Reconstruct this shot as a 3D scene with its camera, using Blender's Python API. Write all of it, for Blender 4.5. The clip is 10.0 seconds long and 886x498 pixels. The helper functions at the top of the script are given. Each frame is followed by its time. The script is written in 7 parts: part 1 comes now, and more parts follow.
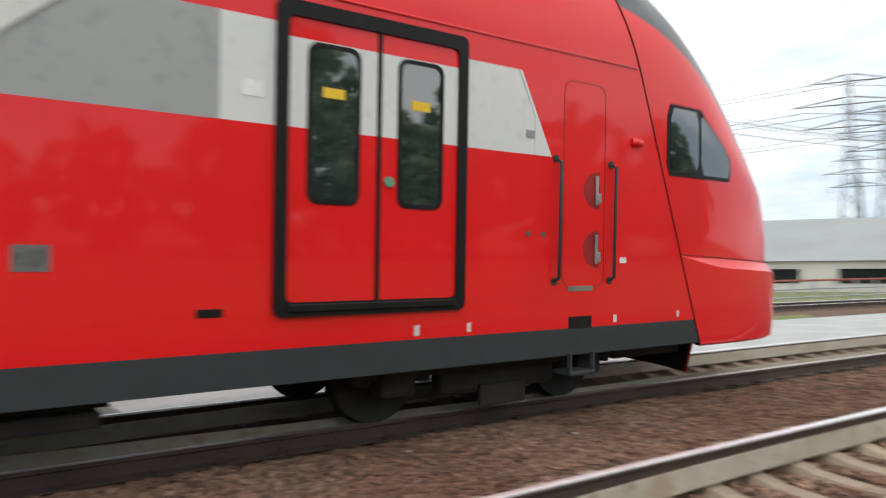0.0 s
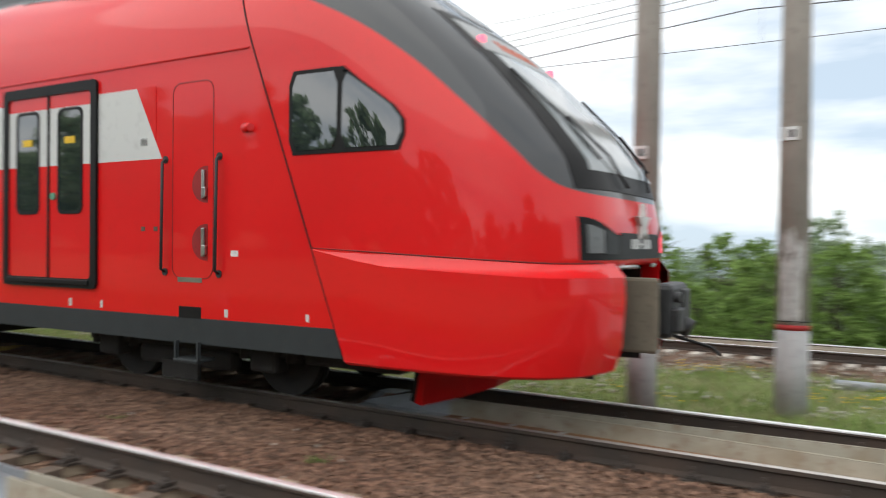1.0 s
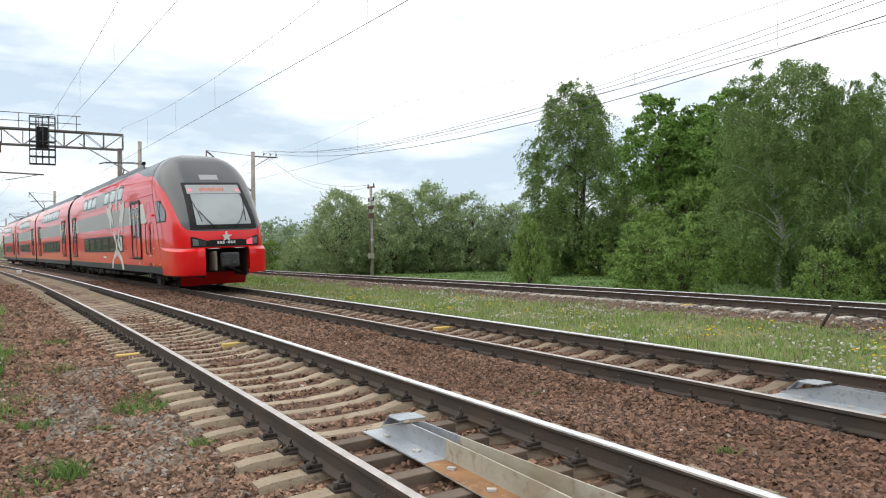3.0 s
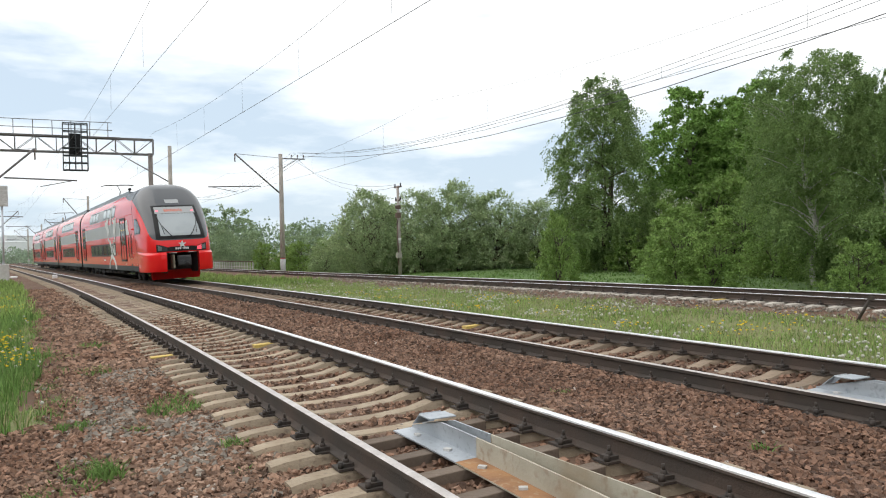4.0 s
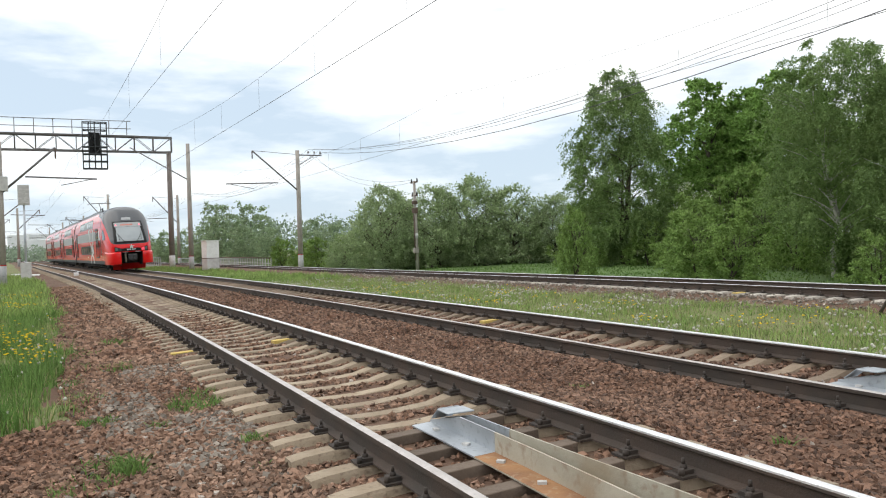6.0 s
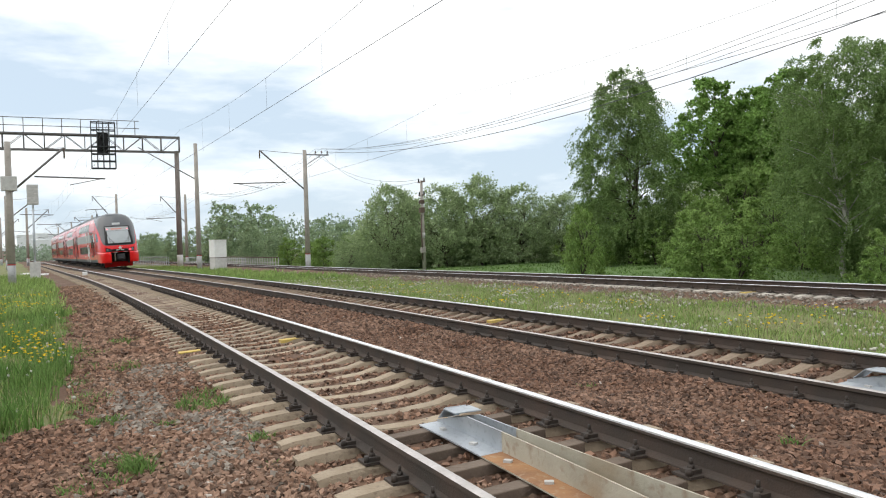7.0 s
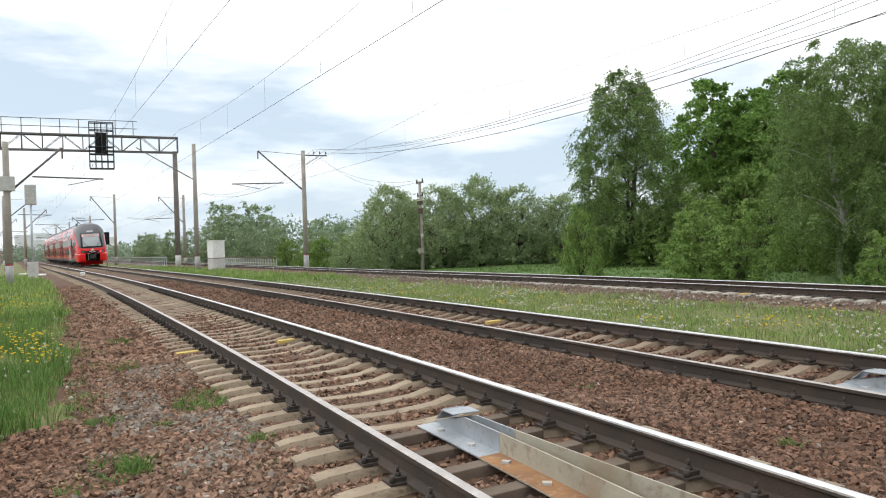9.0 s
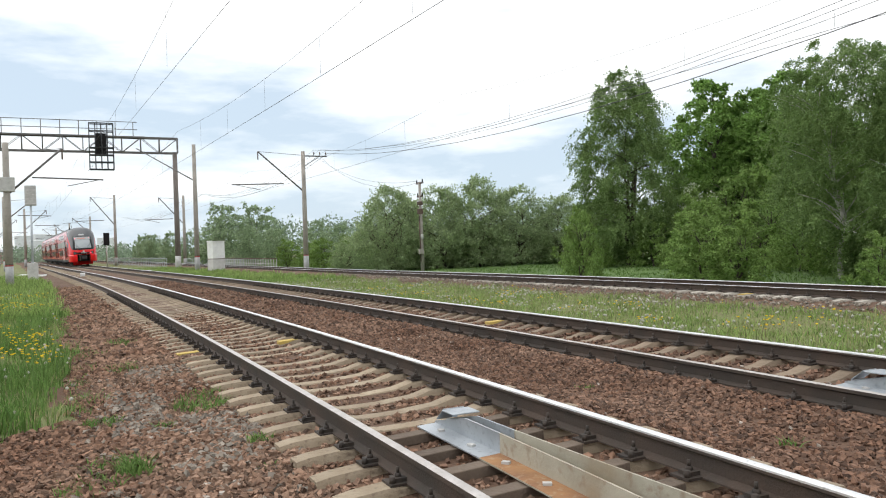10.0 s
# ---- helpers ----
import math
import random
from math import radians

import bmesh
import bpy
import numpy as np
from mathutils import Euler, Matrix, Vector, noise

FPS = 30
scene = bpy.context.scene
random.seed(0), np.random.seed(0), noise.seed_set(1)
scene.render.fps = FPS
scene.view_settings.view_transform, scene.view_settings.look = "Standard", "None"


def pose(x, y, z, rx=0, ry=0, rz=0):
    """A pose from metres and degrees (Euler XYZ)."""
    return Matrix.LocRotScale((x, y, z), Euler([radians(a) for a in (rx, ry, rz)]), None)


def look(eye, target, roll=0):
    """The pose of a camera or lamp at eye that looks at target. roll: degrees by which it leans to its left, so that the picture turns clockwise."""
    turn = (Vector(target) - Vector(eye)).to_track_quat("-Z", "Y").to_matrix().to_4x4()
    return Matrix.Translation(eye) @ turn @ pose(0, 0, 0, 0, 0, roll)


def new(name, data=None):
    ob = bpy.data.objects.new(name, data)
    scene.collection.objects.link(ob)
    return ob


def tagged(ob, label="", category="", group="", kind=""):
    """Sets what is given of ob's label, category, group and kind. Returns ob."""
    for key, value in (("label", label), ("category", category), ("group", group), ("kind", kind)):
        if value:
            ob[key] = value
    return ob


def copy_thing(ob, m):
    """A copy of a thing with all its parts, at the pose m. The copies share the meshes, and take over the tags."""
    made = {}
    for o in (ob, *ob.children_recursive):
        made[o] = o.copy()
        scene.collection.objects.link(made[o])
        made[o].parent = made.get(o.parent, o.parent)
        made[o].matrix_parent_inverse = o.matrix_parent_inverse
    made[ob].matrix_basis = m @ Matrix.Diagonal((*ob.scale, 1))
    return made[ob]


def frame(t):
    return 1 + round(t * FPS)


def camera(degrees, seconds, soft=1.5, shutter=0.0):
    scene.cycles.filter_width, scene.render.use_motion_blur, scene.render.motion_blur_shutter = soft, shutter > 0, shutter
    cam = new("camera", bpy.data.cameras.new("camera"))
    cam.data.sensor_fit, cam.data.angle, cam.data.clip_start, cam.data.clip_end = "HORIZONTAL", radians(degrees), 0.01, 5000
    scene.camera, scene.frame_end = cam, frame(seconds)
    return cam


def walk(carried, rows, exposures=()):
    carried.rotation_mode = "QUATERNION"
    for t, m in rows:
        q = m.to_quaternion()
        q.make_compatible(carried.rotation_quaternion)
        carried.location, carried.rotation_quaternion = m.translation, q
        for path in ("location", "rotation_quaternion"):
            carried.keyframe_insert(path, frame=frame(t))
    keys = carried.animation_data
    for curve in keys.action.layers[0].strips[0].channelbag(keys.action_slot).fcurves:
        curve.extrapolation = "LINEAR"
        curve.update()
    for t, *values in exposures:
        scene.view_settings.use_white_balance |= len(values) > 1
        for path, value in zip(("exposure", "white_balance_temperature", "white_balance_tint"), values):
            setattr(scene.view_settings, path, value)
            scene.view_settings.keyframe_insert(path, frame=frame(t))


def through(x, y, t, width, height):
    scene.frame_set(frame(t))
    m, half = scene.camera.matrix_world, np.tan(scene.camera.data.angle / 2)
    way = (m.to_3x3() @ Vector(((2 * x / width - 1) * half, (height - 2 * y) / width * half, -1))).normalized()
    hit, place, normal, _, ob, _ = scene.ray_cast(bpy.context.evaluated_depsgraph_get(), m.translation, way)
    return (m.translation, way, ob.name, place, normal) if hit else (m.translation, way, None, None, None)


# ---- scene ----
cam = camera(60.0, 10.0, soft=1.1, shutter=0.3)
EYE = 1.4486
ROWS = [
    (0.0, -36.00, 1.53, 0.35), (0.1, -30.00, 1.56, 0.27), (0.3, -16.68, 1.71, -0.23), (0.4, -9.15, 1.98, -0.65), (0.5, -1.45, 2.15, -1.10), (0.6, 5.85, 2.18, -1.48),
    (1.0, 31.99, 1.41, -1.60), (1.2, 41.68, 0.78, -1.80), (1.5, 51.10, 0.35, -1.45), (2.0, 59.24, 0.05, -0.62),
    (2.5, 60.35, -0.05, 0.09), (4.0, 63.22, -0.13, 1.40), (4.5, 63.57, -0.23, 1.60), (5.0, 63.77, -0.28, 1.75),
    (5.5, 64.11, -0.38, 1.81), (7.0, 65.01, -0.49, 1.84), (7.5, 65.06, -0.43, 1.79), (8.0, 65.03, -0.42, 1.79),
    (8.5, 64.93, -0.43, 1.74), (9.0, 64.88, -0.43, 1.75), (9.5, 64.89, -0.43, 1.72), (10.0, 64.88, -0.39, 1.79),
]
walk(cam, [(t, pose(0, 0, EYE, 90 + pitch, roll, yaw)) for t, yaw, pitch, roll in ROWS])

# ---- sky and sun ----
world = bpy.data.worlds.new("overcast")
scene.world = world
world.use_nodes = True
wn, wl = world.node_tree.nodes, world.node_tree.links
wn.clear()
sky = wn.new("ShaderNodeTexSky")
sky.sky_type, sky.sun_disc, sky.sun_elevation, sky.sun_rotation = "NISHITA", False, radians(52), radians(200)
sky_gain = wn.new("ShaderNodeVectorMath")
sky_gain.operation = "SCALE"
sky_gain.inputs["Scale"].default_value = 0.11
wl.new(sky.outputs[0], sky_gain.inputs[0])
wtc, wmap = wn.new("ShaderNodeTexCoord"), wn.new("ShaderNodeMapping")
wmap.inputs["Scale"].default_value = (1.6, 1.6, 6.5)
wmap.inputs["Location"].default_value = (0.4, 0.7, 0.35)
wl.new(wtc.outputs["Generated"], wmap.inputs[0])
cloud = wn.new("ShaderNodeTexNoise")
cloud.inputs["Scale"].default_value, cloud.inputs["Detail"].default_value, cloud.inputs["Roughness"].default_value = 1.3, 7, 0.55
wl.new(wmap.outputs[0], cloud.inputs["Vector"])
cramp = wn.new("ShaderNodeValToRGB")
cramp.color_ramp.elements[0].position, cramp.color_ramp.elements[1].position = 0.36, 0.56
cramp.color_ramp.elements[0].color, cramp.color_ramp.elements[1].color = (0.52, 0.62, 0.72, 1), (1.14, 1.14, 1.12, 1)
wsep, wlow, wsum = wn.new("ShaderNodeSeparateXYZ"), wn.new("ShaderNodeMapRange"), wn.new("ShaderNodeMath")
# the cloud cover thins to a blue-grey haze low over the horizon
wl.new(wtc.outputs["Generated"], wsep.inputs[0])
wl.new(wsep.outputs["Z"], wlow.inputs["Value"])
wlow.inputs["From Min"].default_value, wlow.inputs["From Max"].default_value = 0.03, 0.30
wlow.inputs["To Min"].default_value, wlow.inputs["To Max"].default_value = -0.125, 0.05
wl.new(cloud.outputs[0], wsum.inputs[0])
wl.new(wlow.outputs[0], wsum.inputs[1])
wl.new(wsum.outputs[0], cramp.inputs[0])
wmix = wn.new("ShaderNodeMix")
wmix.data_type = "RGBA"
wmix.inputs["Factor"].default_value = 0.86
wl.new(sky_gain.outputs[0], wmix.inputs["A"])
wl.new(cramp.outputs[0], wmix.inputs["B"])
wbg, wout = wn.new("ShaderNodeBackground"), wn.new("ShaderNodeOutputWorld")
wbg.inputs["Strength"].default_value = 1.0
wl.new(wmix.outputs["Result"], wbg.inputs[0])
wl.new(wbg.outputs[0], wout.inputs[0])
sun = new("sun", bpy.data.lights.new("sun", "SUN"))
sun.data.energy, sun.data.angle, sun.data.color = 0.8, radians(70), (1.0, 0.96, 0.9)
sun.matrix_world = look((-30, -60, 90), (0, 0, 0))
scene.view_settings.exposure = 0.42

# ---- materials ----
MATS = {}


def surf(name, c1, c2=None, scale=4.0, rough=0.7, metal=0.0, bump=0.0, bscale=30.0, c3=None, fine=25.0, coat=0.0,
         vary=0.0, island=0.0, spec=0.5, stretch=(1, 1, 1), streak=None):
    """A procedural surface: a slow stain between c1 and c2, a fine grain towards c3, bump, and variation by piece."""
    if name in MATS:
        return MATS[name]
    m = bpy.data.materials.new(name)
    m.use_nodes = True
    n, l = m.node_tree.nodes, m.node_tree.links
    b = n["Principled BSDF"]
    b.inputs["Roughness"].default_value, b.inputs["Metallic"].default_value = rough, metal
    b.inputs["Coat Weight"].default_value, b.inputs["Coat Roughness"].default_value = coat, 0.04
    b.inputs["Specular IOR Level"].default_value = spec
    c2 = c2 or tuple(v * 0.75 for v in c1)
    c3 = c3 or tuple(v * 0.6 for v in c2)
    tc, mp = n.new("ShaderNodeTexCoord"), n.new("ShaderNodeMapping")
    mp.inputs["Scale"].default_value = stretch
    l.new(tc.outputs["Object"], mp.inputs[0])
    out = None

    def noise_of(sc, lo, hi, detail=5):
        t, r = n.new("ShaderNodeTexNoise"), n.new("ShaderNodeMapRange")
        t.inputs["Scale"].default_value, t.inputs["Detail"].default_value = sc, detail
        l.new(mp.outputs[0], t.inputs["Vector"])
        l.new(t.outputs[0], r.inputs["Value"])
        r.inputs["From Min"].default_value, r.inputs["From Max"].default_value = lo, hi
        return r.outputs[0]

    def mixed(fac, a, bcol):
        x = n.new("ShaderNodeMix")
        x.data_type = "RGBA"
        l.new(fac, x.inputs["Factor"])
        for key, v in (("A", a), ("B", bcol)):
            if isinstance(v, tuple):
                x.inputs[key].default_value = (*v, 1)
            else:
                l.new(v, x.inputs[key])
        return x.outputs["Result"]

    out = mixed(noise_of(scale, 0.35, 0.65), c1, c2)
    out = mixed(noise_of(fine, 0.55, 0.85), out, c3)
    if streak:
        out = mixed(noise_of(streak[0], 0.52, 0.72, 3), out, streak[1])
    if vary or island:
        src = n.new("ShaderNodeObjectInfo").outputs["Random"] if vary else n.new("ShaderNodeNewGeometry").outputs["Random Per Island"]
        amt = vary or island
        r = n.new("ShaderNodeMapRange")
        l.new(src, r.inputs["Value"])
        r.inputs["To Min"].default_value, r.inputs["To Max"].default_value = 1 - amt, 1 + amt
        h = n.new("ShaderNodeHueSaturation")
        l.new(r.outputs[0], h.inputs["Value"])
        l.new(out, h.inputs["Color"])
        out = h.outputs[0]
    l.new(out, b.inputs["Base Color"])
    if bump:
        t, bp = n.new("ShaderNodeTexNoise"), n.new("ShaderNodeBump")
        t.inputs["Scale"].default_value, t.inputs["Detail"].default_value = bscale, 6
        l.new(mp.outputs[0], t.inputs["Vector"])
        l.new(t.outputs[0], bp.inputs["Height"])
        bp.inputs["Strength"].default_value, bp.inputs["Distance"].default_value = bump, 0.02
        l.new(bp.outputs[0], b.inputs["Normal"])
    MATS[name] = m
    return m


def glow(name, colour, strength):
    m = surf(name, colour)
    b = m.node_tree.nodes["Principled BSDF"]
    b.inputs["Emission Color"].default_value, b.inputs["Emission Strength"].default_value = (*colour, 1), strength
    return m


def leafy(name, c1, c2, island=0.35, through=0.38):
    """Leaves: a dull surface that lets part of the light through."""
    m = surf(name, c1, c2, scale=0.6, rough=0.6, fine=3.0, c3=c2, island=island, spec=0.12)
    n, l = m.node_tree.nodes, m.node_tree.links
    b, out = n["Principled BSDF"], n["Material Output"]
    tr, mx = n.new("ShaderNodeBsdfTranslucent"), n.new("ShaderNodeMixShader")
    l.new(b.inputs["Base Color"].links[0].from_socket, tr.inputs["Color"])
    mx.inputs[0].default_value = through
    l.new(b.outputs[0], mx.inputs[1])
    l.new(tr.outputs[0], mx.inputs[2])
    l.new(mx.outputs[0], out.inputs["Surface"])
    return m


RED = surf("red_paint", (0.76, 0.005, 0.007), (0.71, 0.005, 0.007), scale=0.7, rough=0.5, coat=0.75, c3=(0.69, 0.006, 0.007), fine=9, spec=0.2)
SILVER = surf("silver_paint", (0.66, 0.67, 0.66), (0.62, 0.63, 0.625), scale=0.8, rough=0.4, spec=0.35, fine=8, c3=(0.53, 0.535, 0.53))
MIDGREY = surf("grey_film", (0.34, 0.35, 0.35), (0.315, 0.325, 0.325), scale=0.8, rough=0.35, spec=0.35, fine=8, c3=(0.25, 0.26, 0.26))
SKIRT = surf("skirt_paint", (0.038, 0.044, 0.046), (0.034, 0.039, 0.041), rough=0.5, fine=12, spec=0.25, c3=(0.045, 0.046, 0.044))
ROOFGREY = surf("roof_paint", (0.10, 0.105, 0.11), (0.08, 0.085, 0.09), rough=0.35, coat=0.3)
BLACK = surf("black_rubber", (0.008, 0.008, 0.009), (0.012, 0.012, 0.012), rough=0.45, spec=0.2)
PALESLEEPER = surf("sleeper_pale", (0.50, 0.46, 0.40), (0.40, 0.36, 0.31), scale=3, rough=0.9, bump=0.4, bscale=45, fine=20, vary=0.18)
GLASS = surf("tinted_glass", (0.010, 0.014, 0.015), (0.014, 0.018, 0.018), rough=0.03, spec=0.55)
SIDEGLASS = surf("side_glass", (0.018, 0.026, 0.030), (0.014, 0.020, 0.022), scale=1.2, rough=0.02, spec=0.6, c3=(0.012, 0.018, 0.02), fine=2)
SIDEGLASS.node_tree.nodes["Principled BSDF"].inputs["IOR"].default_value = 2.3
# pale base colour stands in for sky mirrored in the windscreen
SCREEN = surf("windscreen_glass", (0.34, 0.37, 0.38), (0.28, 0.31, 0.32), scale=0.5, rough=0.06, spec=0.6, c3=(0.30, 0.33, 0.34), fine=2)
SHADEGLASS = surf("blind_glass", (0.50, 0.56, 0.54), (0.38, 0.44, 0.43), scale=2, rough=0.08, spec=0.7)
WHITE = surf("white_paint", (0.78, 0.78, 0.77), (0.70, 0.70, 0.69), rough=0.45)
STAR = surf("white_film", (0.66, 0.66, 0.64), (0.6, 0.6, 0.58), rough=0.4)
CHROME = surf("bright_metal", (0.55, 0.55, 0.54), (0.4, 0.4, 0.4), rough=0.3, metal=0.9)
YELLOW = surf("yellow_sticker", (0.80, 0.52, 0.02), (0.75, 0.47, 0.02), rough=0.5)
GREEN = surf("green_button", (0.12, 0.32, 0.2), (0.1, 0.28, 0.18), rough=0.4)
UNDER = surf("underframe_dirt", (0.018, 0.0175, 0.017), (0.030, 0.028, 0.026), scale=3, rough=0.85, bump=0.3)
STEEL = surf("rail_head", (0.92, 0.92, 0.92), (0.78, 0.78, 0.79), scale=6, rough=0.48, metal=0.8, stretch=(1, 1, 1), fine=40)
DULLSTEEL = surf("dull_rail_head", (0.62, 0.58, 0.55), (0.50, 0.46, 0.43), scale=6, rough=0.5, metal=0.8, fine=40)
RUST = surf("rail_web", (0.050, 0.040, 0.033), (0.076, 0.052, 0.039), scale=2.0, rough=0.85, bump=0.3, bscale=60, c3=(0.045, 0.035, 0.03), fine=35)
BOLT = surf("greasy_iron", (0.034, 0.028, 0.024), (0.06, 0.044, 0.034), scale=9, rough=0.7)
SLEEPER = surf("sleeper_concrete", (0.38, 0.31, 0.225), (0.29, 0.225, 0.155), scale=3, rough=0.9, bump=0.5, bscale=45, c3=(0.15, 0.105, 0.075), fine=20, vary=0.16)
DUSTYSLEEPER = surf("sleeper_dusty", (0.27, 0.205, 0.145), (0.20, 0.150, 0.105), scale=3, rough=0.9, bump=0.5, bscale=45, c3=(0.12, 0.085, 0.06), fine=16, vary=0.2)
TIMBER = surf("sleeper_dark", (0.115, 0.085, 0.062), (0.165, 0.125, 0.095), scale=2, rough=0.9, bump=0.5, bscale=30, fine=18, vary=0.15)
YSLEEPER = surf("sleeper_yellow", (0.62, 0.45, 0.12), (0.5, 0.36, 0.12), scale=5, rough=0.85, bump=0.3)
STONE = surf("ballast_stone", (0.190, 0.104, 0.066), (0.258, 0.165, 0.114), scale=0.7, rough=0.95, bump=0.5, bscale=60, c3=(0.10, 0.062, 0.047), fine=12, island=0.62)
OILSTONE = surf("oily_stone", (0.150, 0.080, 0.050), (0.208, 0.126, 0.086), scale=0.7, rough=0.9, bump=0.5, bscale=60, c3=(0.07, 0.043, 0.033), fine=12, island=0.6)
PALESTONE = surf("pale_stone", (0.48, 0.42, 0.36), (0.36, 0.31, 0.27), scale=3, rough=0.95, island=0.3, bump=0.4)
GREYSTONE = surf("grey_stone", (0.27, 0.235, 0.195), (0.19, 0.16, 0.13), scale=3, rough=0.95, island=0.4, bump=0.4)
BALLAST = surf("ballast_bed", (0.115, 0.063, 0.039), (0.155, 0.096, 0.064), scale=0.5, rough=1.0, bump=1.0, bscale=22, c3=(0.05, 0.03, 0.024), fine=16)
SOIL = surf("grassy_soil", (0.140, 0.170, 0.055), (0.190, 0.185, 0.085), scale=0.5, rough=1.0, bump=0.8, bscale=14, c3=(0.09, 0.10, 0.04), fine=6)
LAWNSOIL = surf("lawn_soil", (0.085, 0.150, 0.040), (0.120, 0.190, 0.055), scale=0.5, rough=1.0, bump=0.8, bscale=14, c3=(0.06, 0.10, 0.03), fine=6)
GALV = surf("galvanised_steel", (0.47, 0.50, 0.53), (0.38, 0.41, 0.44), scale=3, rough=0.45, metal=0.5, fine=25)
BEIGE = surf("weathered_steel", (0.45, 0.42, 0.34), (0.36, 0.33, 0.26), scale=3, rough=0.75, c3=(0.19, 0.09, 0.04), fine=11, bump=0.25, bscale=30, streak=(2.2, (0.33, 0.27, 0.19)))
RUSTY = surf("orange_rust", (0.36, 0.19, 0.085), (0.24, 0.12, 0.060), scale=5, rough=0.9, bump=0.3, fine=18, c3=(0.42, 0.33, 0.22))
CONCRETE = surf("pole_concrete", (0.36, 0.33, 0.295), (0.29, 0.265, 0.235), scale=1.2, rough=0.9, bump=0.3, bscale=40, fine=9, streak=(0.9, (0.40, 0.36, 0.32)), c3=(0.20, 0.18, 0.16))
LIME = surf("limewash", (0.58, 0.57, 0.55), (0.46, 0.45, 0.44), scale=3, rough=0.9, fine=10)
GREYSTEEL = surf("painted_steel", (0.115, 0.11, 0.11), (0.155, 0.145, 0.14), scale=2, rough=0.6)
RUSTSTEEL = surf("rusty_steel", (0.13, 0.085, 0.065), (0.10, 0.07, 0.055), scale=3, rough=0.8)
WIRE = surf("wire", (0.09, 0.09, 0.095), rough=0.6)
BARK = surf("bark", (0.10, 0.08, 0.06), (0.06, 0.05, 0.04), rough=0.95, bump=0.6, bscale=12)
BIRCHBARK = surf("birch_bark", (0.48, 0.46, 0.42), (0.40, 0.38, 0.34), scale=2, rough=0.9, c3=(0.03, 0.03, 0.03), fine=5, stretch=(1, 1, 4))
LEAF_BIRCH = leafy("birch_leaf", (0.160, 0.243, 0.086), (0.228, 0.322, 0.118), 0.26, 0.36)
LEAF_DARK = leafy("maple_leaf", (0.150, 0.262, 0.062), (0.232, 0.368, 0.100), 0.4, 0.36)
LEAF_WILLOW = leafy("willow_leaf", (0.275, 0.360, 0.175), (0.365, 0.450, 0.245), 0.3, 0.4)
LEAF_LIGHT = leafy("shrub_leaf", (0.175, 0.275, 0.075), (0.26, 0.37, 0.115), 0.4, 0.38)
# mid and far leaves are paled and greyed to stand in for haze
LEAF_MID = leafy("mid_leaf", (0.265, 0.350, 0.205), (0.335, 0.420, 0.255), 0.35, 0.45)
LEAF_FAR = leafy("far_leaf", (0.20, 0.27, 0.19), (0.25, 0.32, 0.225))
BLOSSOM = leafy("blossom", (0.72, 0.74, 0.60), (0.62, 0.66, 0.48), 0.2)
LAWN = leafy("lawn_blade", (0.115, 0.205, 0.055), (0.160, 0.250, 0.075), 0.3)
LUSH = leafy("lush_blade", (0.115, 0.210, 0.055), (0.180, 0.280, 0.085), 0.4)
GRASS = leafy("grass_blade", (0.185, 0.295, 0.078), (0.280, 0.360, 0.128), 0.5)
DRYGRASS = leafy("dry_grass", (0.36, 0.33, 0.18), (0.30, 0.30, 0.15), 0.4)
PUFF = surf("dandelion_puff", (0.56, 0.55, 0.48), (0.40, 0.40, 0.33), rough=1.0)
DANDELION = surf("dandelion_flower", (0.85, 0.58, 0.01), (0.75, 0.5, 0.01), rough=0.8)
CAB = surf("cabinet_paint", (0.84, 0.84, 0.83), (0.76, 0.76, 0.75), rough=0.6)
CABDIRT = surf("cabinet_base", (0.62, 0.60, 0.59), (0.50, 0.48, 0.47), rough=0.7)
WALLGREY = surf("sheet_wall", (0.33, 0.35, 0.35), (0.29, 0.31, 0.31), scale=0.2, rough=0.7)
TAIL = glow("tail_light", (1.0, 0.12, 0.18), 1.6)
TAILDIM = glow("tail_lamp_glass", (0.9, 0.08, 0.12), 0.7)
AMBER = glow("matrix_display", (0.62, 0.20, 0.14), 0.02)

# ---- mesh helpers ----


def put(bm, m=None):
    me = bpy.data.meshes.new("mesh")
    bm.normal_update()
    bm.to_mesh(me)
    bm.free()
    return me


def part(name, bm, material, parent=None, label="", smooth=False):
    """Links a bmesh, or a finished mesh, as one object under a thing or part."""
    me = bm if isinstance(bm, bpy.types.Mesh) else put(bm)
    me.name = name
    if not me.materials:
        for mt in material if isinstance(material, (list, tuple)) else [material]:
            me.materials.append(mt)
    if smooth:
        me.shade_smooth()
    ob = new(name, me)
    if parent is not None:
        ob.parent = parent
    if label:
        ob["label"] = label
    return ob


def thing(name, label, category, m=None, group="", kind=""):
    ob = new(name)
    ob.empty_display_size = 0.2
    if m is not None:
        ob.matrix_basis = m
    return tagged(ob, label, category, group, kind)


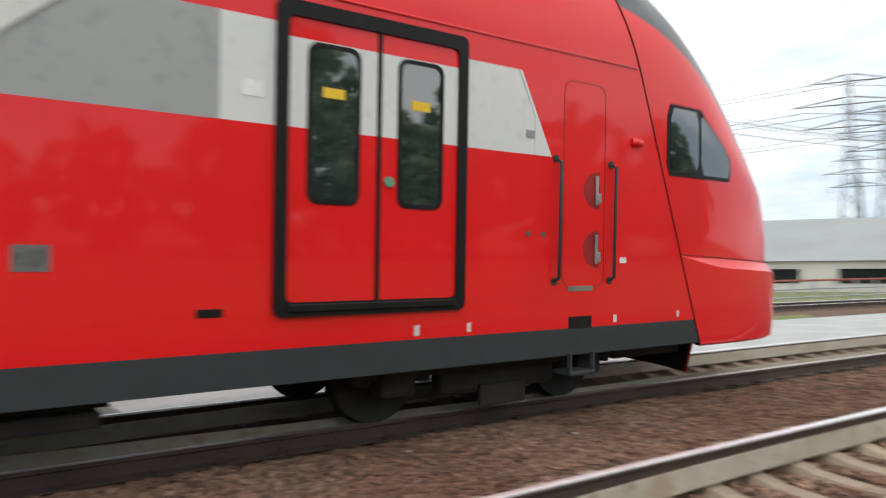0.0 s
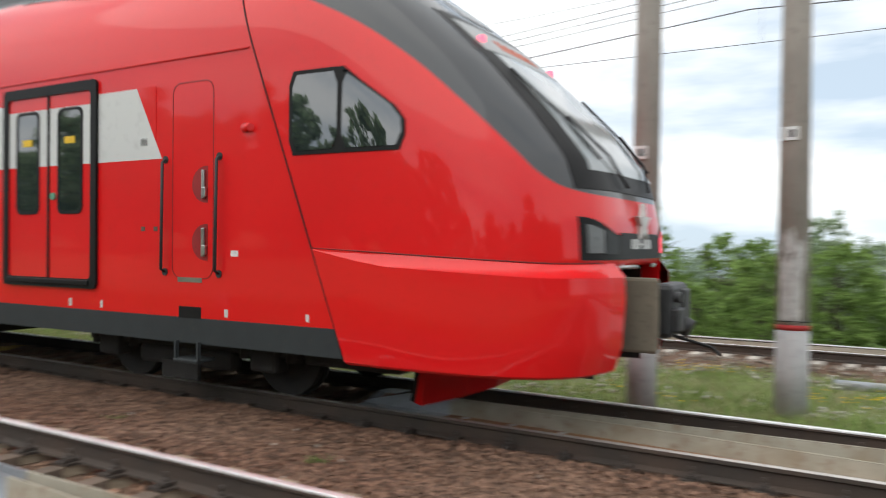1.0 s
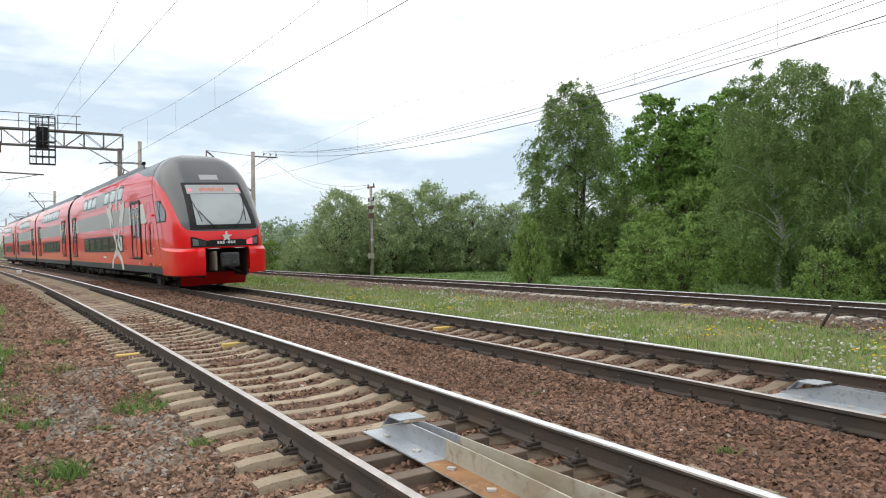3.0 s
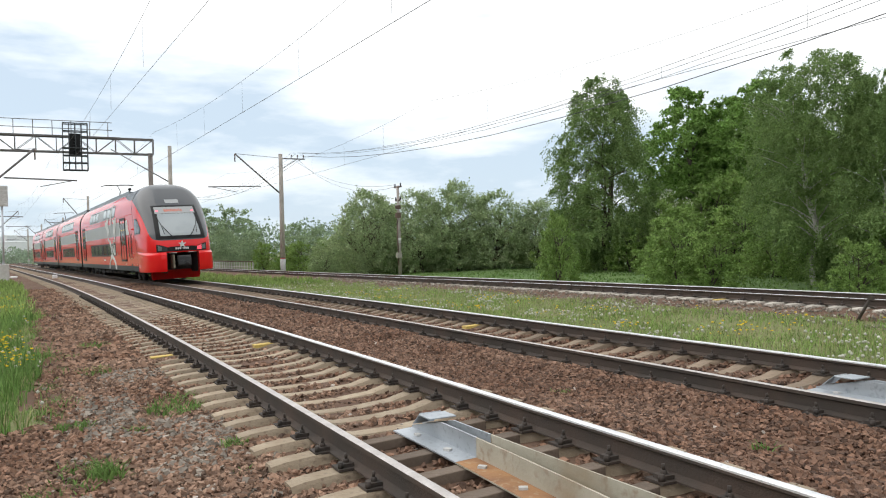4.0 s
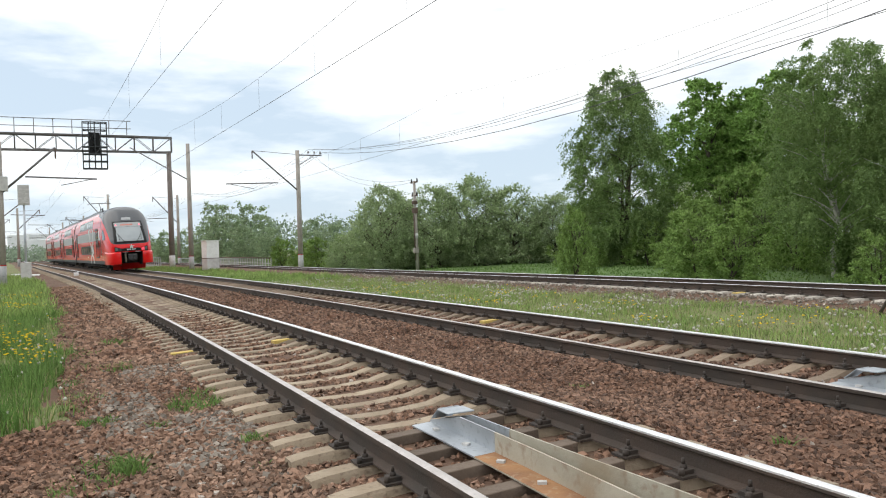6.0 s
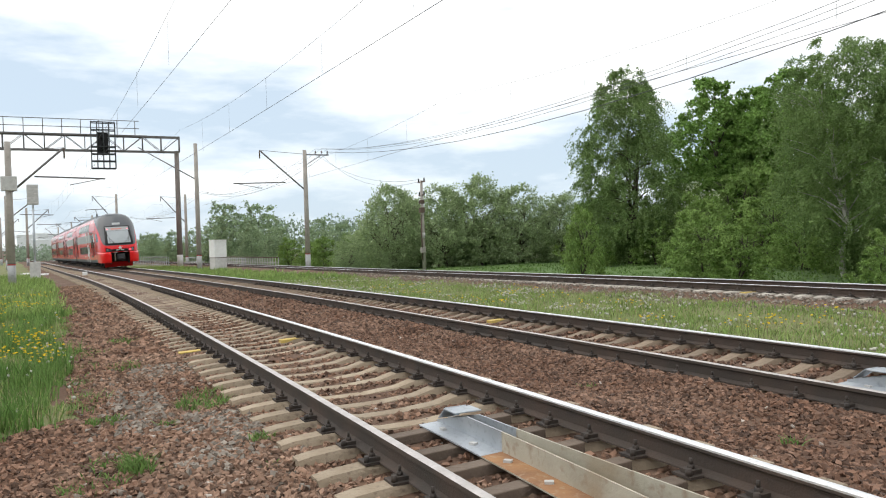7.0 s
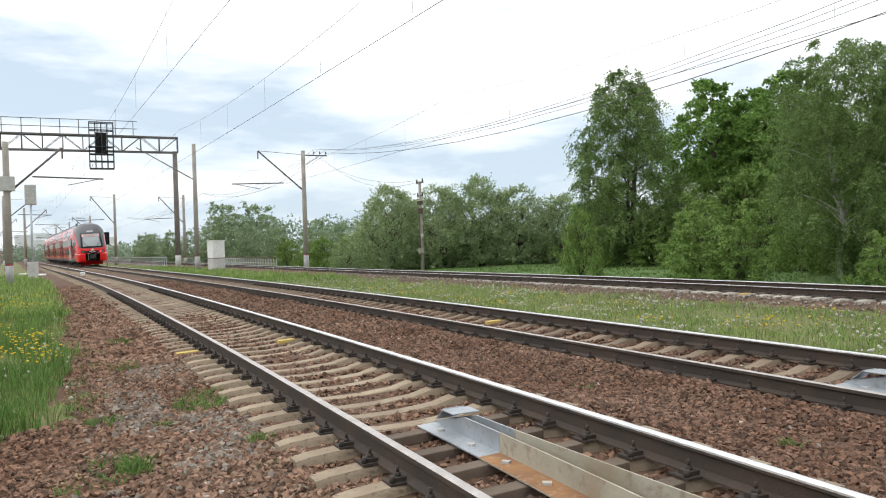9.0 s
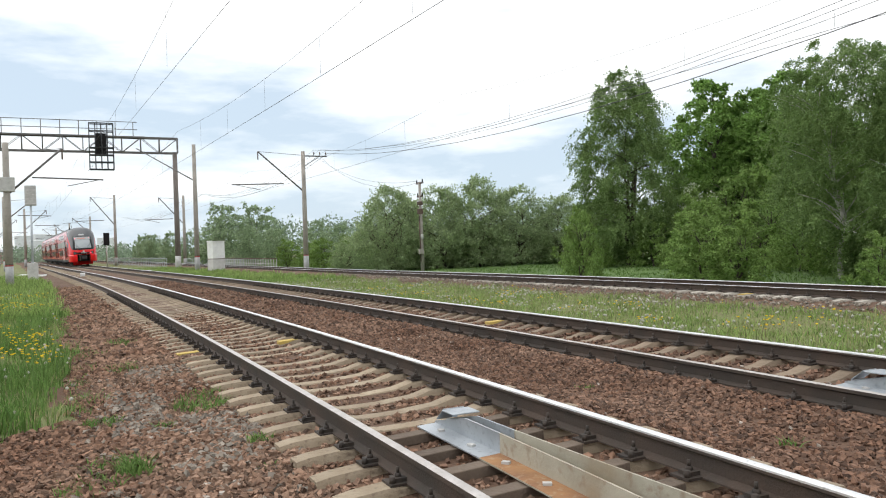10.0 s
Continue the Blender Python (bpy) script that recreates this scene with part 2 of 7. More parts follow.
def box(bm, x0, x1, y0, y1, z0, z1, bevel=0.0, m=None, mi=0):
    vs = [bm.verts.new(((x0, x1)[i & 1], (y0, y1)[i >> 1 & 1], (z0, z1)[i >> 2])) for i in range(8)]
    fs = [bm.faces.new([vs[i] for i in f]) for f in ((0, 2, 3, 1), (4, 5, 7, 6), (0, 1, 5, 4), (2, 6, 7, 3), (0, 4, 6, 2), (1, 3, 7, 5))]
    for f in fs:
        f.material_index = mi
    if bevel:
        es = list({e for f in fs for e in f.edges})
        r = bmesh.ops.bevel(bm, geom=es, offset=bevel, segments=2, affect="EDGES", profile=0.5)
        vs = list({v for v in vs if v.is_valid} | {v for f in r["faces"] for v in f.verts})
    if m is not None:
        bmesh.ops.transform(bm, matrix=m, verts=vs)
    return vs


def rod(bm, a, b, r0, r1=None, seg=8, caps=True, mi=0):
    """A tapered round bar from a to b."""
    a, b = Vector(a), Vector(b)
    r1 = r0 if r1 is None else r1
    d = (b - a).normalized()
    u = d.orthogonal().normalized()
    w = d.cross(u)
    rings = [[bm.verts.new(p + (u * math.cos(k * math.tau / seg) + w * math.sin(k * math.tau / seg)) * r) for k in range(seg)] for p, r in ((a, r0), (b, r1))]
    for k in range(seg):
        f = bm.faces.new((rings[0][k], rings[0][(k + 1) % seg], rings[1][(k + 1) % seg], rings[1][k]))
        f.material_index, f.smooth = mi, True
    if caps:
        for ring in (rings[0][::-1], rings[1]):
            bm.faces.new(ring).material_index = mi


def pipe(bm, pts, r, seg=8, mi=0):
    """One connected round tube through the points."""
    pts = [Vector(p) for p in pts]
    rings = []
    u = (pts[1] - pts[0]).orthogonal().normalized()
    for i, p in enumerate(pts):
        d = (pts[min(i + 1, len(pts) - 1)] - pts[max(i - 1, 0)]).normalized()
        u = (u - d * u.dot(d)).normalized()
        w = d.cross(u)
        rings.append([bm.verts.new(p + (u * math.cos(k * math.tau / seg) + w * math.sin(k * math.tau / seg)) * r) for k in range(seg)])
    for a, b in zip(rings[:-1], rings[1:]):
        for k in range(seg):
            f = bm.faces.new((a[k], a[(k + 1) % seg], b[(k + 1) % seg], b[k]))
            f.material_index, f.smooth = mi, True
    bm.faces.new(rings[0][::-1])
    bm.faces.new(rings[-1])


def quad_mesh(verts, faces):
    me = bpy.data.meshes.new("mesh")
    me.from_pydata([tuple(v) for v in verts], [], [tuple(int(i) for i in f) for f in faces])
    return me


# ---- the line of the tracks ----
# x runs along the line, y away from the camera; 0 is the height of the near rail of the middle track.


def ease(a):
    a = min(1.0, max(0.0, a))
    return a * a * (3 - 2 * a)


def y_mid(x):
    """The centre line of the middle track."""
    def poly(v):
        u = v / 40
        return 7.179 - 2.0633 * u ** 2 - 0.5708 * u ** 3 - 0.0567 * u ** 4
    if x < -112:
        return poly(-112) + (x + 112) * 0.0785
    if x > 45:
        return poly(45) + (x - 45) * -0.135
    return poly(x)


def y_near(x):
    return y_mid(x) - 4.17 - 0.17 * ease((x + 50) / 35)


def y_far(x):
    return y_mid(x) + 9.55 + 0.15 * ease((x + 45) / 30)


def heading(fn, x):
    return math.atan2(fn(x + 0.5) - fn(x - 0.5), 1.0)


CANT = 0.061

# ---- ground ----
PROFILE = [(-400, -1.2), (-60, -0.8), (-12, -0.42), (-8.2, -0.34), (-7.0, -0.31), (-6.2, -0.305), (-5.75, -0.28), (-5.0, -0.245), (-3.4, -0.175), (-3.15, -0.125), (-2.8, -0.135), (-2.3, -0.215), (-1.9, -0.225),
           (-1.5, -0.165), (-1.1, -0.165), (-0.9, -0.225), (0.9, -0.20), (1.45, -0.195), (1.9, -0.24), (2.8, -0.36), (4.5, -0.42), (6.6, -0.36), (7.6, -0.34), (8.0, -0.21), (8.25, -0.155), (8.7, -0.14), (11.1, -0.13), (11.6, -0.2),
           (13.0, -0.7), (16, -0.95), (40, -1.2), (700, -2.0)]


def ground_z(o):
    for (a, za), (b, zb) in zip(PROFILE[:-1], PROFILE[1:]):
        if a <= o <= b:
            return za + (zb - za) * (o - a) / (b - a)
    return PROFILE[-1][1]


def ground_at(x, o):
    w = 0.03 if -7 < o < 2.2 or 8 < o < 11.2 else 0.10
    rise = 0.54 * ease((o - 11.9) / 5.0) + 0.30 * ease((o - 16) / 14)
    rise *= ease((-x - 7) / 8) * ease((x + 64) / 9)
    return ground_z(o) + rise + w * (noise.noise((x * 0.5, o * 0.5, 0)) + 0.5 * noise.noise((x * 1.7, o * 1.7, 3)))


def is_grass(x, o):
    j = 0.55 * noise.noise((x * 0.6, o * 0.6, 7)) + 0.35 * noise.noise((x * 2.1, o * 2.1, 9))
    return o < -7.25 + j + 0.5 * ease((-x - 20) / 30) - 2.0 * ease((x + 9.0) / 1.6) or 2.75 + j < o < 7.75 + j or o > 11.9 + j


def build_ground():
    xs = [-1500, -900, -600, -400, -300, -240, -200, -170, -150] + [-135 + 1.5 * i for i in range(57)] + [-49.6 + 0.4 * i for i in range(168)] + [18, 20, 23, 26, 30, 36, 45, 60, 90, 140, 240, 500, 1200]
    os_ = [-900, -400, -200, -100, -60, -35, -22, -16, -13] + [-12 + 0.3 * i for i in range(95)] + [17, 18, 20, 23, 28, 35, 50, 80, 130, 220, 400, 900]
    verts, faces, grassy = [], [], []
    for x in xs:
        for o in os_:
            verts.append((x, y_mid(x) + o, ground_at(x, o)))
    n = len(os_)
    for i in range(len(xs) - 1):
        for j in range(n - 1):
            a = i * n + j
            faces.append((a, a + n, a + n + 1, a + 1))
            xm, om = (xs[i] + xs[i + 1]) / 2, (os_[j] + os_[j + 1]) / 2
            grassy.append(2 if om > 11.9 and -64 < xm < 0 and is_grass(xm, om) else int(is_grass(xm, om)))
    me = quad_mesh(verts, faces)
    me.materials.append(BALLAST)
    me.materials.append(SOIL)
    me.materials.append(LAWNSOIL)
    me.polygons.foreach_set("material_index", np.array(grassy, dtype=np.int32))
    me.shade_smooth()
    ob = part("ground", me, None)
    return tagged(ob, "brown crushed-stone ballast and grassy earth along the railway", "ground", kind="structure")


ground = build_ground()

# ---- tracks ----
RAIL_SECTION = [(-0.0375, 0.0, 1), (-0.036, -0.004, 1), (-0.037, -0.017, 1), (-0.0375, -0.035, 0), (-0.010, -0.05, 0), (-0.009, -0.145, 0), (-0.075, -0.168, 0), (-0.075, -0.18, 0),
                (0.075, -0.18, 0), (0.075, -0.168, 0), (0.009, -0.145, 0), (0.010, -0.05, 0), (0.0375, -0.035, 0), (0.036, -0.004, 1), (0.030, 0.0, 1), (0.0, 0.003, 1), (-0.030, 0.0, 1)]
RAIL_SECTION = RAIL_SECTION[1:]


def rail_mesh(fn, side, z, xs):
    verts, faces, mi = [], [], []
    n = len(RAIL_SECTION)
    for x in xs:
        a = heading(fn, x)
        for s, h, _ in RAIL_SECTION:
            verts.append((x - math.sin(a) * (side + s), fn(x) + math.cos(a) * (side + s), z(x) + h))
    for i in range(len(xs) - 1):
        for k in range(n):
            q = (k + 1) % n
            faces.append((i * n + k, i * n + q, (i + 1) * n + q, (i + 1) * n + k))
            mi.append(1 if RAIL_SECTION[k][2] and RAIL_SECTION[q][2] and (k or side > 0) else 0)
    me = quad_mesh(verts, faces)
    me.materials.append(RUST)
    me.materials.append(DULLSTEEL if fn is not y_far and side < 0 else STEEL)
    me.polygons.foreach_set("material_index", np.array(mi, dtype=np.int32))
    me.polygons.foreach_set("use_smooth", np.array([False] * len(faces)))
    return me


def sleeper_mesh():
    """A prestressed sleeper with a waisted middle: raised seats under the rails and sloping ends."""
    bm = bmesh.new()
    w0, w1 = 0.145, 0.085
    prof = [(-1.35, -0.005), (-1.22, 0.012), (-1.0, 0.02), (-0.62, 0.012), (-0.40, -0.035), (0.0, -0.05), (0.40, -0.035), (0.62, 0.012), (1.0, 0.02), (1.22, 0.012), (1.35, -0.005)]
    rows = []
    for y, z in prof:
        rows.append([bm.verts.new(v) for v in ((-w0, y, -0.14), (-w1 - 0.012, y, z - 0.022), (-w1, y, z), (w1, y, z), (w1 + 0.012, y, z - 0.022), (w0, y, -0.14))])
    for a, b in zip(rows[:-1], rows[1:]):
        for k in range(5):
            bm.faces.new((a[k], a[k + 1], b[k + 1], b[k]))
    bm.faces.new(rows[0][::-1])
    bm.faces.new(rows[-1])
    bm.normal_update()
    bmesh.ops.recalc_face_normals(bm, faces=bm.faces)
    return put(bm)


def fastener(bm, x, y, z, a, inner):
    """Tie plate, two clips and two bolts with nuts at one rail foot."""
    m = pose(x, y, z, 0, 0, math.degrees(a))
    box(bm, -0.085, 0.085, -0.19, 0.19, 0.012, 0.03, m=m)
    for s in (-1, 1):
        c = s * 0.105
        box(bm, -0.05, 0.05, c - 0.045, c + 0.045, 0.03, 0.058, m=m)
        top = m @ Vector((0, c, 0.05))
        rod(bm, top, m @ Vector((0, c, 0.085)), 0.026, 0.022, seg=6)
        rod(bm, m @ Vector((0, c, 0.085)), m @ Vector((0, c, 0.125)), 0.012, seg=6)
        d = s * 0.165
        rod(bm, m @ Vector((0.045, d, 0.03)), m @ Vector((0.045, d, 0.075)), 0.024, 0.02, seg=6)


SLEEPER_SHAPE = sleeper_mesh()


def build_track(name, label, fn, zfn, cant, x_end, x_start, phase, yellow, slim_from):
    """Rails, sleepers and fastenings of one track; sleepers lie across the line at every 0.545 m."""
    track = thing(name, label, "railway track")
    xs = [-330, -260, -210, -170, -150] + [-135 + 3 * i for i in range(15)] + [-90 + 1.5 * i for i in range(80)] + [31, 36, 45, 60, 90, 140]
    for side, dz in ((-0.7975, 0.0), (0.7975, cant)):
        part("rail", rail_mesh(fn, side, lambda x: zfn(x) + dz, xs), None, track)
    fast = bmesh.new()
    rest_v, rest_f = [], []
    x, count = x_start, 0
    x = x_start - phase
    roll = math.atan2(cant, 1.595)
    while x > x_end:
        a = heading(fn, x)
        zc = zfn(x) + cant / 2 - 0.195
        jig = random.uniform(-0.012, 0.012)
        slim = slim_from < x < 1.0
        is_y = any(abs(x - v) < 0.272 for v in yellow)
        if x > -78:
            me = SLEEPER_SHAPE
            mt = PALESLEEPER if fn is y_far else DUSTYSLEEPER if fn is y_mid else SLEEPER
            key = mt.name
            if key not in SHAPES:
                SHAPES[key] = me.copy()
                SHAPES[key].materials.clear()
                SHAPES[key].materials.append(mt)
            if slim and fn is not y_far:
                key += "_slim"
                if key not in SHAPES:
                    SHAPES[key] = SHAPES[mt.name].copy()
                    for v in SHAPES[key].vertices:
                        if abs(v.co.y) < 0.7:
                            v.co.x *= 0.5
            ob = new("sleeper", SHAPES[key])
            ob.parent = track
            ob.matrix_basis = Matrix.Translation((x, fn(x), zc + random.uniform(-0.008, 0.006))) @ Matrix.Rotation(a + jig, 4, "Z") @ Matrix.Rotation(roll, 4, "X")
            if slim and fn is not y_far:
                pl = new("tie_plank", PLANK)
                pl.parent = ob
        else:
            base = len(rest_v)
            for sx, sy, sz in ((-0.12, -1.35, 0), (0.12, -1.35, 0), (0.12, 1.35, 0), (-0.12, 1.35, 0), (-0.14, -1.37, -0.1), (0.14, -1.37, -0.1), (0.14, 1.37, -0.1), (-0.14, 1.37, -0.1)):
                rest_v.append((x + sx * math.cos(a) - sy * math.sin(a), fn(x) + sx * math.sin(a) + sy * math.cos(a), zc + sz))
            rest_f += [tuple(base + i for i in f) for f in ((0, 1, 2, 3), (0, 4, 5, 1), (2, 6, 7, 3), (0, 3, 7, 4), (1, 5, 6, 2))]
        if x > -34:
            for side, dz in ((-0.7975, 0), (0.7975, cant)):
                fastener(fast, x - math.sin(a) * side, fn(x) + math.cos(a) * side, zfn(x) + dz - 0.195, a, side)
        x -= 0.545
        count += 1
    tagged(part("fastening", fast, BOLT, track, "greasy black bolts and clips"), kind="stuff")
    far = quad_mesh(rest_v, rest_f)
    tagged(part("far_sleeper", far, SLEEPER, track, "distant concrete sleepers"), kind="stuff")
    return track


SHAPES = {}
bm = bmesh.new()
box(bm, -0.072, 0.072, -0.60, 0.60, -0.06, 0.022, bevel=0.008)
PLANK = put(bm)
PLANK.materials.append(TIMBER)
track_near = build_track("railway_track", "rusty rails on brown concrete sleepers with a guard trough", y_near, lambda x: 0.0, 0.07, -140, 15, 0.305, (), -6.3)
track_mid = build_track("railway_track", "rails on concrete sleepers that carry the red train", y_mid, lambda x: 0.0, CANT, -140, 16, 0.10, (), -5.2)
track_far = build_track("railway_track", "raised rails beyond the flowering grass strip", y_far, lambda x: 0.085 - 0.085 * ease((-x - 12) / 40), 0.0, -140, 16, 0.2, (), 2.0)


def guard_trough(fn, x_tip, z, cant, label):
    """Two steel angles set back to back between the rails, meeting under a cap plate at the tip."""
    t = thing("guard_trough", label, "guard rail")
    def place(x, o, h):
        a = heading(fn, x)
        return (x - math.sin(a) * o, fn(x) + math.cos(a) * o, z + h + cant * (o + 0.8) / 1.6)
    def angle(side, x0, x1, mats, name, lab):
        bm = bmesh.new()
        n = max(2, int((x1 - x0) / 0.5))
        rows = []
        for i in range(n + 1):
            x = x0 + (x1 - x0) * i / n
            g = 0.045 + 0.50 * ease((x - x_tip) / 12.0)
            flange = 0.19
            c = 0.02 + side * g
            tip = ease((x - x_tip) / 0.28)
            hgt = 0.03 + 0.13 * tip
            base = -0.165
            sec = [(c, base), (c, base + hgt), (c + side * 0.012, base + hgt), (c + side * 0.012, base + 0.012), (c + side * flange, base + 0.012), (c + side * flange, base)]
            rows.append([bm.verts.new(place(x, o, h)) for o, h in sec])
        for a, b in zip(rows[:-1], rows[1:]):
            for k in range(6):
                q = (k + 1) % 6
                f = bm.faces.new((a[k], a[q], b[q], b[k]))
                f.material_index = 1 if k == 3 and len(mats) > 1 else 0
        bm.faces.new(rows[0])
        bm.faces.new(rows[-1][::-1])
        bmesh.ops.recalc_face_normals(bm, faces=bm.faces)
        part(name, bm, mats, t, lab)
    for side in (-1, 1):
        angle(side, x_tip, x_tip + 1.15, [GALV], "nose_angle", "pale galvanised steel angle")
        angle(side, x_tip + 1.153, x_tip + 24, [BEIGE, RUSTY], "steel_angle", "weathered beige steel angle with rusty flange")
    bm = bmesh.new()
    a = heading(fn, x_tip + 0.3)
    box(bm, -0.10, 0.11, -0.125, 0.125, -0.004, 0.008, bevel=0.004, m=pose(*place(x_tip + 0.36, 0.03, 0.0), 0, 0, math.degrees(a)))
    part("cap_plate", bm, GALV, t)
    bm = bmesh.new()
    box(bm, -0.18, 0.0, -0.10, 0.10, -0.004, 0.004, m=pose(*place(x_tip + 0.235, 0.03, 0.006), 0, -38, math.degrees(a)))
    part("ramp_plate", bm, GALV, t)
    for i in range(5):
        x = x_tip + 0.3 + i * 0.55
        for side in (-1, 1):
            g = 0.045 + 0.50 * ease((x - x_tip) / 12.0) + 0.1
            p = Vector(place(x, 0.02 + side * g, -0.153))
            bm = bmesh.new()
            box(bm, -0.03, 0.03, -0.02, 0.02, 0, 0.018, m=pose(p.x, p.y, p.z, 0, 0, 20 * i))
            part("bolt_plate", bm, LIME, t)
    return t


guard_trough(y_near, -6.15, 0.0, 0.07, "galvanised and rusty steel guard trough between the near rails")
guard_trough(y_mid, -5.45, 0.0, CANT, "galvanised and beige steel guard trough under the train")
guard_trough(y_far, -8.0, 0.085, 0.0, "grey steel guard trough between the far rails")

# ---- the train ----
HALF = 1.70


def half_width(z):
    """Half the body's width at a height."""
    if z <= 3.45:
        return HALF
    u = min(1.0, (z - 3.45) / 1.74)
    return HALF * (1 - u ** 2.6) ** (1 / 2.6)


SKIRT_TOP, STRIPE0, STRIPE1 = 0.89, 2.575, 3.36


def side_strip(bm, x0, x1, z0, z1, lift, n=1, mi=0, side=-1):
    """A sheet that hugs the body side between two heights."""
    zs = [z0 + (z1 - z0) * i / n for i in range(n + 1)]
    rows = [[bm.verts.new((x, side * (half_width(z) + d), z)) for x, d in ((x0, lift), (x1, lift), (x1, 0.0), (x0, 0.0))] for z in zs]
    for a, b in zip(rows[:-1], rows[1:]):
        for k in range(4):
            q = (k + 1) % 4
            bm.faces.new((a[k], a[q], b[q], b[k])).material_index = mi
    bm.faces.new(rows[0])
    bm.faces.new(rows[-1][::-1])
    bmesh.ops.recalc_face_normals(bm, faces=bm.faces)


def side_polygon(bm, pts, lift):
    """A flat figure of corner points (x, z) laid on the near body side, wrapped over its curve."""
    top = [bm.verts.new((x, -(half_width(z) + lift), z)) for x, z in pts]
    low = [bm.verts.new((x, -(half_width(z) - 0.01), z)) for x, z in pts]
    face = bm.faces.new(top)
    for i in range(len(pts)):
        j = (i + 1) % len(pts)
        bm.faces.new((top[i], low[i], low[j], top[j]))
    bmesh.ops.recalc_face_normals(bm, faces=bm.faces)
    if max(z for _, z in pts) > 3.45:
        tri = bmesh.ops.triangulate(bm, faces=[face])["faces"]
        for cuts in (1, 1, 1):
            es = [e for e in {e for f in tri for e in f.edges} if abs(e.verts[0].co.z - e.verts[1].co.z) > 0.12]
            if not es:
                break
            bmesh.ops.subdivide_edges(bm, edges=es, cuts=1, use_grid_fill=False)
            low_set = set(low)
            tri = [f for f in bm.faces if not any(v in low_set for v in f.verts)]
            for f in tri:
                for v in f.verts:
                    v.co.y = -(half_width(v.co.z) + lift)


def rounded(x0, x1, z0, z1, r, n=4):
    pts = []
    for cx, cz, a0 in ((x1 - r, z1 - r, 0), (x0 + r, z1 - r, 90), (x0 + r, z0 + r, 180), (x1 - r, z0 + r, 270)):
        for i in range(n + 1):
            a = radians(a0 + 90 * i / n)
            pts.append((cx + r * math.cos(a), cz + r * math.sin(a)))
    return pts


def ring_figure(bm, outer, inner, lift):
    """A frame between two figures with the same number of corners."""
    for sgn in (-1,):
        o = [bm.verts.new((x, sgn * (half_width(z) + lift), z)) for x, z in outer]
        i_ = [bm.verts.new((x, sgn * (half_width(z) + lift), z)) for x, z in inner]
        ob = [bm.verts.new((x, sgn * (half_width(z) - 0.01), z)) for x, z in outer]
        ib = [bm.verts.new((x, sgn * (half_width(z) - 0.01), z)) for x, z in inner]
        n = len(outer)
        for k in range(n):
            q = (k + 1) % n
            bm.faces.new((o[k], o[q], i_[q], i_[k]))
            bm.faces.new((o[k], ob[k], ob[q], o[q]))
            bm.faces.new((i_[k], i_[q], ib[q], ib[k]))
    bmesh.ops.recalc_face_normals(bm, faces=bm.faces)


def body_shell(x0, x1, seam=False, stripe=(None, None), grey=()):
    """The car body: vertical sides, rounded roof shoulders, grey skirt, pale stripe. seam: the front end leans with the nose."""
    zs = [0.62, SKIRT_TOP, 1.3, 2.0, STRIPE0, 3.0, STRIPE1, 3.6, 3.85, 4.1, 4.3, 4.5, 4.68, 4.84, 4.97, 5.08, 5.15, 5.185]
    n = max(3, int((x1 - x0) / 1.2))
    cuts = sorted({round(x0 + (x1 - x0) * i / n, 3) for i in range(n + 1)} | {v for v in (*stripe, *grey) if v is not None})
    bm = bmesh.new()
    prof = [(-half_width(z), z) for z in zs] + [(half_width(z), z) for z in zs[::-1]]
    rows = []
    for x in cuts:
        rows.append([bm.verts.new((SEAM(z) if seam and x == cuts[-1] else x, y, z)) for y, z in prof])
    for i in range(len(cuts) - 1):
        xm = (cuts[i] + cuts[i + 1]) / 2
        for k in range(len(prof) - 1):
            zm = (prof[k][1] + prof[k + 1][1]) / 2
            f = bm.faces.new((rows[i][k], rows[i + 1][k], rows[i + 1][k + 1], rows[i][k + 1]))
            f.smooth = zm > 3.45
            mi = 0
            if zm < SKIRT_TOP:
                mi = 1
            elif STRIPE0 < zm < STRIPE1 and stripe[0] is not None and stripe[0] < xm < stripe[1]:
                mi = 4 if grey and grey[0] < xm < grey[1] else 2
            elif zm > 4.80:
                mi = 3
            f.material_index = mi
        bm.faces.new((rows[i][0], rows[i][-1], rows[i + 1][-1], rows[i + 1][0])).material_index = 1
    bmesh.ops.recalc_face_normals(bm, faces=bm.faces)
    for row in (rows[0][::-1], rows[-1]):
        bm.faces.new([bm.verts.new(v.co) for v in row]).material_index = 5
    return bm


BODY_MATS = [RED, SKIRT, SILVER, ROOFGREY, MIDGREY, UNDER]


def SEAM(z):
    return 2.80 - (z - 0.62) * 0.382


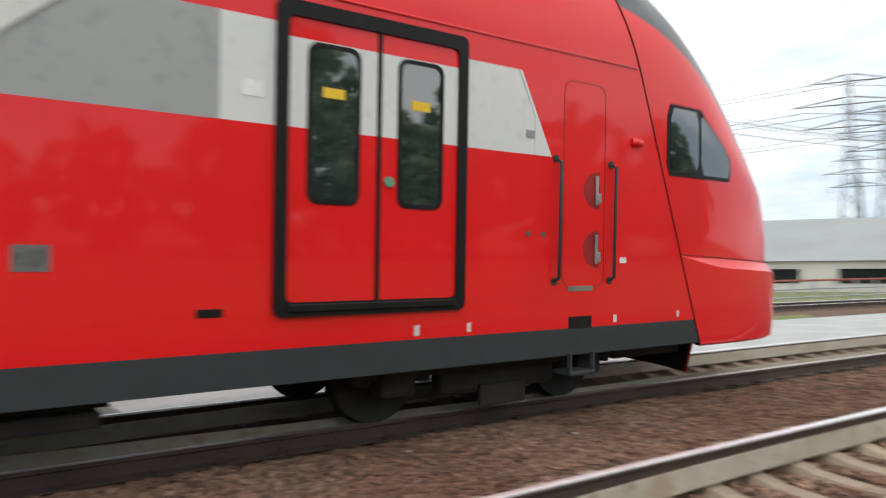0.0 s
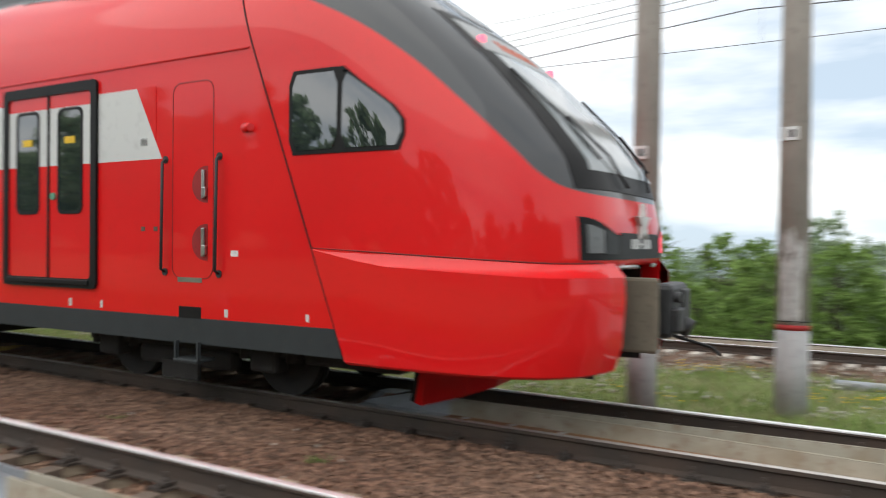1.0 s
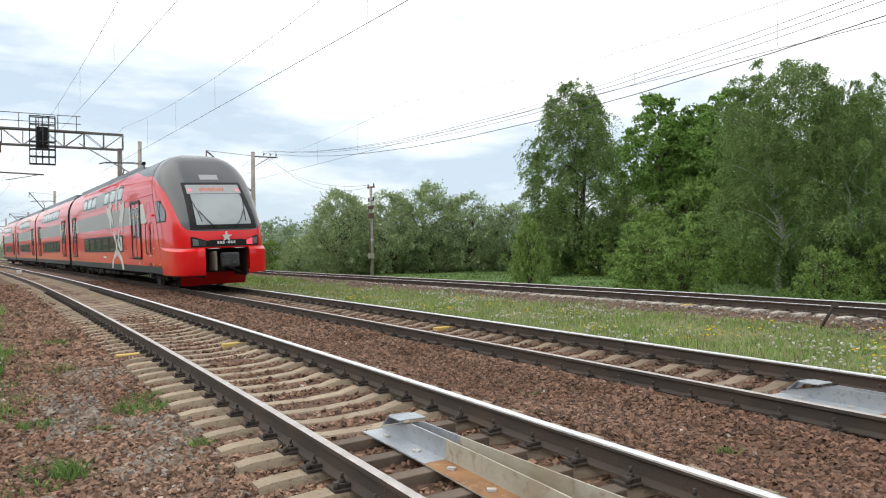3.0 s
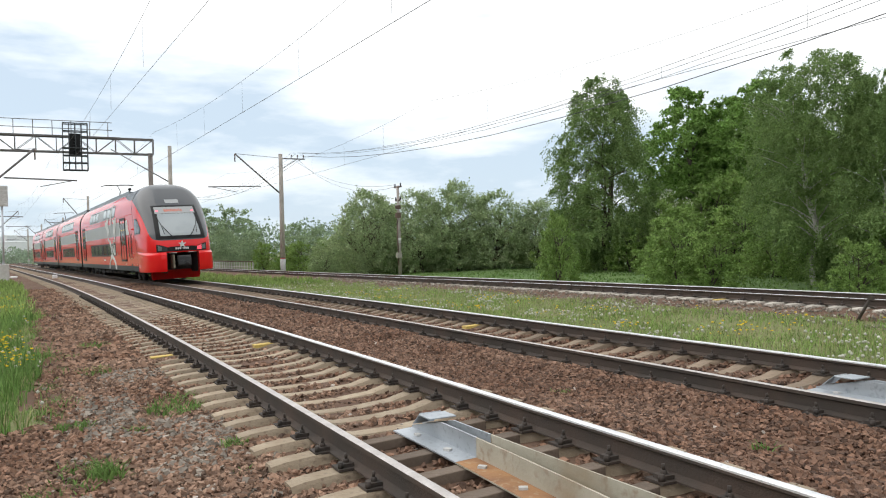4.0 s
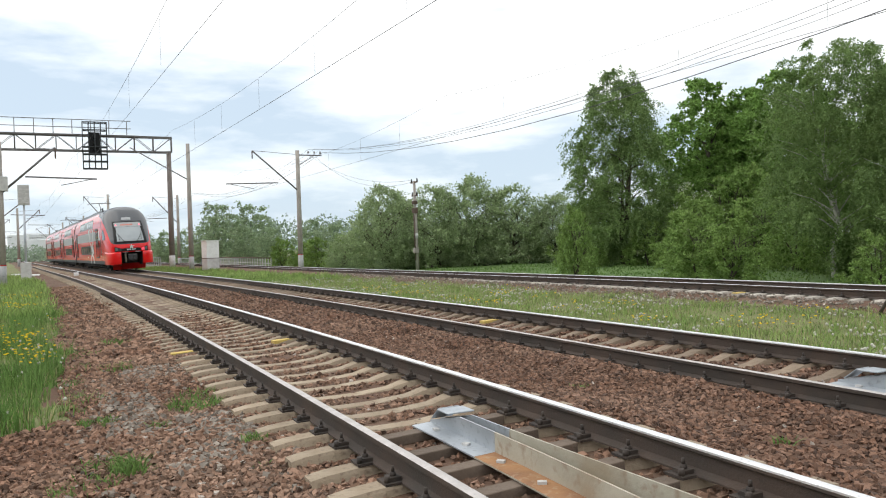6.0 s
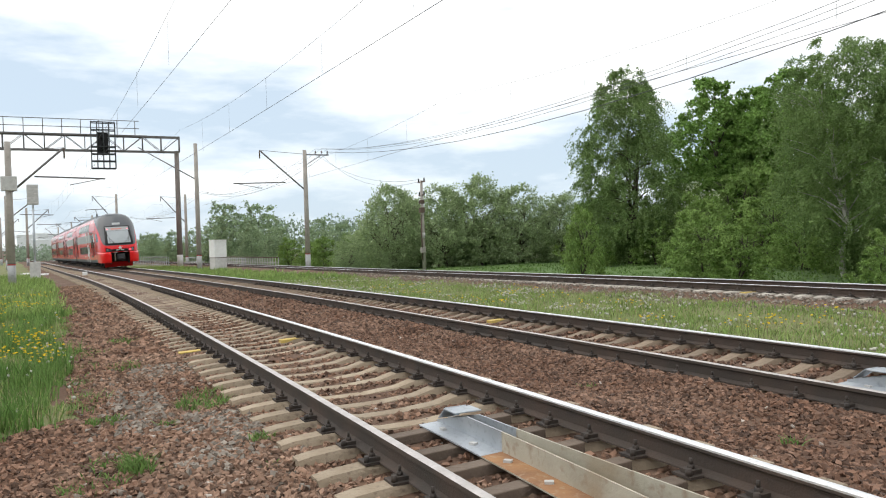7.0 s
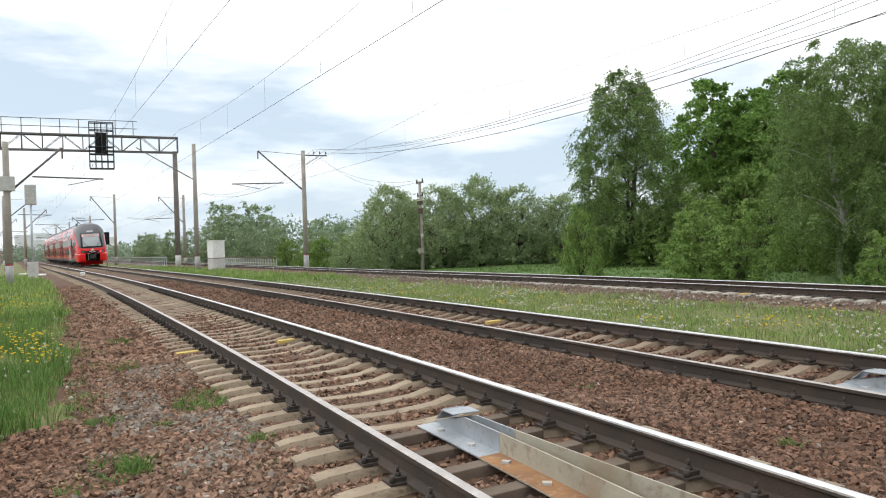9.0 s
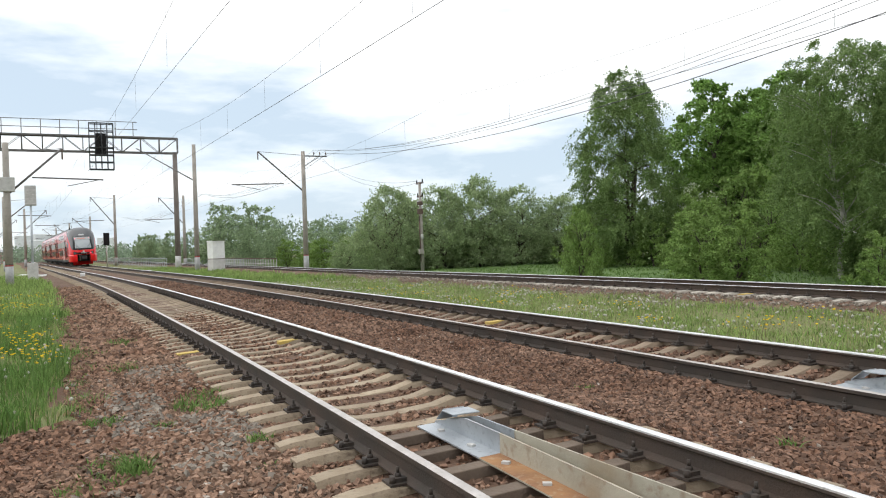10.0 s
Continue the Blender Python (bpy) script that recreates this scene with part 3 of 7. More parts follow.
def passenger_door(car, xc, w=1.52, z0=1.24, z1=3.42):
    """A double sliding door with black rubber frame, tall panes and a threshold."""
    door = part("door", bmesh.new(), RED, car, "red double-leaf sliding door with pale upper band in a black rubber frame")
    bm = bmesh.new()
    x0, x1 = xc - w / 2, xc + w / 2
    ring_figure(bm, rounded(x0 - 0.10, x1 + 0.10, z0 - 0.11, z1 + 0.12, 0.06, 2), rounded(x0, x1, z0, z1, 0.05, 2), 0.035)
    part("door_frame", bm, BLACK, door)
    for k in (0, 1):
        a, b = (x0, xc - 0.02) if k == 0 else (xc + 0.02, x1)
        bm = bmesh.new()
        side_strip(bm, a, b, z0, STRIPE0, 0.012)
        side_strip(bm, a, b, STRIPE0, STRIPE1 - 0.10, 0.012, mi=1)
        side_strip(bm, a, b, STRIPE1 - 0.10, z1, 0.012)
        part("door_leaf", bm, [RED, SILVER], door)
        c = (a + b) / 2
        bm = bmesh.new()
        ring_figure(bm, rounded(c - 0.235, c + 0.235, 2.0, 3.25, 0.09), rounded(c - 0.20, c + 0.20, 2.035, 3.215, 0.07), 0.022)
        part("pane_seal", bm, BLACK, door)
        bm = bmesh.new()
        side_polygon(bm, rounded(c - 0.20, c + 0.20, 2.035, 3.215, 0.07), 0.016)
        part("door_pane", bm, SIDEGLASS, door)
        bm = bmesh.new()
        side_strip(bm, c - 0.10, c + 0.09, 2.83, 2.91, 0.021)
        part("sticker", bm, YELLOW, door, "yellow notice sticker")
    bm = bmesh.new()
    side_strip(bm, xc - 0.018, xc + 0.018, z0, z1, 0.024)
    part("door_gap_seal", bm, BLACK, door)
    bm = bmesh.new()
    box(bm, x0 + 0.02, x1 - 0.02, -HALF - 0.055, -HALF, z0 - 0.075, z0 - 0.012, bevel=0.01)
    part("threshold", bm, BLACK, door)
    bm = bmesh.new()
    rod(bm, (xc + 0.10, -HALF - 0.005, 2.21), (xc + 0.10, -HALF - 0.035, 2.21), 0.045, seg=14)
    part("door_button", bm, GREEN, door, "green-lit door button")
    return door


def window_row(car, xs, z0, z1, glass, name):
    for a, b in xs:
        w = part(name, bmesh.new(), GLASS, car)
        bm = bmesh.new()
        ring_figure(bm, rounded(a, b, z0, z1, 0.06, 3), rounded(a + 0.045, b - 0.045, z0 + 0.045, z1 - 0.045, 0.04, 3), 0.014)
        part("window_frame", bm, BLACK, w)
        bm = bmesh.new()
        side_polygon(bm, rounded(a + 0.045, b - 0.045, z0 + 0.045, z1 - 0.045, 0.04, 3), 0.006)
        part("pane", bm, glass, w)


def bogie(car, xc):
    b = part("bogie", bmesh.new(), UNDER, car, "dark dusty bogie with axle boxes and springs")
    for s in (-1, 1):
        bm = bmesh.new()
        box(bm, xc - 1.7, xc + 1.7, s * 1.12 - 0.09, s * 1.12 + 0.09, 0.46, 0.62, bevel=0.03)
        box(bm, xc - 0.75, xc + 0.75, s * 1.13 - 0.1, s * 1.13 + 0.1, 0.26, 0.48, bevel=0.05)
        for d in (-1.25, 1.25):
            box(bm, xc + d - 0.19, xc + d + 0.19, s * 1.16 - 0.12, s * 1.16 + 0.12, 0.30, 0.58, bevel=0.05)
            rod(bm, (xc + d - 0.33, s * 1.14, 0.42), (xc + d - 0.33, s * 1.14, 0.66), 0.09, seg=10)
            rod(bm, (xc + d + 0.33, s * 1.14, 0.42), (xc + d + 0.33, s * 1.14, 0.66), 0.09, seg=10)
        box(bm, xc - 0.30, xc + 0.30, s * 1.25 - 0.03, s * 1.25 + 0.03, 0.12, 0.34, bevel=0.02)
        part("bogie_frame", bm, UNDER, b)
    for d in (-1.25, 1.25):
        for s in (-1, 1):
            bm = bmesh.new()
            y = s * 0.80
            for r0, r1, ya, yb in ((0.455, 0.455, y - 0.06, y + 0.06), (0.48, 0.47, y - s * 0.095 - 0.015, y - s * 0.095 + 0.015), (0.30, 0.30, y - 0.07, y + 0.07)):
                rod(bm, (xc + d, ya, 0.455), (xc + d, yb, 0.455), r0, r1, seg=28)
            part("wheel", bm, UNDER, b)
        bm = bmesh.new()
        rod(bm, (xc + d, -0.8, 0.455), (xc + d, 0.8, 0.455), 0.09, seg=12)
        part("axle", bm, UNDER, b)


def undergear(car, x0, x1):
    bm = bmesh.new()
    box(bm, x0, x1, -1.35, 1.35, 0.52, 0.64)
    part("underframe", bm, UNDER, car)
    x = x0 + 0.4
    while x < x1 - 1.2:
        w = random.uniform(0.7, 1.6)
        bm = bmesh.new()
        box(bm, x, min(x + w, x1), -1.45, 1.45, random.uniform(0.28, 0.4), 0.515, bevel=0.03)
        part("underframe_box", bm, UNDER, car)
        x += w + random.uniform(0.15, 0.7)


def roof_gear(car, x0, x1, panto=None):
    bm = bmesh.new()
    for s in (-1, 1):
        box(bm, x0, x1, s * 0.98 - 0.03, s * 0.98 + 0.03, 5.0, 5.17)
    x = x0 + 1
    while x < x1 - 2.5:
        w = random.uniform(1.2, 2.6)
        box(bm, x, x + w, -0.85, 0.85, 5.12, random.uniform(5.2, 5.28), bevel=0.04)
        x += w + 0.8
    part("roof_equipment", bm, ROOFGREY, car)
    if panto is not None:
        p = part("pantograph", bmesh.new(), GREYSTEEL, car, "raised dark pantograph")
        for k, (a, b, r) in enumerate((((panto, 0, 5.2), (panto + 1.1, 0, 5.85), 0.04), ((panto + 1.1, 0, 5.85), (panto - 0.1, 0, 6.35), 0.03))):
            bm = bmesh.new()
            rod(bm, a, b, r)
            part("lower_arm" if k == 0 else "upper_arm", bm, GREYSTEEL, p)
        bm = bmesh.new()
        for d in (-0.2, 0.2):
            pts = [(panto - 0.1 + d, y, 6.38 - 0.2 * max(0.0, abs(y) - 0.75)) for y in (-1.05, -0.75, 0, 0.75, 1.05)]
            pipe(bm, pts, 0.025, seg=6)
        part("pan_head", bm, GREYSTEEL, p)


# nose: at each height an outline in plan from the leaning seam round to the middle
PROFILE_X = [(0.45, 4.75), (0.8, 4.92), (1.2, 5.02), (1.55, 5.06), (1.9, 5.05), (2.2, 4.99), (2.45, 4.90), (2.86, 4.56), (3.38, 4.05), (3.85, 3.52), (4.25, 3.03), (4.6, 2.56), (4.85, 2.20), (5.02, 1.83), (5.13, 1.45), (5.185, 1.08)]


def nose_tip(z):
    for (a, xa), (b, xb) in zip(PROFILE_X[:-1], PROFILE_X[1:]):
        if z <= b:
            return xa + (xb - xa) * (z - a) / (b - a)
    return PROFILE_X[-1][1]


def nose_at(z, phi, out=0.0, grow=0.0, ex=3.2, ey=4.6):
    """A point of the nose at a height; phi 0 is the middle, 90 degrees the seam."""
    xs, w = SEAM(z), half_width(z)
    xt = max(nose_tip(z) + grow, xs + 0.005)
    c, s = max(math.cos(phi), 0.0), max(math.sin(phi), 0.0)
    e = 0.0 if out == 0 else 1.0
    x, y = xs + (xt - xs) * c ** (2 / ex), -w * s ** (2 / ey)
    return x + out * c ** 0.7, y - out * s ** 1.5


def phi_of_y(y, z):
    return math.asin(min(1.0, (abs(y) / half_width(z))) ** (4.6 / 2))


def phi_of_x(x, z):
    xs, xt = SEAM(z), nose_tip(z)
    return math.acos(min(1.0, max(0.0, (x - xs) / (xt - xs))) ** (3.2 / 2))


def nose_figure(pts_phi_z, out, side=1, thick=0.02):
    """A sheet on the nose inside a grid of (phi, z) rows, a little proud of it."""
    bm = bmesh.new()
    front, back = [], []
    for row in pts_phi_z:
        fr, bk = [], []
        for phi, z in row:
            sgn = side * (1 if phi >= 0 else -1)
            x, y = nose_at(z, abs(phi), out)
            fr.append(bm.verts.new((x, y * sgn, z)))
            x, y = nose_at(z, abs(phi), out - thick)
            bk.append(bm.verts.new((x, y * sgn, z)))
        front.append(fr)
        back.append(bk)
    n, k = len(front), len(front[0])
    for i in range(n - 1):
        for j in range(k - 1):
            bm.faces.new((front[i][j], front[i][j + 1], front[i + 1][j + 1], front[i + 1][j])).smooth = True
    shell = [[bm.verts.new(v.co) for v in row] for row in front]
    rim = [(i, 0) for i in range(n)] + [(n - 1, j) for j in range(1, k)] + [(i, k - 1) for i in range(n - 2, -1, -1)] + [(0, j) for j in range(k - 2, 0, -1)]
    for (i, j), (p, q) in zip(rim, rim[1:] + rim[:1]):
        bm.faces.new((shell[i][j], back[i][j], back[p][q], shell[p][q]))
    bmesh.ops.delete(bm, geom=[v for row in shell for v in row if not v.link_faces], context="VERTS")
    bmesh.ops.recalc_face_normals(bm, faces=bm.faces)
    return bm


def yz_grid(z0, z1, y0f, y1f, nz=10, ny=12):
    """Rows of (phi, z) between two side lines y0(z) < y1(z); negative y is the near side."""
    rows = []
    for i in range(nz + 1):
        z = z0 + (z1 - z0) * i / nz
        a, b = y0f(z), y1f(z)
        row = []
        for j in range(ny + 1):
            y = a + (b - a) * j / ny
            row.append((phi_of_y(y, z) * (1 if y <= 0 else -1), z))
        rows.append(row)
    return rows


def livery_nose():
    """Red paint with a dark grey swoosh above a curved line from the roof seam to the foot of the windscreen."""
    m = RED.copy()
    m.name = "nose_paint"
    n, l = m.node_tree.nodes, m.node_tree.links
    b = n["Principled BSDF"]
    tc, sep = n.new("ShaderNodeTexCoord"), n.new("ShaderNodeSeparateXYZ")
    l.new(tc.outputs["Object"], sep.inputs[0])
    mr = n.new("ShaderNodeMapRange")
    mr.inputs["From Min"].default_value, mr.inputs["From Max"].default_value = 1.0, 5.2
    l.new(sep.outputs["X"], mr.inputs["Value"])
    fc = n.new("ShaderNodeFloatCurve")
    curve = fc.mapping.curves[0]
    line = [(1.0, 4.34), (1.8, 4.19), (2.6, 3.87), (3.3, 3.44), (3.9, 2.94), (4.35, 2.52), (4.62, 2.26), (4.8, 2.16), (5.2, 2.10)]
    curve.points[0].location = ((line[0][0] - 1) / 4.2, line[0][1] / 5.2)
    curve.points[1].location = (1.0, line[-1][1] / 5.2)
    for x, z in line[1:-1]:
        curve.points.new((x - 1) / 4.2, z / 5.2)
    fc.mapping.update()
    l.new(mr.outputs[0], fc.inputs["Value"])
    mul = n.new("ShaderNodeMath")
    mul.operation = "MULTIPLY"
    mul.inputs[1].default_value = 5.2
    l.new(fc.outputs[0], mul.inputs[0])
    sub = n.new("ShaderNodeMath")
    sub.operation = "SUBTRACT"
    l.new(sep.outputs["Z"], sub.inputs[0])
    l.new(mul.outputs[0], sub.inputs[1])
    step = n.new("ShaderNodeMapRange")
    step.inputs["From Min"].default_value, step.inputs["From Max"].default_value = -0.006, 0.006
    l.new(sub.outputs[0], step.inputs["Value"])
    mix = n.new("ShaderNodeMix")
    mix.data_type = "RGBA"
    old = b.inputs["Base Color"].links[0].from_socket
    l.new(old, mix.inputs["A"])
    mix.inputs["B"].default_value = (0.062, 0.065, 0.070, 1)
    l.new(step.outputs[0], mix.inputs["Factor"])
    l.new(mix.outputs["Result"], b.inputs["Base Color"])
    return m


NOSE = livery_nose()


def build_nose(car):
    zs = [1.50, 1.56] + [1.62 + (5.18 - 1.62) * (i / 40) for i in range(41)] + [5.185]
    phis = [radians(90) * i / 36 for i in range(37)]
    bm = bmesh.new()
    rows = []
    for z in zs:
        row = [bm.verts.new((*nose_at(z, f), z)) for f in phis[::-1]]
        row += [bm.verts.new((nose_at(z, f)[0], -nose_at(z, f)[1], z)) for f in phis[1:]]
        rows.append(row)
    for a, b in zip(rows[:-1], rows[1:]):
        for k in range(len(a) - 1):
            bm.faces.new((a[k], a[k + 1], b[k + 1], b[k])).smooth = True
    bm.faces.new(rows[0][::-1])
    bmesh.ops.recalc_face_normals(bm, faces=bm.faces)
    part("nose", bm, NOSE, car, "rounded red cab nose with dark grey roof sweep")
    # seam between nose and body
    for s in (-1, 1):
        bm = bmesh.new()
        pts = [(SEAM(z) - 0.002, s * (half_width(z) + 0.001), z) for z in [0.62 + 0.12 * i for i in range(39)]]
        pipe(bm, pts, 0.009, seg=6)
        part("body_joint", bm, BLACK, car)
    # bumper aprons, one each side of the coupler
    for s in (1, -1):
        bm = bmesh.new()
        f0 = phi_of_y(0.98, 1.2)
        fl = [f0 + (radians(90) - f0) * (i / 22) for i in range(23)]
        def plan(z, g, ins):
            """Outline at one height: the narrow front facet, then the long side back to the seam."""
            side = []
            for f in fl:
                x, y = nose_at(z, f, 0.0, g, 3.4, 4.6)
                # the shoulder of the apron starts thin at the seam and droops towards the front
                q = min(1.0, max(0.0, (x - SEAM(1.4)) / 2.2))
                crest = 1.635 - 0.105 * q
                zz = z if z < 1.40 else crest if z > 1.5 else crest - 0.012 - 0.105 * min(1.0, q / 0.3)
                x += (SEAM(zz) - SEAM(z)) * (1 - q)
                side.append((x, s * (y + ins - 0.006 - (0.055 if z < 1.45 else 0.004) * max(0.0, math.cos(f)) ** 0.5), zz))
            x, y, _ = side[0]
            return [(x + 0.055, -s * 0.78, z), side[0]], side
        bands = (((0.57, 0.20, 0.03), (0.595, 0.235, 0.006)), tuple((0.595 + 0.815 * k / 8, 0.105 + 0.13 * (1 - k / 8), 0.0) for k in range(9)), ((1.41, 0.105, 0.0), (1.425, 0.10, 0.001), (1.53, 0.0, 0.012)))
        for band in bands:
            for seg in (0, 1):
                grid = [[bm.verts.new(p) for p in plan(*row)[seg]] for row in band]
                for a, b in zip(grid[:-1], grid[1:]):
                    for k in range(len(a) - 1):
                        bm.faces.new((a[k], a[k + 1], b[k + 1], b[k])).smooth = True
        lines = [plan(*row) for row in (bands[0][0], bands[2][-1])]
        caps = []
        for front, side in lines:
            z = side[0][2]
            caps.append([bm.verts.new(p) for p in [(front[0][0] - 1.5, front[0][1], z), front[0]] + side])
            bm.faces.new(caps[-1])
        bm.faces.new((caps[0][0], caps[0][1], caps[1][1], caps[1][0]))
        bmesh.ops.recalc_face_normals(bm, faces=bm.faces)
        part("bumper", bm, RED, car, "glossy red bumper apron")
        bm = bmesh.new()
        pipe(bm, [(x, y - s * 0.002, z + 0.003) for x, y, z in lines[1][1][::-1]], 0.007, seg=6)
        part("apron_joint", bm, surf("joint_shade", (0.20, 0.012, 0.012), rough=0.6), car)
    # dark sheet behind the red lip stands in for shade on its back
    for name, mt, back, lab in (("snow_plough", RED, 0.0, "red snow plough lip under the bumper"), ("plough_backing", UNDER, 0.05, "")):
        bm = bmesh.new()
        top = [(3.36, 1.24, 0.62), (3.40, 1.20, 0.62), (3.56, 0.6, 0.62), (3.64, 0.0, 0.62)]
        low = [(3.26, 1.20, 0.18), (3.31, 1.16, 0.15), (3.46, 0.6, 0.16), (3.53, 0.0, 0.17)]
        for s in (1, -1):
            t = [bm.verts.new((x - back, -s * y, z)) for x, y, z in top]
            b = [bm.verts.new((x - back, -s * y, z + back * 0.3)) for x, y, z in low]
            for k in range(3):
                bm.faces.new((t[k], t[k + 1], b[k + 1], b[k]))
        bmesh.ops.solidify(bm, geom=bm.faces[:], thickness=0.03)
        bmesh.ops.recalc_face_normals(bm, faces=bm.faces)
        part(name, bm, mt, car, lab)
    # coupler in its dark recess
    bm = bmesh.new()
    box(bm, 3.2, 3.5, -0.78, 0.78, 0.5, 1.5)
    part("coupler_recess", bm, UNDER, car)
    for s in (-1, 1):
        bm = bmesh.new()
        box(bm, 3.45, 4.86, s * 0.745 - 0.012, s * 0.745 + 0.012, 0.49, 1.52)
        part("recess_liner", bm, UNDER, car)
    cp = part("coupler", bmesh.new(), UNDER, car, "dark automatic coupler with hanging hose")
    bm = bmesh.new()
    box(bm, 3.4, 5.2, -0.14, 0.14, 0.93, 1.18, bevel=0.03)
    part("shank", bm, UNDER, cp)
    bm = bmesh.new()
    box(bm, 5.24, 5.44, -0.32, 0.32, 0.84, 1.34, bevel=0.05)
    box(bm, 5.42, 5.50, -0.30, -0.06, 0.90, 1.12, bevel=0.02)
    box(bm, 5.42, 5.47, 0.04, 0.30, 0.98, 1.28, bevel=0.02)
    rod(bm, (5.42, 0.1, 0.95), (5.52, 0.1, 0.9), 0.09, seg=14)
    rod(bm, (5.40, -0.22, 1.22), (5.50, -0.22, 1.22), 0.05, seg=10)
    part("coupler_head", bm, surf("coupler_iron", (0.022, 0.024, 0.026), (0.04, 0.04, 0.042), scale=6, rough=0.5), cp)
    bm = bmesh.new()
    box(bm, 4.50, 5.36, -0.50, -0.44, 0.72, 1.40, bevel=0.03)
    part("coupler_cover", bm, surf("tan_canvas", (0.20, 0.175, 0.13), (0.16, 0.14, 0.105), rough=0.8), cp, "tan coupler cover flap")
    bm = bmesh.new()
    pipe(bm, [(5.43, -0.18, 0.86), (5.58, -0.05, 0.80), (5.70, 0.12, 0.74), (5.76, 0.22, 0.66)], 0.016, seg=6)
    part("hose", bm, BLACK, cp)
    # black band with the running number, lamps either side
    bm = nose_figure(yz_grid(1.56, 1.80, lambda z: -0.62, lambda z: 0.62, 3, 16), 0.012)
    part("number_panel", bm, BLACK, car, "black front panel with running number")
    for k in range(7):
        bm = bmesh.new()
        y = -0.30 + 0.095 * k
        x = nose_at(1.7, phi_of_y(y, 1.7), 0.014)[0]
        if k != 3:
            box(bm, x - 0.01, x + 0.006, y - 0.033, y + 0.033, 1.655, 1.745)
        else:
            box(bm, x - 0.01, x + 0.006, y - 0.03, y + 0.03, 1.69, 1.71)
        part("number_bar", bm, SILVER, car)
    for s in (1, -1):
        lamp = part("headlamp", bmesh.new(), BLACK, car, "slanted headlamp unit in a black surround")
        top = lambda y: 1.80 + 0.16 * ease((abs(y) - 0.6) / 0.6)
        def rows_for(y0, y1, m0, m1):
            rows = []
            for i in range(4):
                row = []
                for j in range(9):
                    y = y0 + (y1 - y0) * j / 8
                    z = (1.56 + m0) + (top(y) - m1 - 1.56 - m0) * i / 3
                    row.append((phi_of_y(y, z), z))
                rows.append(row)
            return rows
        part("lamp_surround", nose_figure(rows_for(0.62, 1.20, 0.0, 0.03), 0.014, side=s), BLACK, lamp)
        part("white_lamp", nose_figure(rows_for(0.96, 1.14, 0.06, 0.09), 0.024, side=s), surf("lamp_glass", (0.17, 0.18, 0.18), (0.14, 0.15, 0.15), rough=0.15), lamp)
        part("red_lamp", nose_figure(rows_for(0.72, 0.94, 0.05, 0.06), 0.024, side=s), TAILDIM if s < 0 else SKIRT, lamp)
        bm = bmesh.new()
        rod(bm, (5.10, s * 0.28, 1.49), (5.02, s * 0.66, 1.49), 0.02, seg=8)
        part("step_bar", bm, CHROME, car)
    # windscreen with black border
    ws = part("windscreen", bmesh.new(), BLACK, car, "large pale reflecting windscreen in a black border")
    edge = lambda z: 1.16 - 0.10 * ease((z - 2.2) / 1.9)
    part("screen_border", nose_figure(yz_grid(2.17, 3.93, lambda z: -edge(z) - 0.02, lambda z: edge(z) + 0.02, 14, 20), 0.008), BLACK, ws)
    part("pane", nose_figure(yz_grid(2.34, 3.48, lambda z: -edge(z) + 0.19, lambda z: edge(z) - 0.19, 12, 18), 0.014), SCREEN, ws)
    part("destination_panel", nose_figure(yz_grid(3.495, 3.84, lambda z: -edge(z) + 0.10, lambda z: edge(z) - 0.10, 4, 18), 0.014), MIDGREY, ws)
    for k, (a, b) in enumerate(((-0.52, -0.42), (-0.39, -0.32), (-0.29, -0.23), (-0.20, -0.13), (-0.10, -0.03), (0.0, 0.07), (0.10, 0.17), (0.20, 0.26), (0.29, 0.36))):
        part("display_bar", nose_figure(yz_grid(3.59, 3.71 + 0.02 * (k % 2), lambda z: a, lambda z: b, 2, 3), 0.020), AMBER, ws)
    for s in (1, -1):
        y0 = 0.86
        x = nose_at(3.62, phi_of_y(y0, 3.62), 0.02)[0]
        bm = bmesh.new()
        rod(bm, (x - 0.03, -s * y0, 3.62), (x + 0.015, -s * y0, 3.62), 0.055, 0.05, seg=14)
        part("tail_light", bm, TAIL, ws, "lit red tail light")
        # wipers
        wp = part("wiper", bmesh.new(), BLACK, car, "black windscreen wiper")
        bm = bmesh.new()
        yb, yt = -s * 0.35, -s * 0.95
        P = lambda y, z, o=0.05: (nose_at(z, phi_of_y(y, z), o)[0], y, z)
        pipe(bm, [P(yb, 2.22), P(yb + (yt - yb) * 0.4, 2.5, 0.07), P(yb + (yt - yb) * 0.75, 2.85, 0.06)], 0.016, seg=6)
        part("arm", bm, BLACK, wp)
        bm = bmesh.new()
        pipe(bm, [P(yt * 0.82, 2.45, 0.04), P(yt * 0.88, 2.85, 0.04), P(yt, 3.3, 0.04)], 0.013, seg=6)
        part("blade", bm, BLACK, wp)
    part("roof_plate", nose_figure(yz_grid(4.05, 4.25, lambda z: -0.34, lambda z: 0.34, 2, 6), 0.012), MIDGREY, car, "pale blank plate above the windscreen")
    # star badge
    bm = bmesh.new()
    x = nose_at(1.90, 0.0, 0.02)[0]
    pts = [(math.sin(i * math.pi / 5) * (0.19 if i % 2 == 0 else 0.085), math.cos(i * math.pi / 5) * (0.19 if i % 2 == 0 else 0.085)) for i in range(10)]
    f = bm.faces.new([bm.verts.new((x - 0.02, y, 1.90 + z)) for y, z in pts])
    r = bmesh.ops.extrude_face_region(bm, geom=[f])
    bmesh.ops.translate(bm, vec=(0.05, 0, 0), verts=[v for v in r["geom"] if isinstance(v, bmesh.types.BMVert)])
    bmesh.ops.recalc_face_normals(bm, faces=bm.faces)
    part("star_badge", bm, STAR, car, "silver five-pointed star badge")
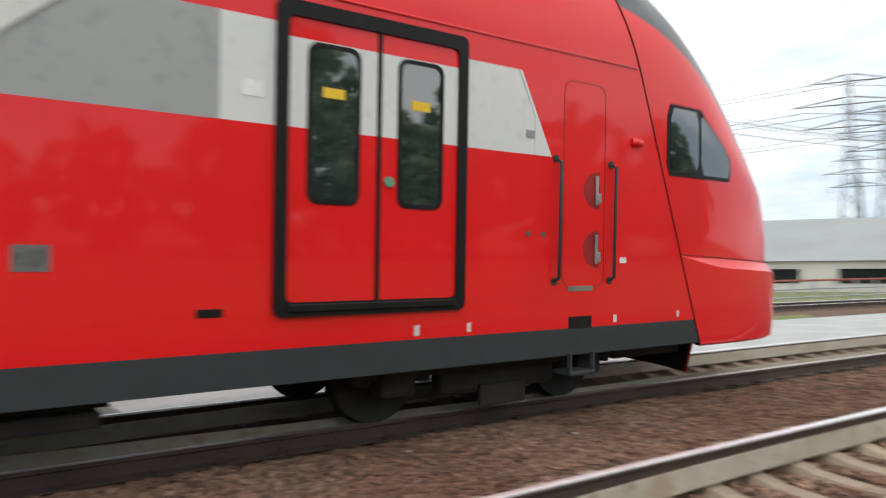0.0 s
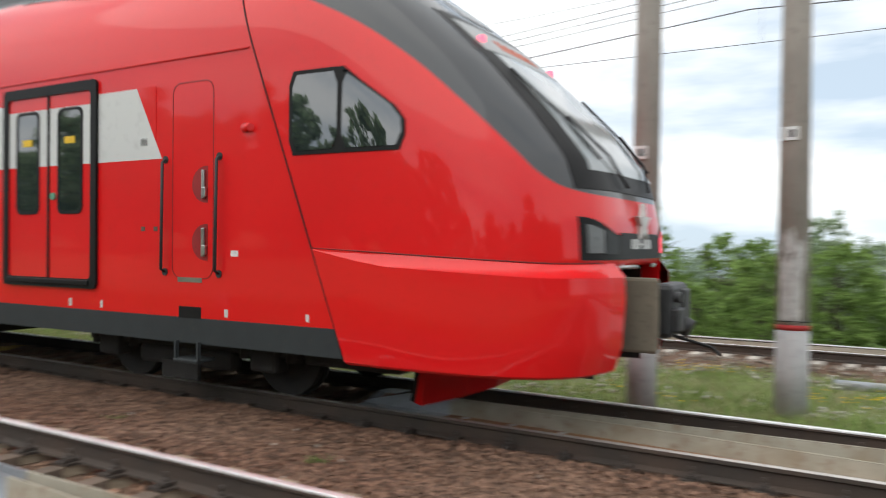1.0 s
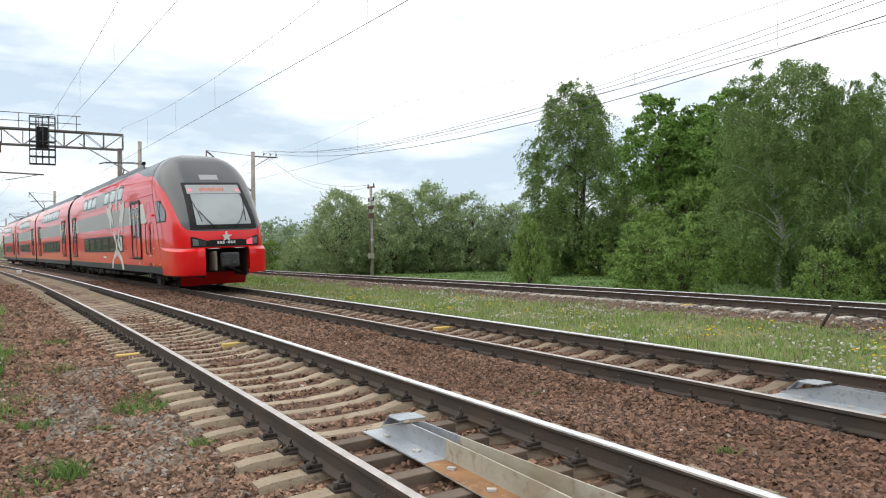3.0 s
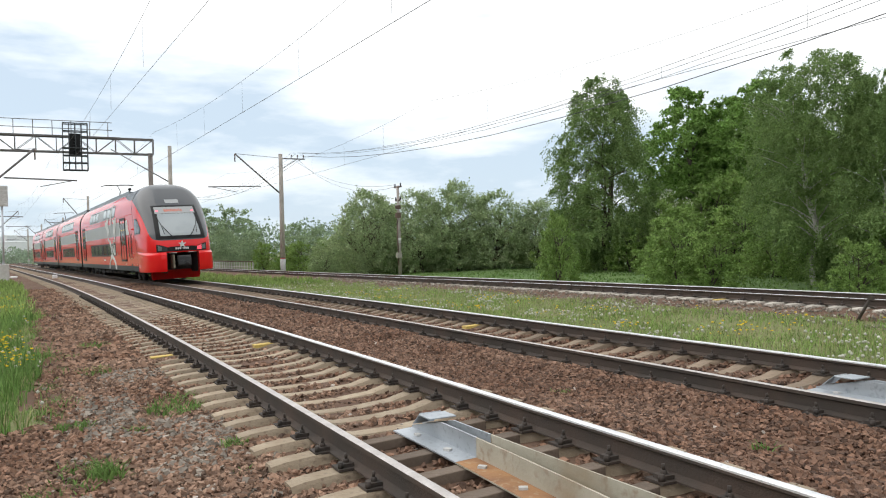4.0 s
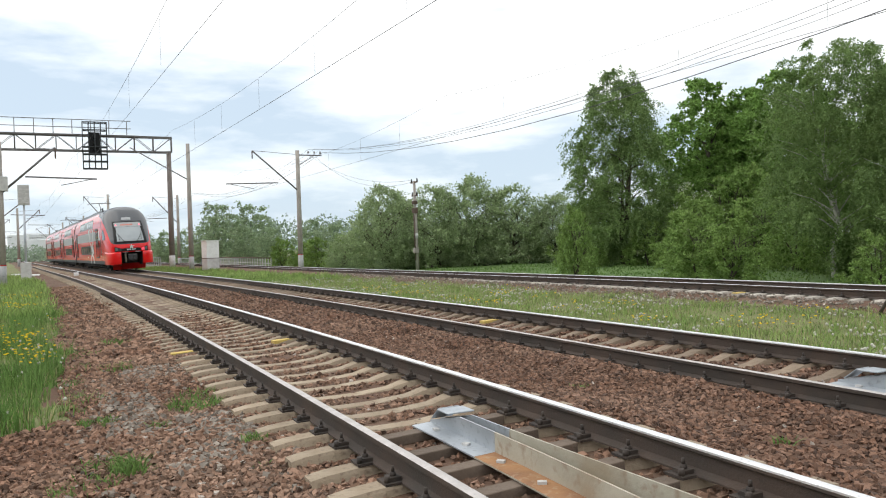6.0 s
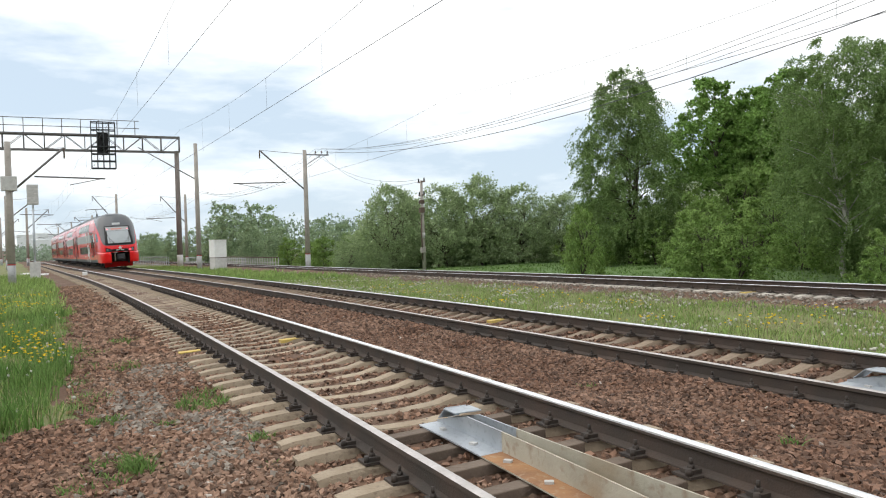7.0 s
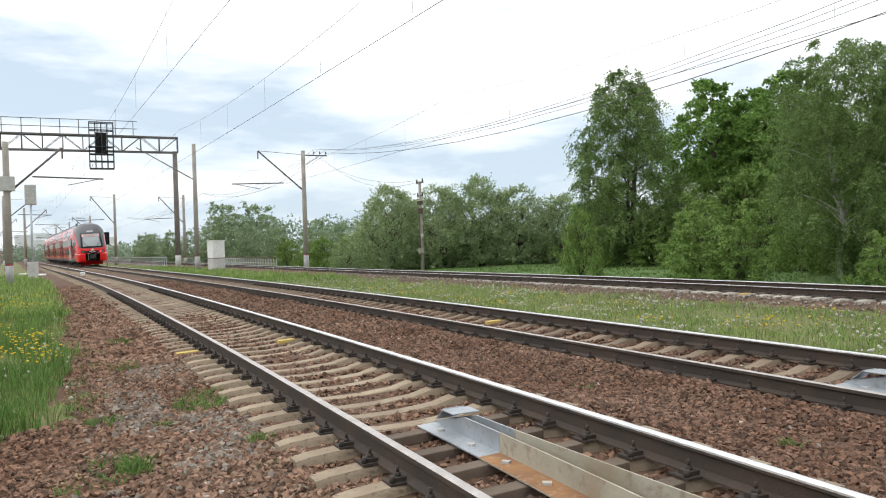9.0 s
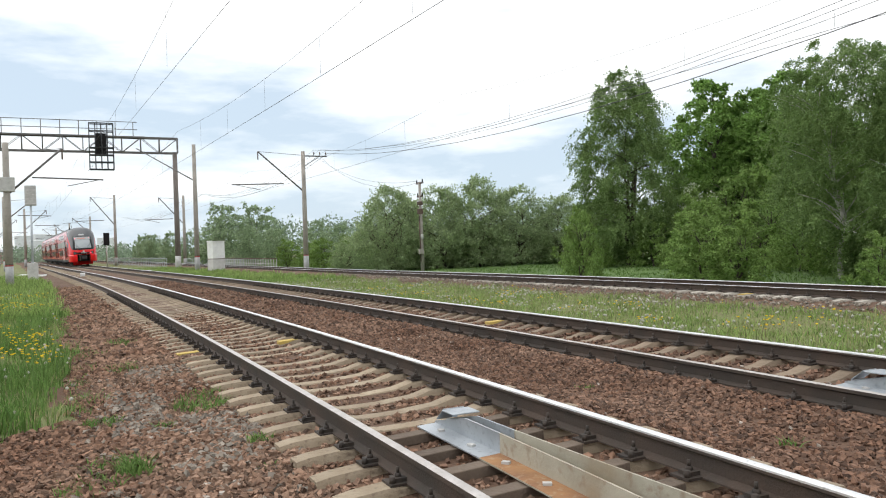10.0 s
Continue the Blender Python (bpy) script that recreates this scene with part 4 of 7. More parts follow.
    # cab side windows
    for s in (1, -1):
        w = part("cab_window", bmesh.new(), BLACK, car, "slanting cab side window in a black rubber frame")
        def win(m0, xr0, xr1):
            rows = []
            for i in range(7):
                z = 2.52 + m0 + (3.32 - 2.52 - 2 * m0) * i / 6
                cut = 0.05 * (i in (0, 6))
                xa, xb = xr0 + cut, (3.42 if xr1 is None else xr1) - cut - (0.62 * ease((z - 2.75) / 0.62) if xr1 is None else 0) - (m0 if xr1 is None else 0)
                rows.append([(phi_of_x(xa + (xb - xa) * j / 8, z), z) for j in range(9)])
            return rows
        part("window_frame", nose_figure(win(0.0, 2.13, None), 0.010, side=s), BLACK, w)
        part("pane", nose_figure(win(0.04, 2.175, 2.70), 0.016, side=s), SIDEGLASS, w)
        part("pane", nose_figure(win(0.04, 2.755, None), 0.016, side=s), SIDEGLASS, w)


def handrail(car, x, z0, z1):
    bm = bmesh.new()
    y = -HALF - 0.065
    pipe(bm, [(x - 0.02, -HALF, z1), (x, y, z1 - 0.03), (x - 0.015, y, z0 + 0.03), (x - 0.03, -HALF, z0)], 0.017, seg=8)
    for z in (z0, z1):
        rod(bm, (x - 0.02, -HALF, z), (x - 0.02, -HALF - 0.012, z), 0.04, seg=12)
    part("handrail", bm, SKIRT, car, "dark grey grab rail")


def white_figure(car):
    """The pale star-shaped ornament across the side, in strokes."""
    strokes = [
        [(-5.88, 4.50), (-5.60, 4.52), (-5.66, 3.30), (-5.98, 3.24)],
        [(-8.45, 3.62), (-8.05, 3.55), (-7.2, 3.80), (-6.85, 3.62), (-7.3, 3.38), (-6.75, 2.95), (-6.9, 2.55), (-7.35, 2.95), (-7.25, 2.35), (-7.5, 2.35), (-7.8, 3.05), (-8.35, 3.25)],
        [(-3.82, 3.66), (-4.02, 3.70), (-4.5, 3.55), (-5.05, 3.68), (-5.25, 3.52), (-4.78, 3.36), (-5.2, 2.95), (-5.3, 2.55), (-4.95, 2.8), (-4.85, 2.28), (-4.6, 2.28), (-4.35, 2.95), (-3.95, 3.28)],
        [(-6.95, 2.42), (-6.7, 2.42), (-6.25, 2.0), (-6.5, 1.92), (-6.95, 2.2)],
        [(-5.85, 1.98), (-5.45, 2.42), (-5.2, 2.42), (-5.6, 1.9)],
        [(-6.15, 1.55), (-6.55, 1.52), (-7.45, 0.98), (-7.65, 0.66), (-7.32, 0.66), (-7.1, 1.05), (-6.2, 1.3)],
        [(-6.15, 1.55), (-5.8, 1.52), (-4.95, 1.1), (-4.65, 0.66), (-4.98, 0.64), (-5.2, 0.98), (-6.1, 1.3)],
        [(-5.9, 2.05), (-5.65, 2.05), (-5.05, 1.5), (-5.35, 1.48), (-5.9, 1.78)],
        [(-5.25, 2.12), (-4.95, 2.12), (-4.8, 1.5), (-5.05, 1.5)],
        [(-6.45, 2.0), (-6.2, 2.0), (-6.05, 1.5), (-6.35, 1.5)],
    ]
    for pts in strokes:
        bm = bmesh.new()
        side_polygon(bm, pts, 0.018)
        bmesh.ops.triangulate(bm, faces=bm.faces)
        part("figure_stroke", bm, STAR, car, "white stroke of a star-shaped ornament")


def small_marks(car, marks):
    for x, z, w, h, mt, name in marks:
        bm = bmesh.new()
        side_strip(bm, x - w / 2, x + w / 2, z - h / 2, z + h / 2, 0.005)
        part(name, bm, mt, car)


def build_end_car(name, label):
    car = thing(name, label, "train car", group="cars of the double-deck train")
    part("body", body_shell(-22.2, 1.25, True, (-20.6, 0.12), (-18.9, -2.97)), BODY_MATS, car, "red double-deck body with pale stripe and grey skirt")
    # slanted tip of the pale stripe
    bm = bmesh.new()
    side_polygon(bm, [(0.119, STRIPE0), (0.345, STRIPE0), (-0.06, STRIPE1), (-0.1, STRIPE1), (0.119, 2.95)], 0.006)
    part("stripe_tip", bm, SILVER, car)
    bm = bmesh.new()
    side_polygon(bm, [(-0.06, STRIPE1 + 0.002), (0.25, STRIPE1 + 0.002), (0.25, STRIPE0 + 0.19)], 0.0065)
    part("stripe_cut", bm, RED, car)
    build_nose(car)
    # dark roof fairing that sweeps back from the cab
    for sd in (-1, 1):
        bm = bmesh.new()
        rows = []
        for i in range(15):
            f = i / 14
            zl = 4.80 - 0.44 * ease(f * 1.05) ** 0.8
            row = []
            for k in range(9):
                z = zl + (5.0 - zl) * k / 8
                x = -2.9 + (SEAM(z) + 2.9) * f
                row.append(bm.verts.new((x, sd * (half_width(z) + 0.005), z)))
            rows.append(row)
        for a, b in zip(rows[:-1], rows[1:]):
            for k in range(8):
                bm.faces.new((a[k], a[k + 1], b[k + 1], b[k])).smooth = True
        bmesh.ops.recalc_face_normals(bm, faces=bm.faces)
        part("roof_fairing", bm, surf("fairing_paint", (0.062, 0.065, 0.070), (0.055, 0.058, 0.062), rough=0.25, spec=0.45), car)
    passenger_door(car, -1.635, 1.62)
    passenger_door(car, -20.2, 1.3)
    white_figure(car)
    bm = bmesh.new()
    side_polygon(bm, rounded(-16.4, -4.45, 3.70, 4.42, 0.05, 2), 0.003)
    part("upper_glass_band", bm, MIDGREY, car, "grey window band of the upper deck")
    bm = bmesh.new()
    side_polygon(bm, rounded(-16.4, -4.62, 1.42, 2.2, 0.05, 2), 0.003)
    part("lower_glass_band", bm, BLACK, car, "dark window band of the lower deck")
    window_row(car, [(-5.72, -4.50), (-7.6, -6.3), (-9.3, -8.05), (-13.0, -11.8), (-14.6, -13.4), (-16.2, -15.0)], 3.76, 4.37, SHADEGLASS, "upper_window")
    window_row(car, [(-6.2, -4.7), (-8.0, -6.4), (-10.0, -8.4), (-12.2, -10.6), (-14.2, -12.6), (-16.2, -14.6)], 1.47, 2.16, GLASS, "lower_window")
    # cab access panel with pocket steps and grab rails
    bm = bmesh.new()
    ring_figure(bm, rounded(0.51, 1.12, 1.30, 3.36, 0.12), rounded(0.518, 1.112, 1.308, 3.352, 0.112), 0.003)
    part("access_panel_joint", bm, surf("joint_shade", (0.20, 0.012, 0.012), rough=0.6), car)
    for z in (2.28, 1.68):
        pk = part("step_pocket", bmesh.new(), RED, car, "round recessed step with chrome latch")
        bm = bmesh.new()
        pts = [(1.04, z - 0.19), (1.04, z + 0.19)] + [(1.01 + 0.20 * math.cos(radians(a)) * 1.0, z + 0.19 * math.sin(radians(a))) for a in range(95, 270, 15)]
        side_polygon(bm, pts, 0.003)
        part("pocket", bm, surf("pocket_shade", (0.30, 0.008, 0.01), rough=0.5), pk)
        bm = bmesh.new()
        box(bm, 0.965, 1.005, -HALF - 0.03, -HALF, z - 0.15, z + 0.15, bevel=0.008)
        box(bm, 0.98, 1.035, -HALF - 0.04, -HALF - 0.005, z - 0.13, z - 0.03, bevel=0.008)
        part("latch", bm, CHROME, pk, "chrome latch")
    handrail(car, 0.425, 1.36, 2.56)
    handrail(car, 1.225, 1.36, 2.56)
    bm = bmesh.new()
    side_strip(bm, 0.62, 0.95, 0.885, 1.005, 0.004)
    part("jack_slot", bm, BLACK, car)
    bm = bmesh.new()
    box(bm, 0.60, 0.96, -HALF - 0.06, -HALF + 0.2, 0.42, 0.46, bevel=0.01)
    for x in (0.60, 0.93):
        box(bm, x, x + 0.03, -HALF - 0.05, -HALF - 0.01, 0.42, 0.64)
    part("foot_step", bm, SKIRT, car)
    bm = bmesh.new()
    rod(bm, (1.54, -HALF + 0.02, 2.83), (1.66, -HALF - 0.035, 2.82), 0.055, 0.04, seg=12)
    part("side_camera", bm, RED, car, "small red side camera pod")
    small_marks(car, [(0.78, 1.285, 0.36, 0.05, CHROME, "rating_plate"), (1.42, 1.57, 0.10, 0.06, WHITE, "white_socket"), (-1.22, 0.965, 0.05, 0.09, STAR, "lifting_mark"),
                      (-0.65, 0.965, 0.04, 0.08, STAR, "lifting_mark"), (1.31, 0.96, 0.05, 0.08, STAR, "lifting_mark"), (2.37, 0.97, 0.035, 0.07, STAR, "lifting_mark"),
                      (-4.16, 1.57, 0.22, 0.17, GREYSTEEL, "socket_box"), (-4.16, 1.57, 0.15, 0.10, CHROME, "socket_window"), (-3.02, 1.18, 0.20, 0.06, BLACK, "side_vent"), (0.10, 2.77, 0.19, 0.075, MIDGREY, "notice_plate"), (0.10, 2.77, 0.17, 0.055, SILVER, "notice_plate"),
                      (-2.72, 2.83, 0.16, 0.12, WHITE, "notice_plate"), (-9.6, 1.18, 0.8, 0.09, STAR, "lettering_bar"), (0.05, 1.82, 0.06, 0.05, RUSTSTEEL, "key_switch"), (0.25, 1.82, 0.06, 0.05, RUSTSTEEL, "key_switch"),
                      (-0.98, 1.78, 0.03, 0.04, RUSTSTEEL, "door_lock")])
    # gutter line and vents over the cab door
    bm = bmesh.new()
    pipe(bm, [(x, -(half_width(3.62) + 0.004), 3.62) for x in (-22, -12, -3, 1.6)], 0.012, seg=6)
    part("gutter", bm, RED, car)
    bm = bmesh.new()
    pipe(bm, [(-3.5, -0.9, 5.05), (-3.5, -0.9, 5.26)], 0.04)
    rod(bm, (-3.6, -0.9, 5.29), (-3.4, -0.9, 5.29), 0.08, seg=12)
    part("horn", bm, BLACK, car)
    roof_gear(car, -21.5, -3.0, -14.0)
    undergear(car, -17, -3.6)
    bogie(car, 0.15)
    bogie(car, -18.6)
    bm = bmesh.new()
    box(bm, 1.9, 3.1, -1.2, 1.2, 0.42, 0.62, bevel=0.04)
    part("front_underframe", bm, UNDER, car)
    return car


def build_mid_car(name, label):
    car = thing(name, label, "train car", group="cars of the double-deck train")
    L = 19.9
    part("body", body_shell(-L, -0.35, False, (-L + 1.6, -1.6), (-L + 3.6, -4.2)), BODY_MATS, car, "red double-deck body with pale stripe and grey skirt")
    bm = bmesh.new()
    box(bm, -0.55, 0.25, -1.42, 1.42, 0.7, 4.7, bevel=0.08)
    part("gangway_bellows", bm, BLACK, car, "black rubber gangway bellows")
    passenger_door(car, -2.6, 1.3)
    passenger_door(car, -L + 2.6, 1.3)
    bm = bmesh.new()
    side_polygon(bm, rounded(-L + 5, -5, 3.70, 4.42, 0.05, 2), 0.003)
    part("upper_glass_band", bm, MIDGREY, car)
    bm = bmesh.new()
    side_polygon(bm, rounded(-L + 5, -5, 1.42, 2.2, 0.05, 2), 0.003)
    part("lower_glass_band", bm, BLACK, car)
    window_row(car, [(-L + 5.2 + i * 1.65, -L + 6.6 + i * 1.65) for i in range(6)], 3.76, 4.37, SHADEGLASS, "upper_window")
    window_row(car, [(-L + 5.2 + i * 1.65, -L + 6.6 + i * 1.65) for i in range(6)], 1.47, 2.16, GLASS, "lower_window")
    roof_gear(car, -L + 0.5, -1.0, -9.5 if "pantograph" in label else None)
    undergear(car, -L + 4.4, -4.4)
    bogie(car, -2.4)
    bogie(car, -L + 2.4)
    return car


rear_car = build_end_car("train_car", "red double-deck end car with grey-roofed cab nose")
mid_car_a = build_mid_car("train_car", "red double-deck middle car with dark gangway")
mid_car_b = build_mid_car("train_car", "red double-deck middle car with raised pantograph")
lead_car = build_mid_car("train_car", "red double-deck leading car far down the line")

# distance run by the rear car's origin along the line
RUN = [(0.0, 4.87), (0.3, 1.24), (0.6, -2.42), (1.0, -7.36), (1.5, -13.62), (2.0, -19.92), (2.5, -26.23), (4.0, -44.90), (4.7, -53.45),
       (5.5, -62.95), (7.0, -80.62), (8.0, -92.28), (9.0, -104.2), (10.0, -116.3)]


def car_pose(x, front, back):
    """A car at x on the middle track with its bogies at front and back of its origin, leaning with the cant."""
    xa, xb = x + front, x + back
    ya, yb = y_mid(xa), y_mid(xb)
    a = math.atan2(ya - yb, xa - xb)
    m = Matrix.Translation((xa, ya, 0)) @ Matrix.Rotation(a, 4, "Z") @ Matrix.Translation((0, -0.7975, 0)) @ Matrix.Rotation(math.atan2(CANT, 1.595), 4, "X") @ Matrix.Translation((-front, 0.7975, 0))
    return m

# ---- overhead line: poles, gantry, wires ----


def zg(x, y):
    return ground_at(x, y - y_mid(x))


def concrete_pole(x, y, h, r0=0.175, r1=0.12, base=0.95, band=True, poster=False, tag=0.0, label="tapered grey concrete overhead-line pole with whitewashed foot"):
    p = thing("line_pole", label, "pole", pose(x, y, zg(x, y) - 0.3), group="overhead line poles")
    bm = bmesh.new()
    rod(bm, (0, 0, 0), (0, 0, h + 0.3), r0, r1, seg=20)
    part("shaft", bm, CONCRETE, p)
    at = lambda z: r0 + (r1 - r0) * z / (h + 0.3)
    bm = bmesh.new()
    rod(bm, (0, 0, 0.25), (0, 0, base + 0.3), at(0.25) + 0.004, at(base) + 0.004, seg=20)
    part("whitewash", bm, surf("grey_wash", (0.42, 0.42, 0.42), (0.34, 0.34, 0.34), scale=3, rough=0.9, fine=10), p, "flaking whitewashed foot")
    if band:
        bm = bmesh.new()
        rod(bm, (0, 0, base + 0.3), (0, 0, base + 0.37), at(base) + 0.006, at(base) + 0.006, seg=20)
        part("red_band", bm, surf("band_paint", (0.45, 0.03, 0.03), rough=0.7), p)
        bm = bmesh.new()
        rod(bm, (0, 0, base + 0.41), (0, 0, base + 0.425), at(base) + 0.012, at(base) + 0.012, seg=20)
        part("strap", bm, BLACK, p)
    if poster:
        bm = bmesh.new()
        # ragged sheets wrapped round the shaft, thick enough to lift at the edges
        for z0, z1, a0, a1 in ((base + 0.42, base + 1.30, 4.05, 5.35), (base + 1.32, base + 1.62, 4.2, 4.95), (base + 1.10, base + 1.48, 5.0, 5.6)):
            n = 9
            low = [(a0 + (a1 - a0) * k / n, z0 + 0.05 * math.sin(k * 2.3 + z1)) for k in range(n + 1)]
            high = [(a, z1 + 0.07 * math.sin(k * 1.7 + z0) * (k % 3)) for k, (a, _) in enumerate(low)]
            rows = [[bm.verts.new(((at(z) + 0.012) * math.cos(a), (at(z) + 0.012) * math.sin(a), z)) for a, z in row] for row in (low, high)]
            for k in range(n):
                bm.faces.new((rows[0][k], rows[0][k + 1], rows[1][k + 1], rows[1][k]))
        bmesh.ops.solidify(bm, geom=bm.faces[:], thickness=0.004)
        part("torn_paper", bm, surf("torn_paper", (0.84, 0.84, 0.82), (0.66, 0.65, 0.63), scale=9, rough=0.9, c3=(0.30, 0.29, 0.28), fine=22), p, "torn white paper notice")
    if tag:
        bm = bmesh.new()
        box(bm, -0.12, 0.06, -at(tag) - 0.02, -at(tag) + 0.01, tag + 0.3 - 0.09, tag + 0.3 + 0.09)
        part("number_tag", bm, WHITE, p)
        bm = bmesh.new()
        box(bm, -0.05, 0.02, -at(tag) - 0.026, -at(tag) - 0.018, tag + 0.3 - 0.05, tag + 0.3 + 0.05)
        part("tag_bar", bm, BLACK, p)
    return p


def cantilever(pole, z_foot, reach, z_top, z_tube, tube_reach, mirror=False):
    """Sloping bracket and steady tube towards the track, on the pole's -y side."""
    s = 1 if mirror else -1
    c = part("bracket", bmesh.new(), RUSTSTEEL, pole, "dark steel cantilever bracket")
    for name, a, b, r in (("strut", (0, 0, z_foot), (0, s * reach, z_top), 0.07), ("tie", (0, 0, z_top - 0.25), (0, s * reach, z_top), 0.02),
                          ("steady_tube", (0, s * reach * 0.45, z_tube + 0.12), (0, s * tube_reach, z_tube), 0.05), ("registration_arm", (0.05, s * tube_reach * 0.95, z_tube - 0.02), (0.05, s * tube_reach * 0.62, z_tube - 0.42), 0.025)):
        bm = bmesh.new()
        rod(bm, a, b, r)
        part(name, bm, GREYSTEEL, c)
    bm = bmesh.new()
    rod(bm, (0, s * reach, z_top), (0, s * reach, z_top - 0.7), 0.05, seg=10)
    part("insulator", bm, RUSTSTEEL, c)


def crossarm(pole, z, y, n=3):
    bm = bmesh.new()
    box(bm, -0.05, 0.05, min(0, y), max(0, y), z - 0.05, z + 0.05)
    rod(bm, (0, 0, z - 1.0), (0, y * 0.7, z), 0.03)
    part("crossarm", bm, GREYSTEEL, pole)
    for i in range(n):
        bm = bmesh.new()
        yy = y * (0.45 + 0.5 * i / max(1, n - 1))
        rod(bm, (0, yy, z + 0.05), (0, yy, z + 0.22), 0.02)
        rod(bm, (0, yy, z + 0.18), (0, yy, z + 0.36), 0.07, 0.05, seg=10)
        part("pin_insulator", bm, RUSTSTEEL, pole)


def turned(p, az):
    p.matrix_basis = p.matrix_basis @ Matrix.Rotation(radians(az), 4, "Z")


concrete_pole(-3.25, 10.42, 11.0, 0.20, 0.15, 1.15, poster=True, tag=3.45, label="concrete line pole with torn paper and red band, between the tracks")
concrete_pole(-1.46, 11.13, 11.0, 0.21, 0.155, 1.15, poster=True, tag=3.74, label="concrete line pole with white tag and red band, paired with another")
pf = concrete_pole(-67.25, 18.0, 10.9, 0.24, 0.17, 1.6, label="tall concrete line pole with cantilever bracket beyond the far track")
cantilever(pf, 7.6, 4.0, 11.1, 8.2, 6.3)
crossarm(pf, 10.8, 2.2)
concrete_pole(-76.1, 9.8, 12.0, 0.24, 0.17, 1.3, label="concrete line pole beside the grey equipment cabinet")
gl = concrete_pole(-55.4, -4.25, 9.0, 0.24, 0.18, 1.2, label="concrete pole with a white terminal box near the track")
bm = bmesh.new()
box(bm, -0.32, -0.16, -0.45, 0.45, 6.2, 7.1, bevel=0.03)
box(bm, 0.16, 0.34, -0.42, 0.48, 6.2, 7.1, bevel=0.03)
part("terminal_box", bm, LIME, gl, "white terminal box")
cantilever(gl, 6.0, 3.2, 9.0, 7.0, 5.6, mirror=True)
for x, y, h, m in ((-130, 4.6, 11, False), (-118, 13.5, 10.5, False), (-150, -9, 10, True), (-180, 1.5, 10, False), (-185, -16, 10, True), (-215, -3, 10, False), (-112, -9, 9.5, True), (-250, -7, 10, False), (-235, -21, 10, True)):
    q = concrete_pole(x, y, h, 0.24, 0.17, 1.3, label="distant concrete line pole with a cantilever bracket")
    cantilever(q, 6.6, 3.4, h, 7.3, 5.4, mirror=m)


def build_gantry():
    g = thing("signal_gantry", "dark steel lattice gantry with railing and caged signal over the tracks", "signal gantry", pose(-88.6, 9.4, zg(-88.6, 9.4) - 0.1))
    bm = bmesh.new()
    rod(bm, (0, 0, 0), (0, 0, 12.9), 0.30, 0.24, seg=16)
    part("column", bm, surf("column_concrete", (0.22, 0.19, 0.17), (0.17, 0.145, 0.13), scale=1.2, rough=0.9, fine=8), g)
    bm = bmesh.new()
    rod(bm, (0, 0, 0.1), (0, 0, 1.5), 0.31, 0.31, seg=16)
    part("column_foot", bm, LIME, g)
    bm = bmesh.new()
    rod(bm, (0, -25.5, 0), (0, -25.5, 12.9), 0.30, 0.24, seg=16)
    part("column", bm, surf("column_concrete", (0.22, 0.19, 0.17), (0.17, 0.145, 0.13), scale=1.2, rough=0.9, fine=8), g)
    z0, z1, y0, y1 = 12.75, 14.35, 0.3, -26.0
    n = 14
    for sx in (-0.45, 0.45):
        for z in (z0, z1):
            bm = bmesh.new()
            box(bm, sx - 0.06, sx + 0.06, y1, y0, z - 0.07, z + 0.07)
            part("chord", bm, GREYSTEEL, g)
        for i in range(n + 1):
            y = y0 + (y1 - y0) * i / n
            bm = bmesh.new()
            rod(bm, (sx, y, z0), (sx, y, z1), 0.05, seg=6)
            part("post", bm, GREYSTEEL, g)
            if i < n:
                yb = y0 + (y1 - y0) * (i + 1) / n
                bm = bmesh.new()
                rod(bm, (sx, y, z0 if i % 2 else z1), (sx, yb, z1 if i % 2 else z0), 0.035, seg=6)
                part("brace", bm, GREYSTEEL, g)
    bm = bmesh.new()
    box(bm, -0.5, 0.5, y1, -3.0, z1 + 0.05, z1 + 0.10)
    part("walkway", bm, GREYSTEEL, g)
    for i in range(13):
        bm = bmesh.new()
        y = -4.2 - i * 1.75
        rod(bm, (0.45, y, z1), (0.45, y, z1 + 1.6), 0.04, seg=6)
        part("rail_post", bm, GREYSTEEL, g)
    for z in (z1 + 0.8, z1 + 1.6):
        bm = bmesh.new()
        rod(bm, (0.45, -3.8, z), (0.45, y1, z), 0.04, seg=6)
        part("hand_rail", bm, GREYSTEEL, g)
    # diagonal knee braces
    for a, b in (((12.4, 0.35, 8.7), (0.0, -3.9, 13.2)),):
        bm = bmesh.new()
        rod(bm, a, b, 0.06)
        part("knee_brace", bm, GREYSTEEL, g)
    # signal cage
    cage = part("signal_cage", bmesh.new(), GREYSTEEL, g, "dark maintenance cage round a colour-light signal")
    yc0, yc1, zc0, zc1 = -8.5, -6.2, 10.8, 15.6
    for x in (0.5, 1.4):
        for i in range(5):
            bm = bmesh.new()
            y = yc0 + (yc1 - yc0) * i / 4
            rod(bm, (x, y, zc0), (x, y, zc1), 0.05, seg=6)
            part("bar", bm, SKIRT, cage)
    for z in (zc0, zc0 + 0.75, zc0 + 1.5, zc0 + 2.25, zc1 - 0.8, zc1):
        bm = bmesh.new()
        for x in (0.5, 1.4):
            rod(bm, (x, yc0, z), (x, yc1, z), 0.06, seg=6)
        for y in (yc0, yc1):
            rod(bm, (0.5, y, z), (1.4, y, z), 0.04, seg=6)
        part("hoop", bm, SKIRT, cage)
    bm = bmesh.new()
    box(bm, 0.75, 1.05, -7.95, -6.85, 12.3, 14.6, bevel=0.06)
    for z in (12.7, 13.3, 13.9):
        rod(bm, (1.05, -7.4, z), (1.35, -7.4, z), 0.17, 0.15, seg=12, caps=False)
    part("signal_head", bm, BLACK, g, "black signal head with hoods")
    return g


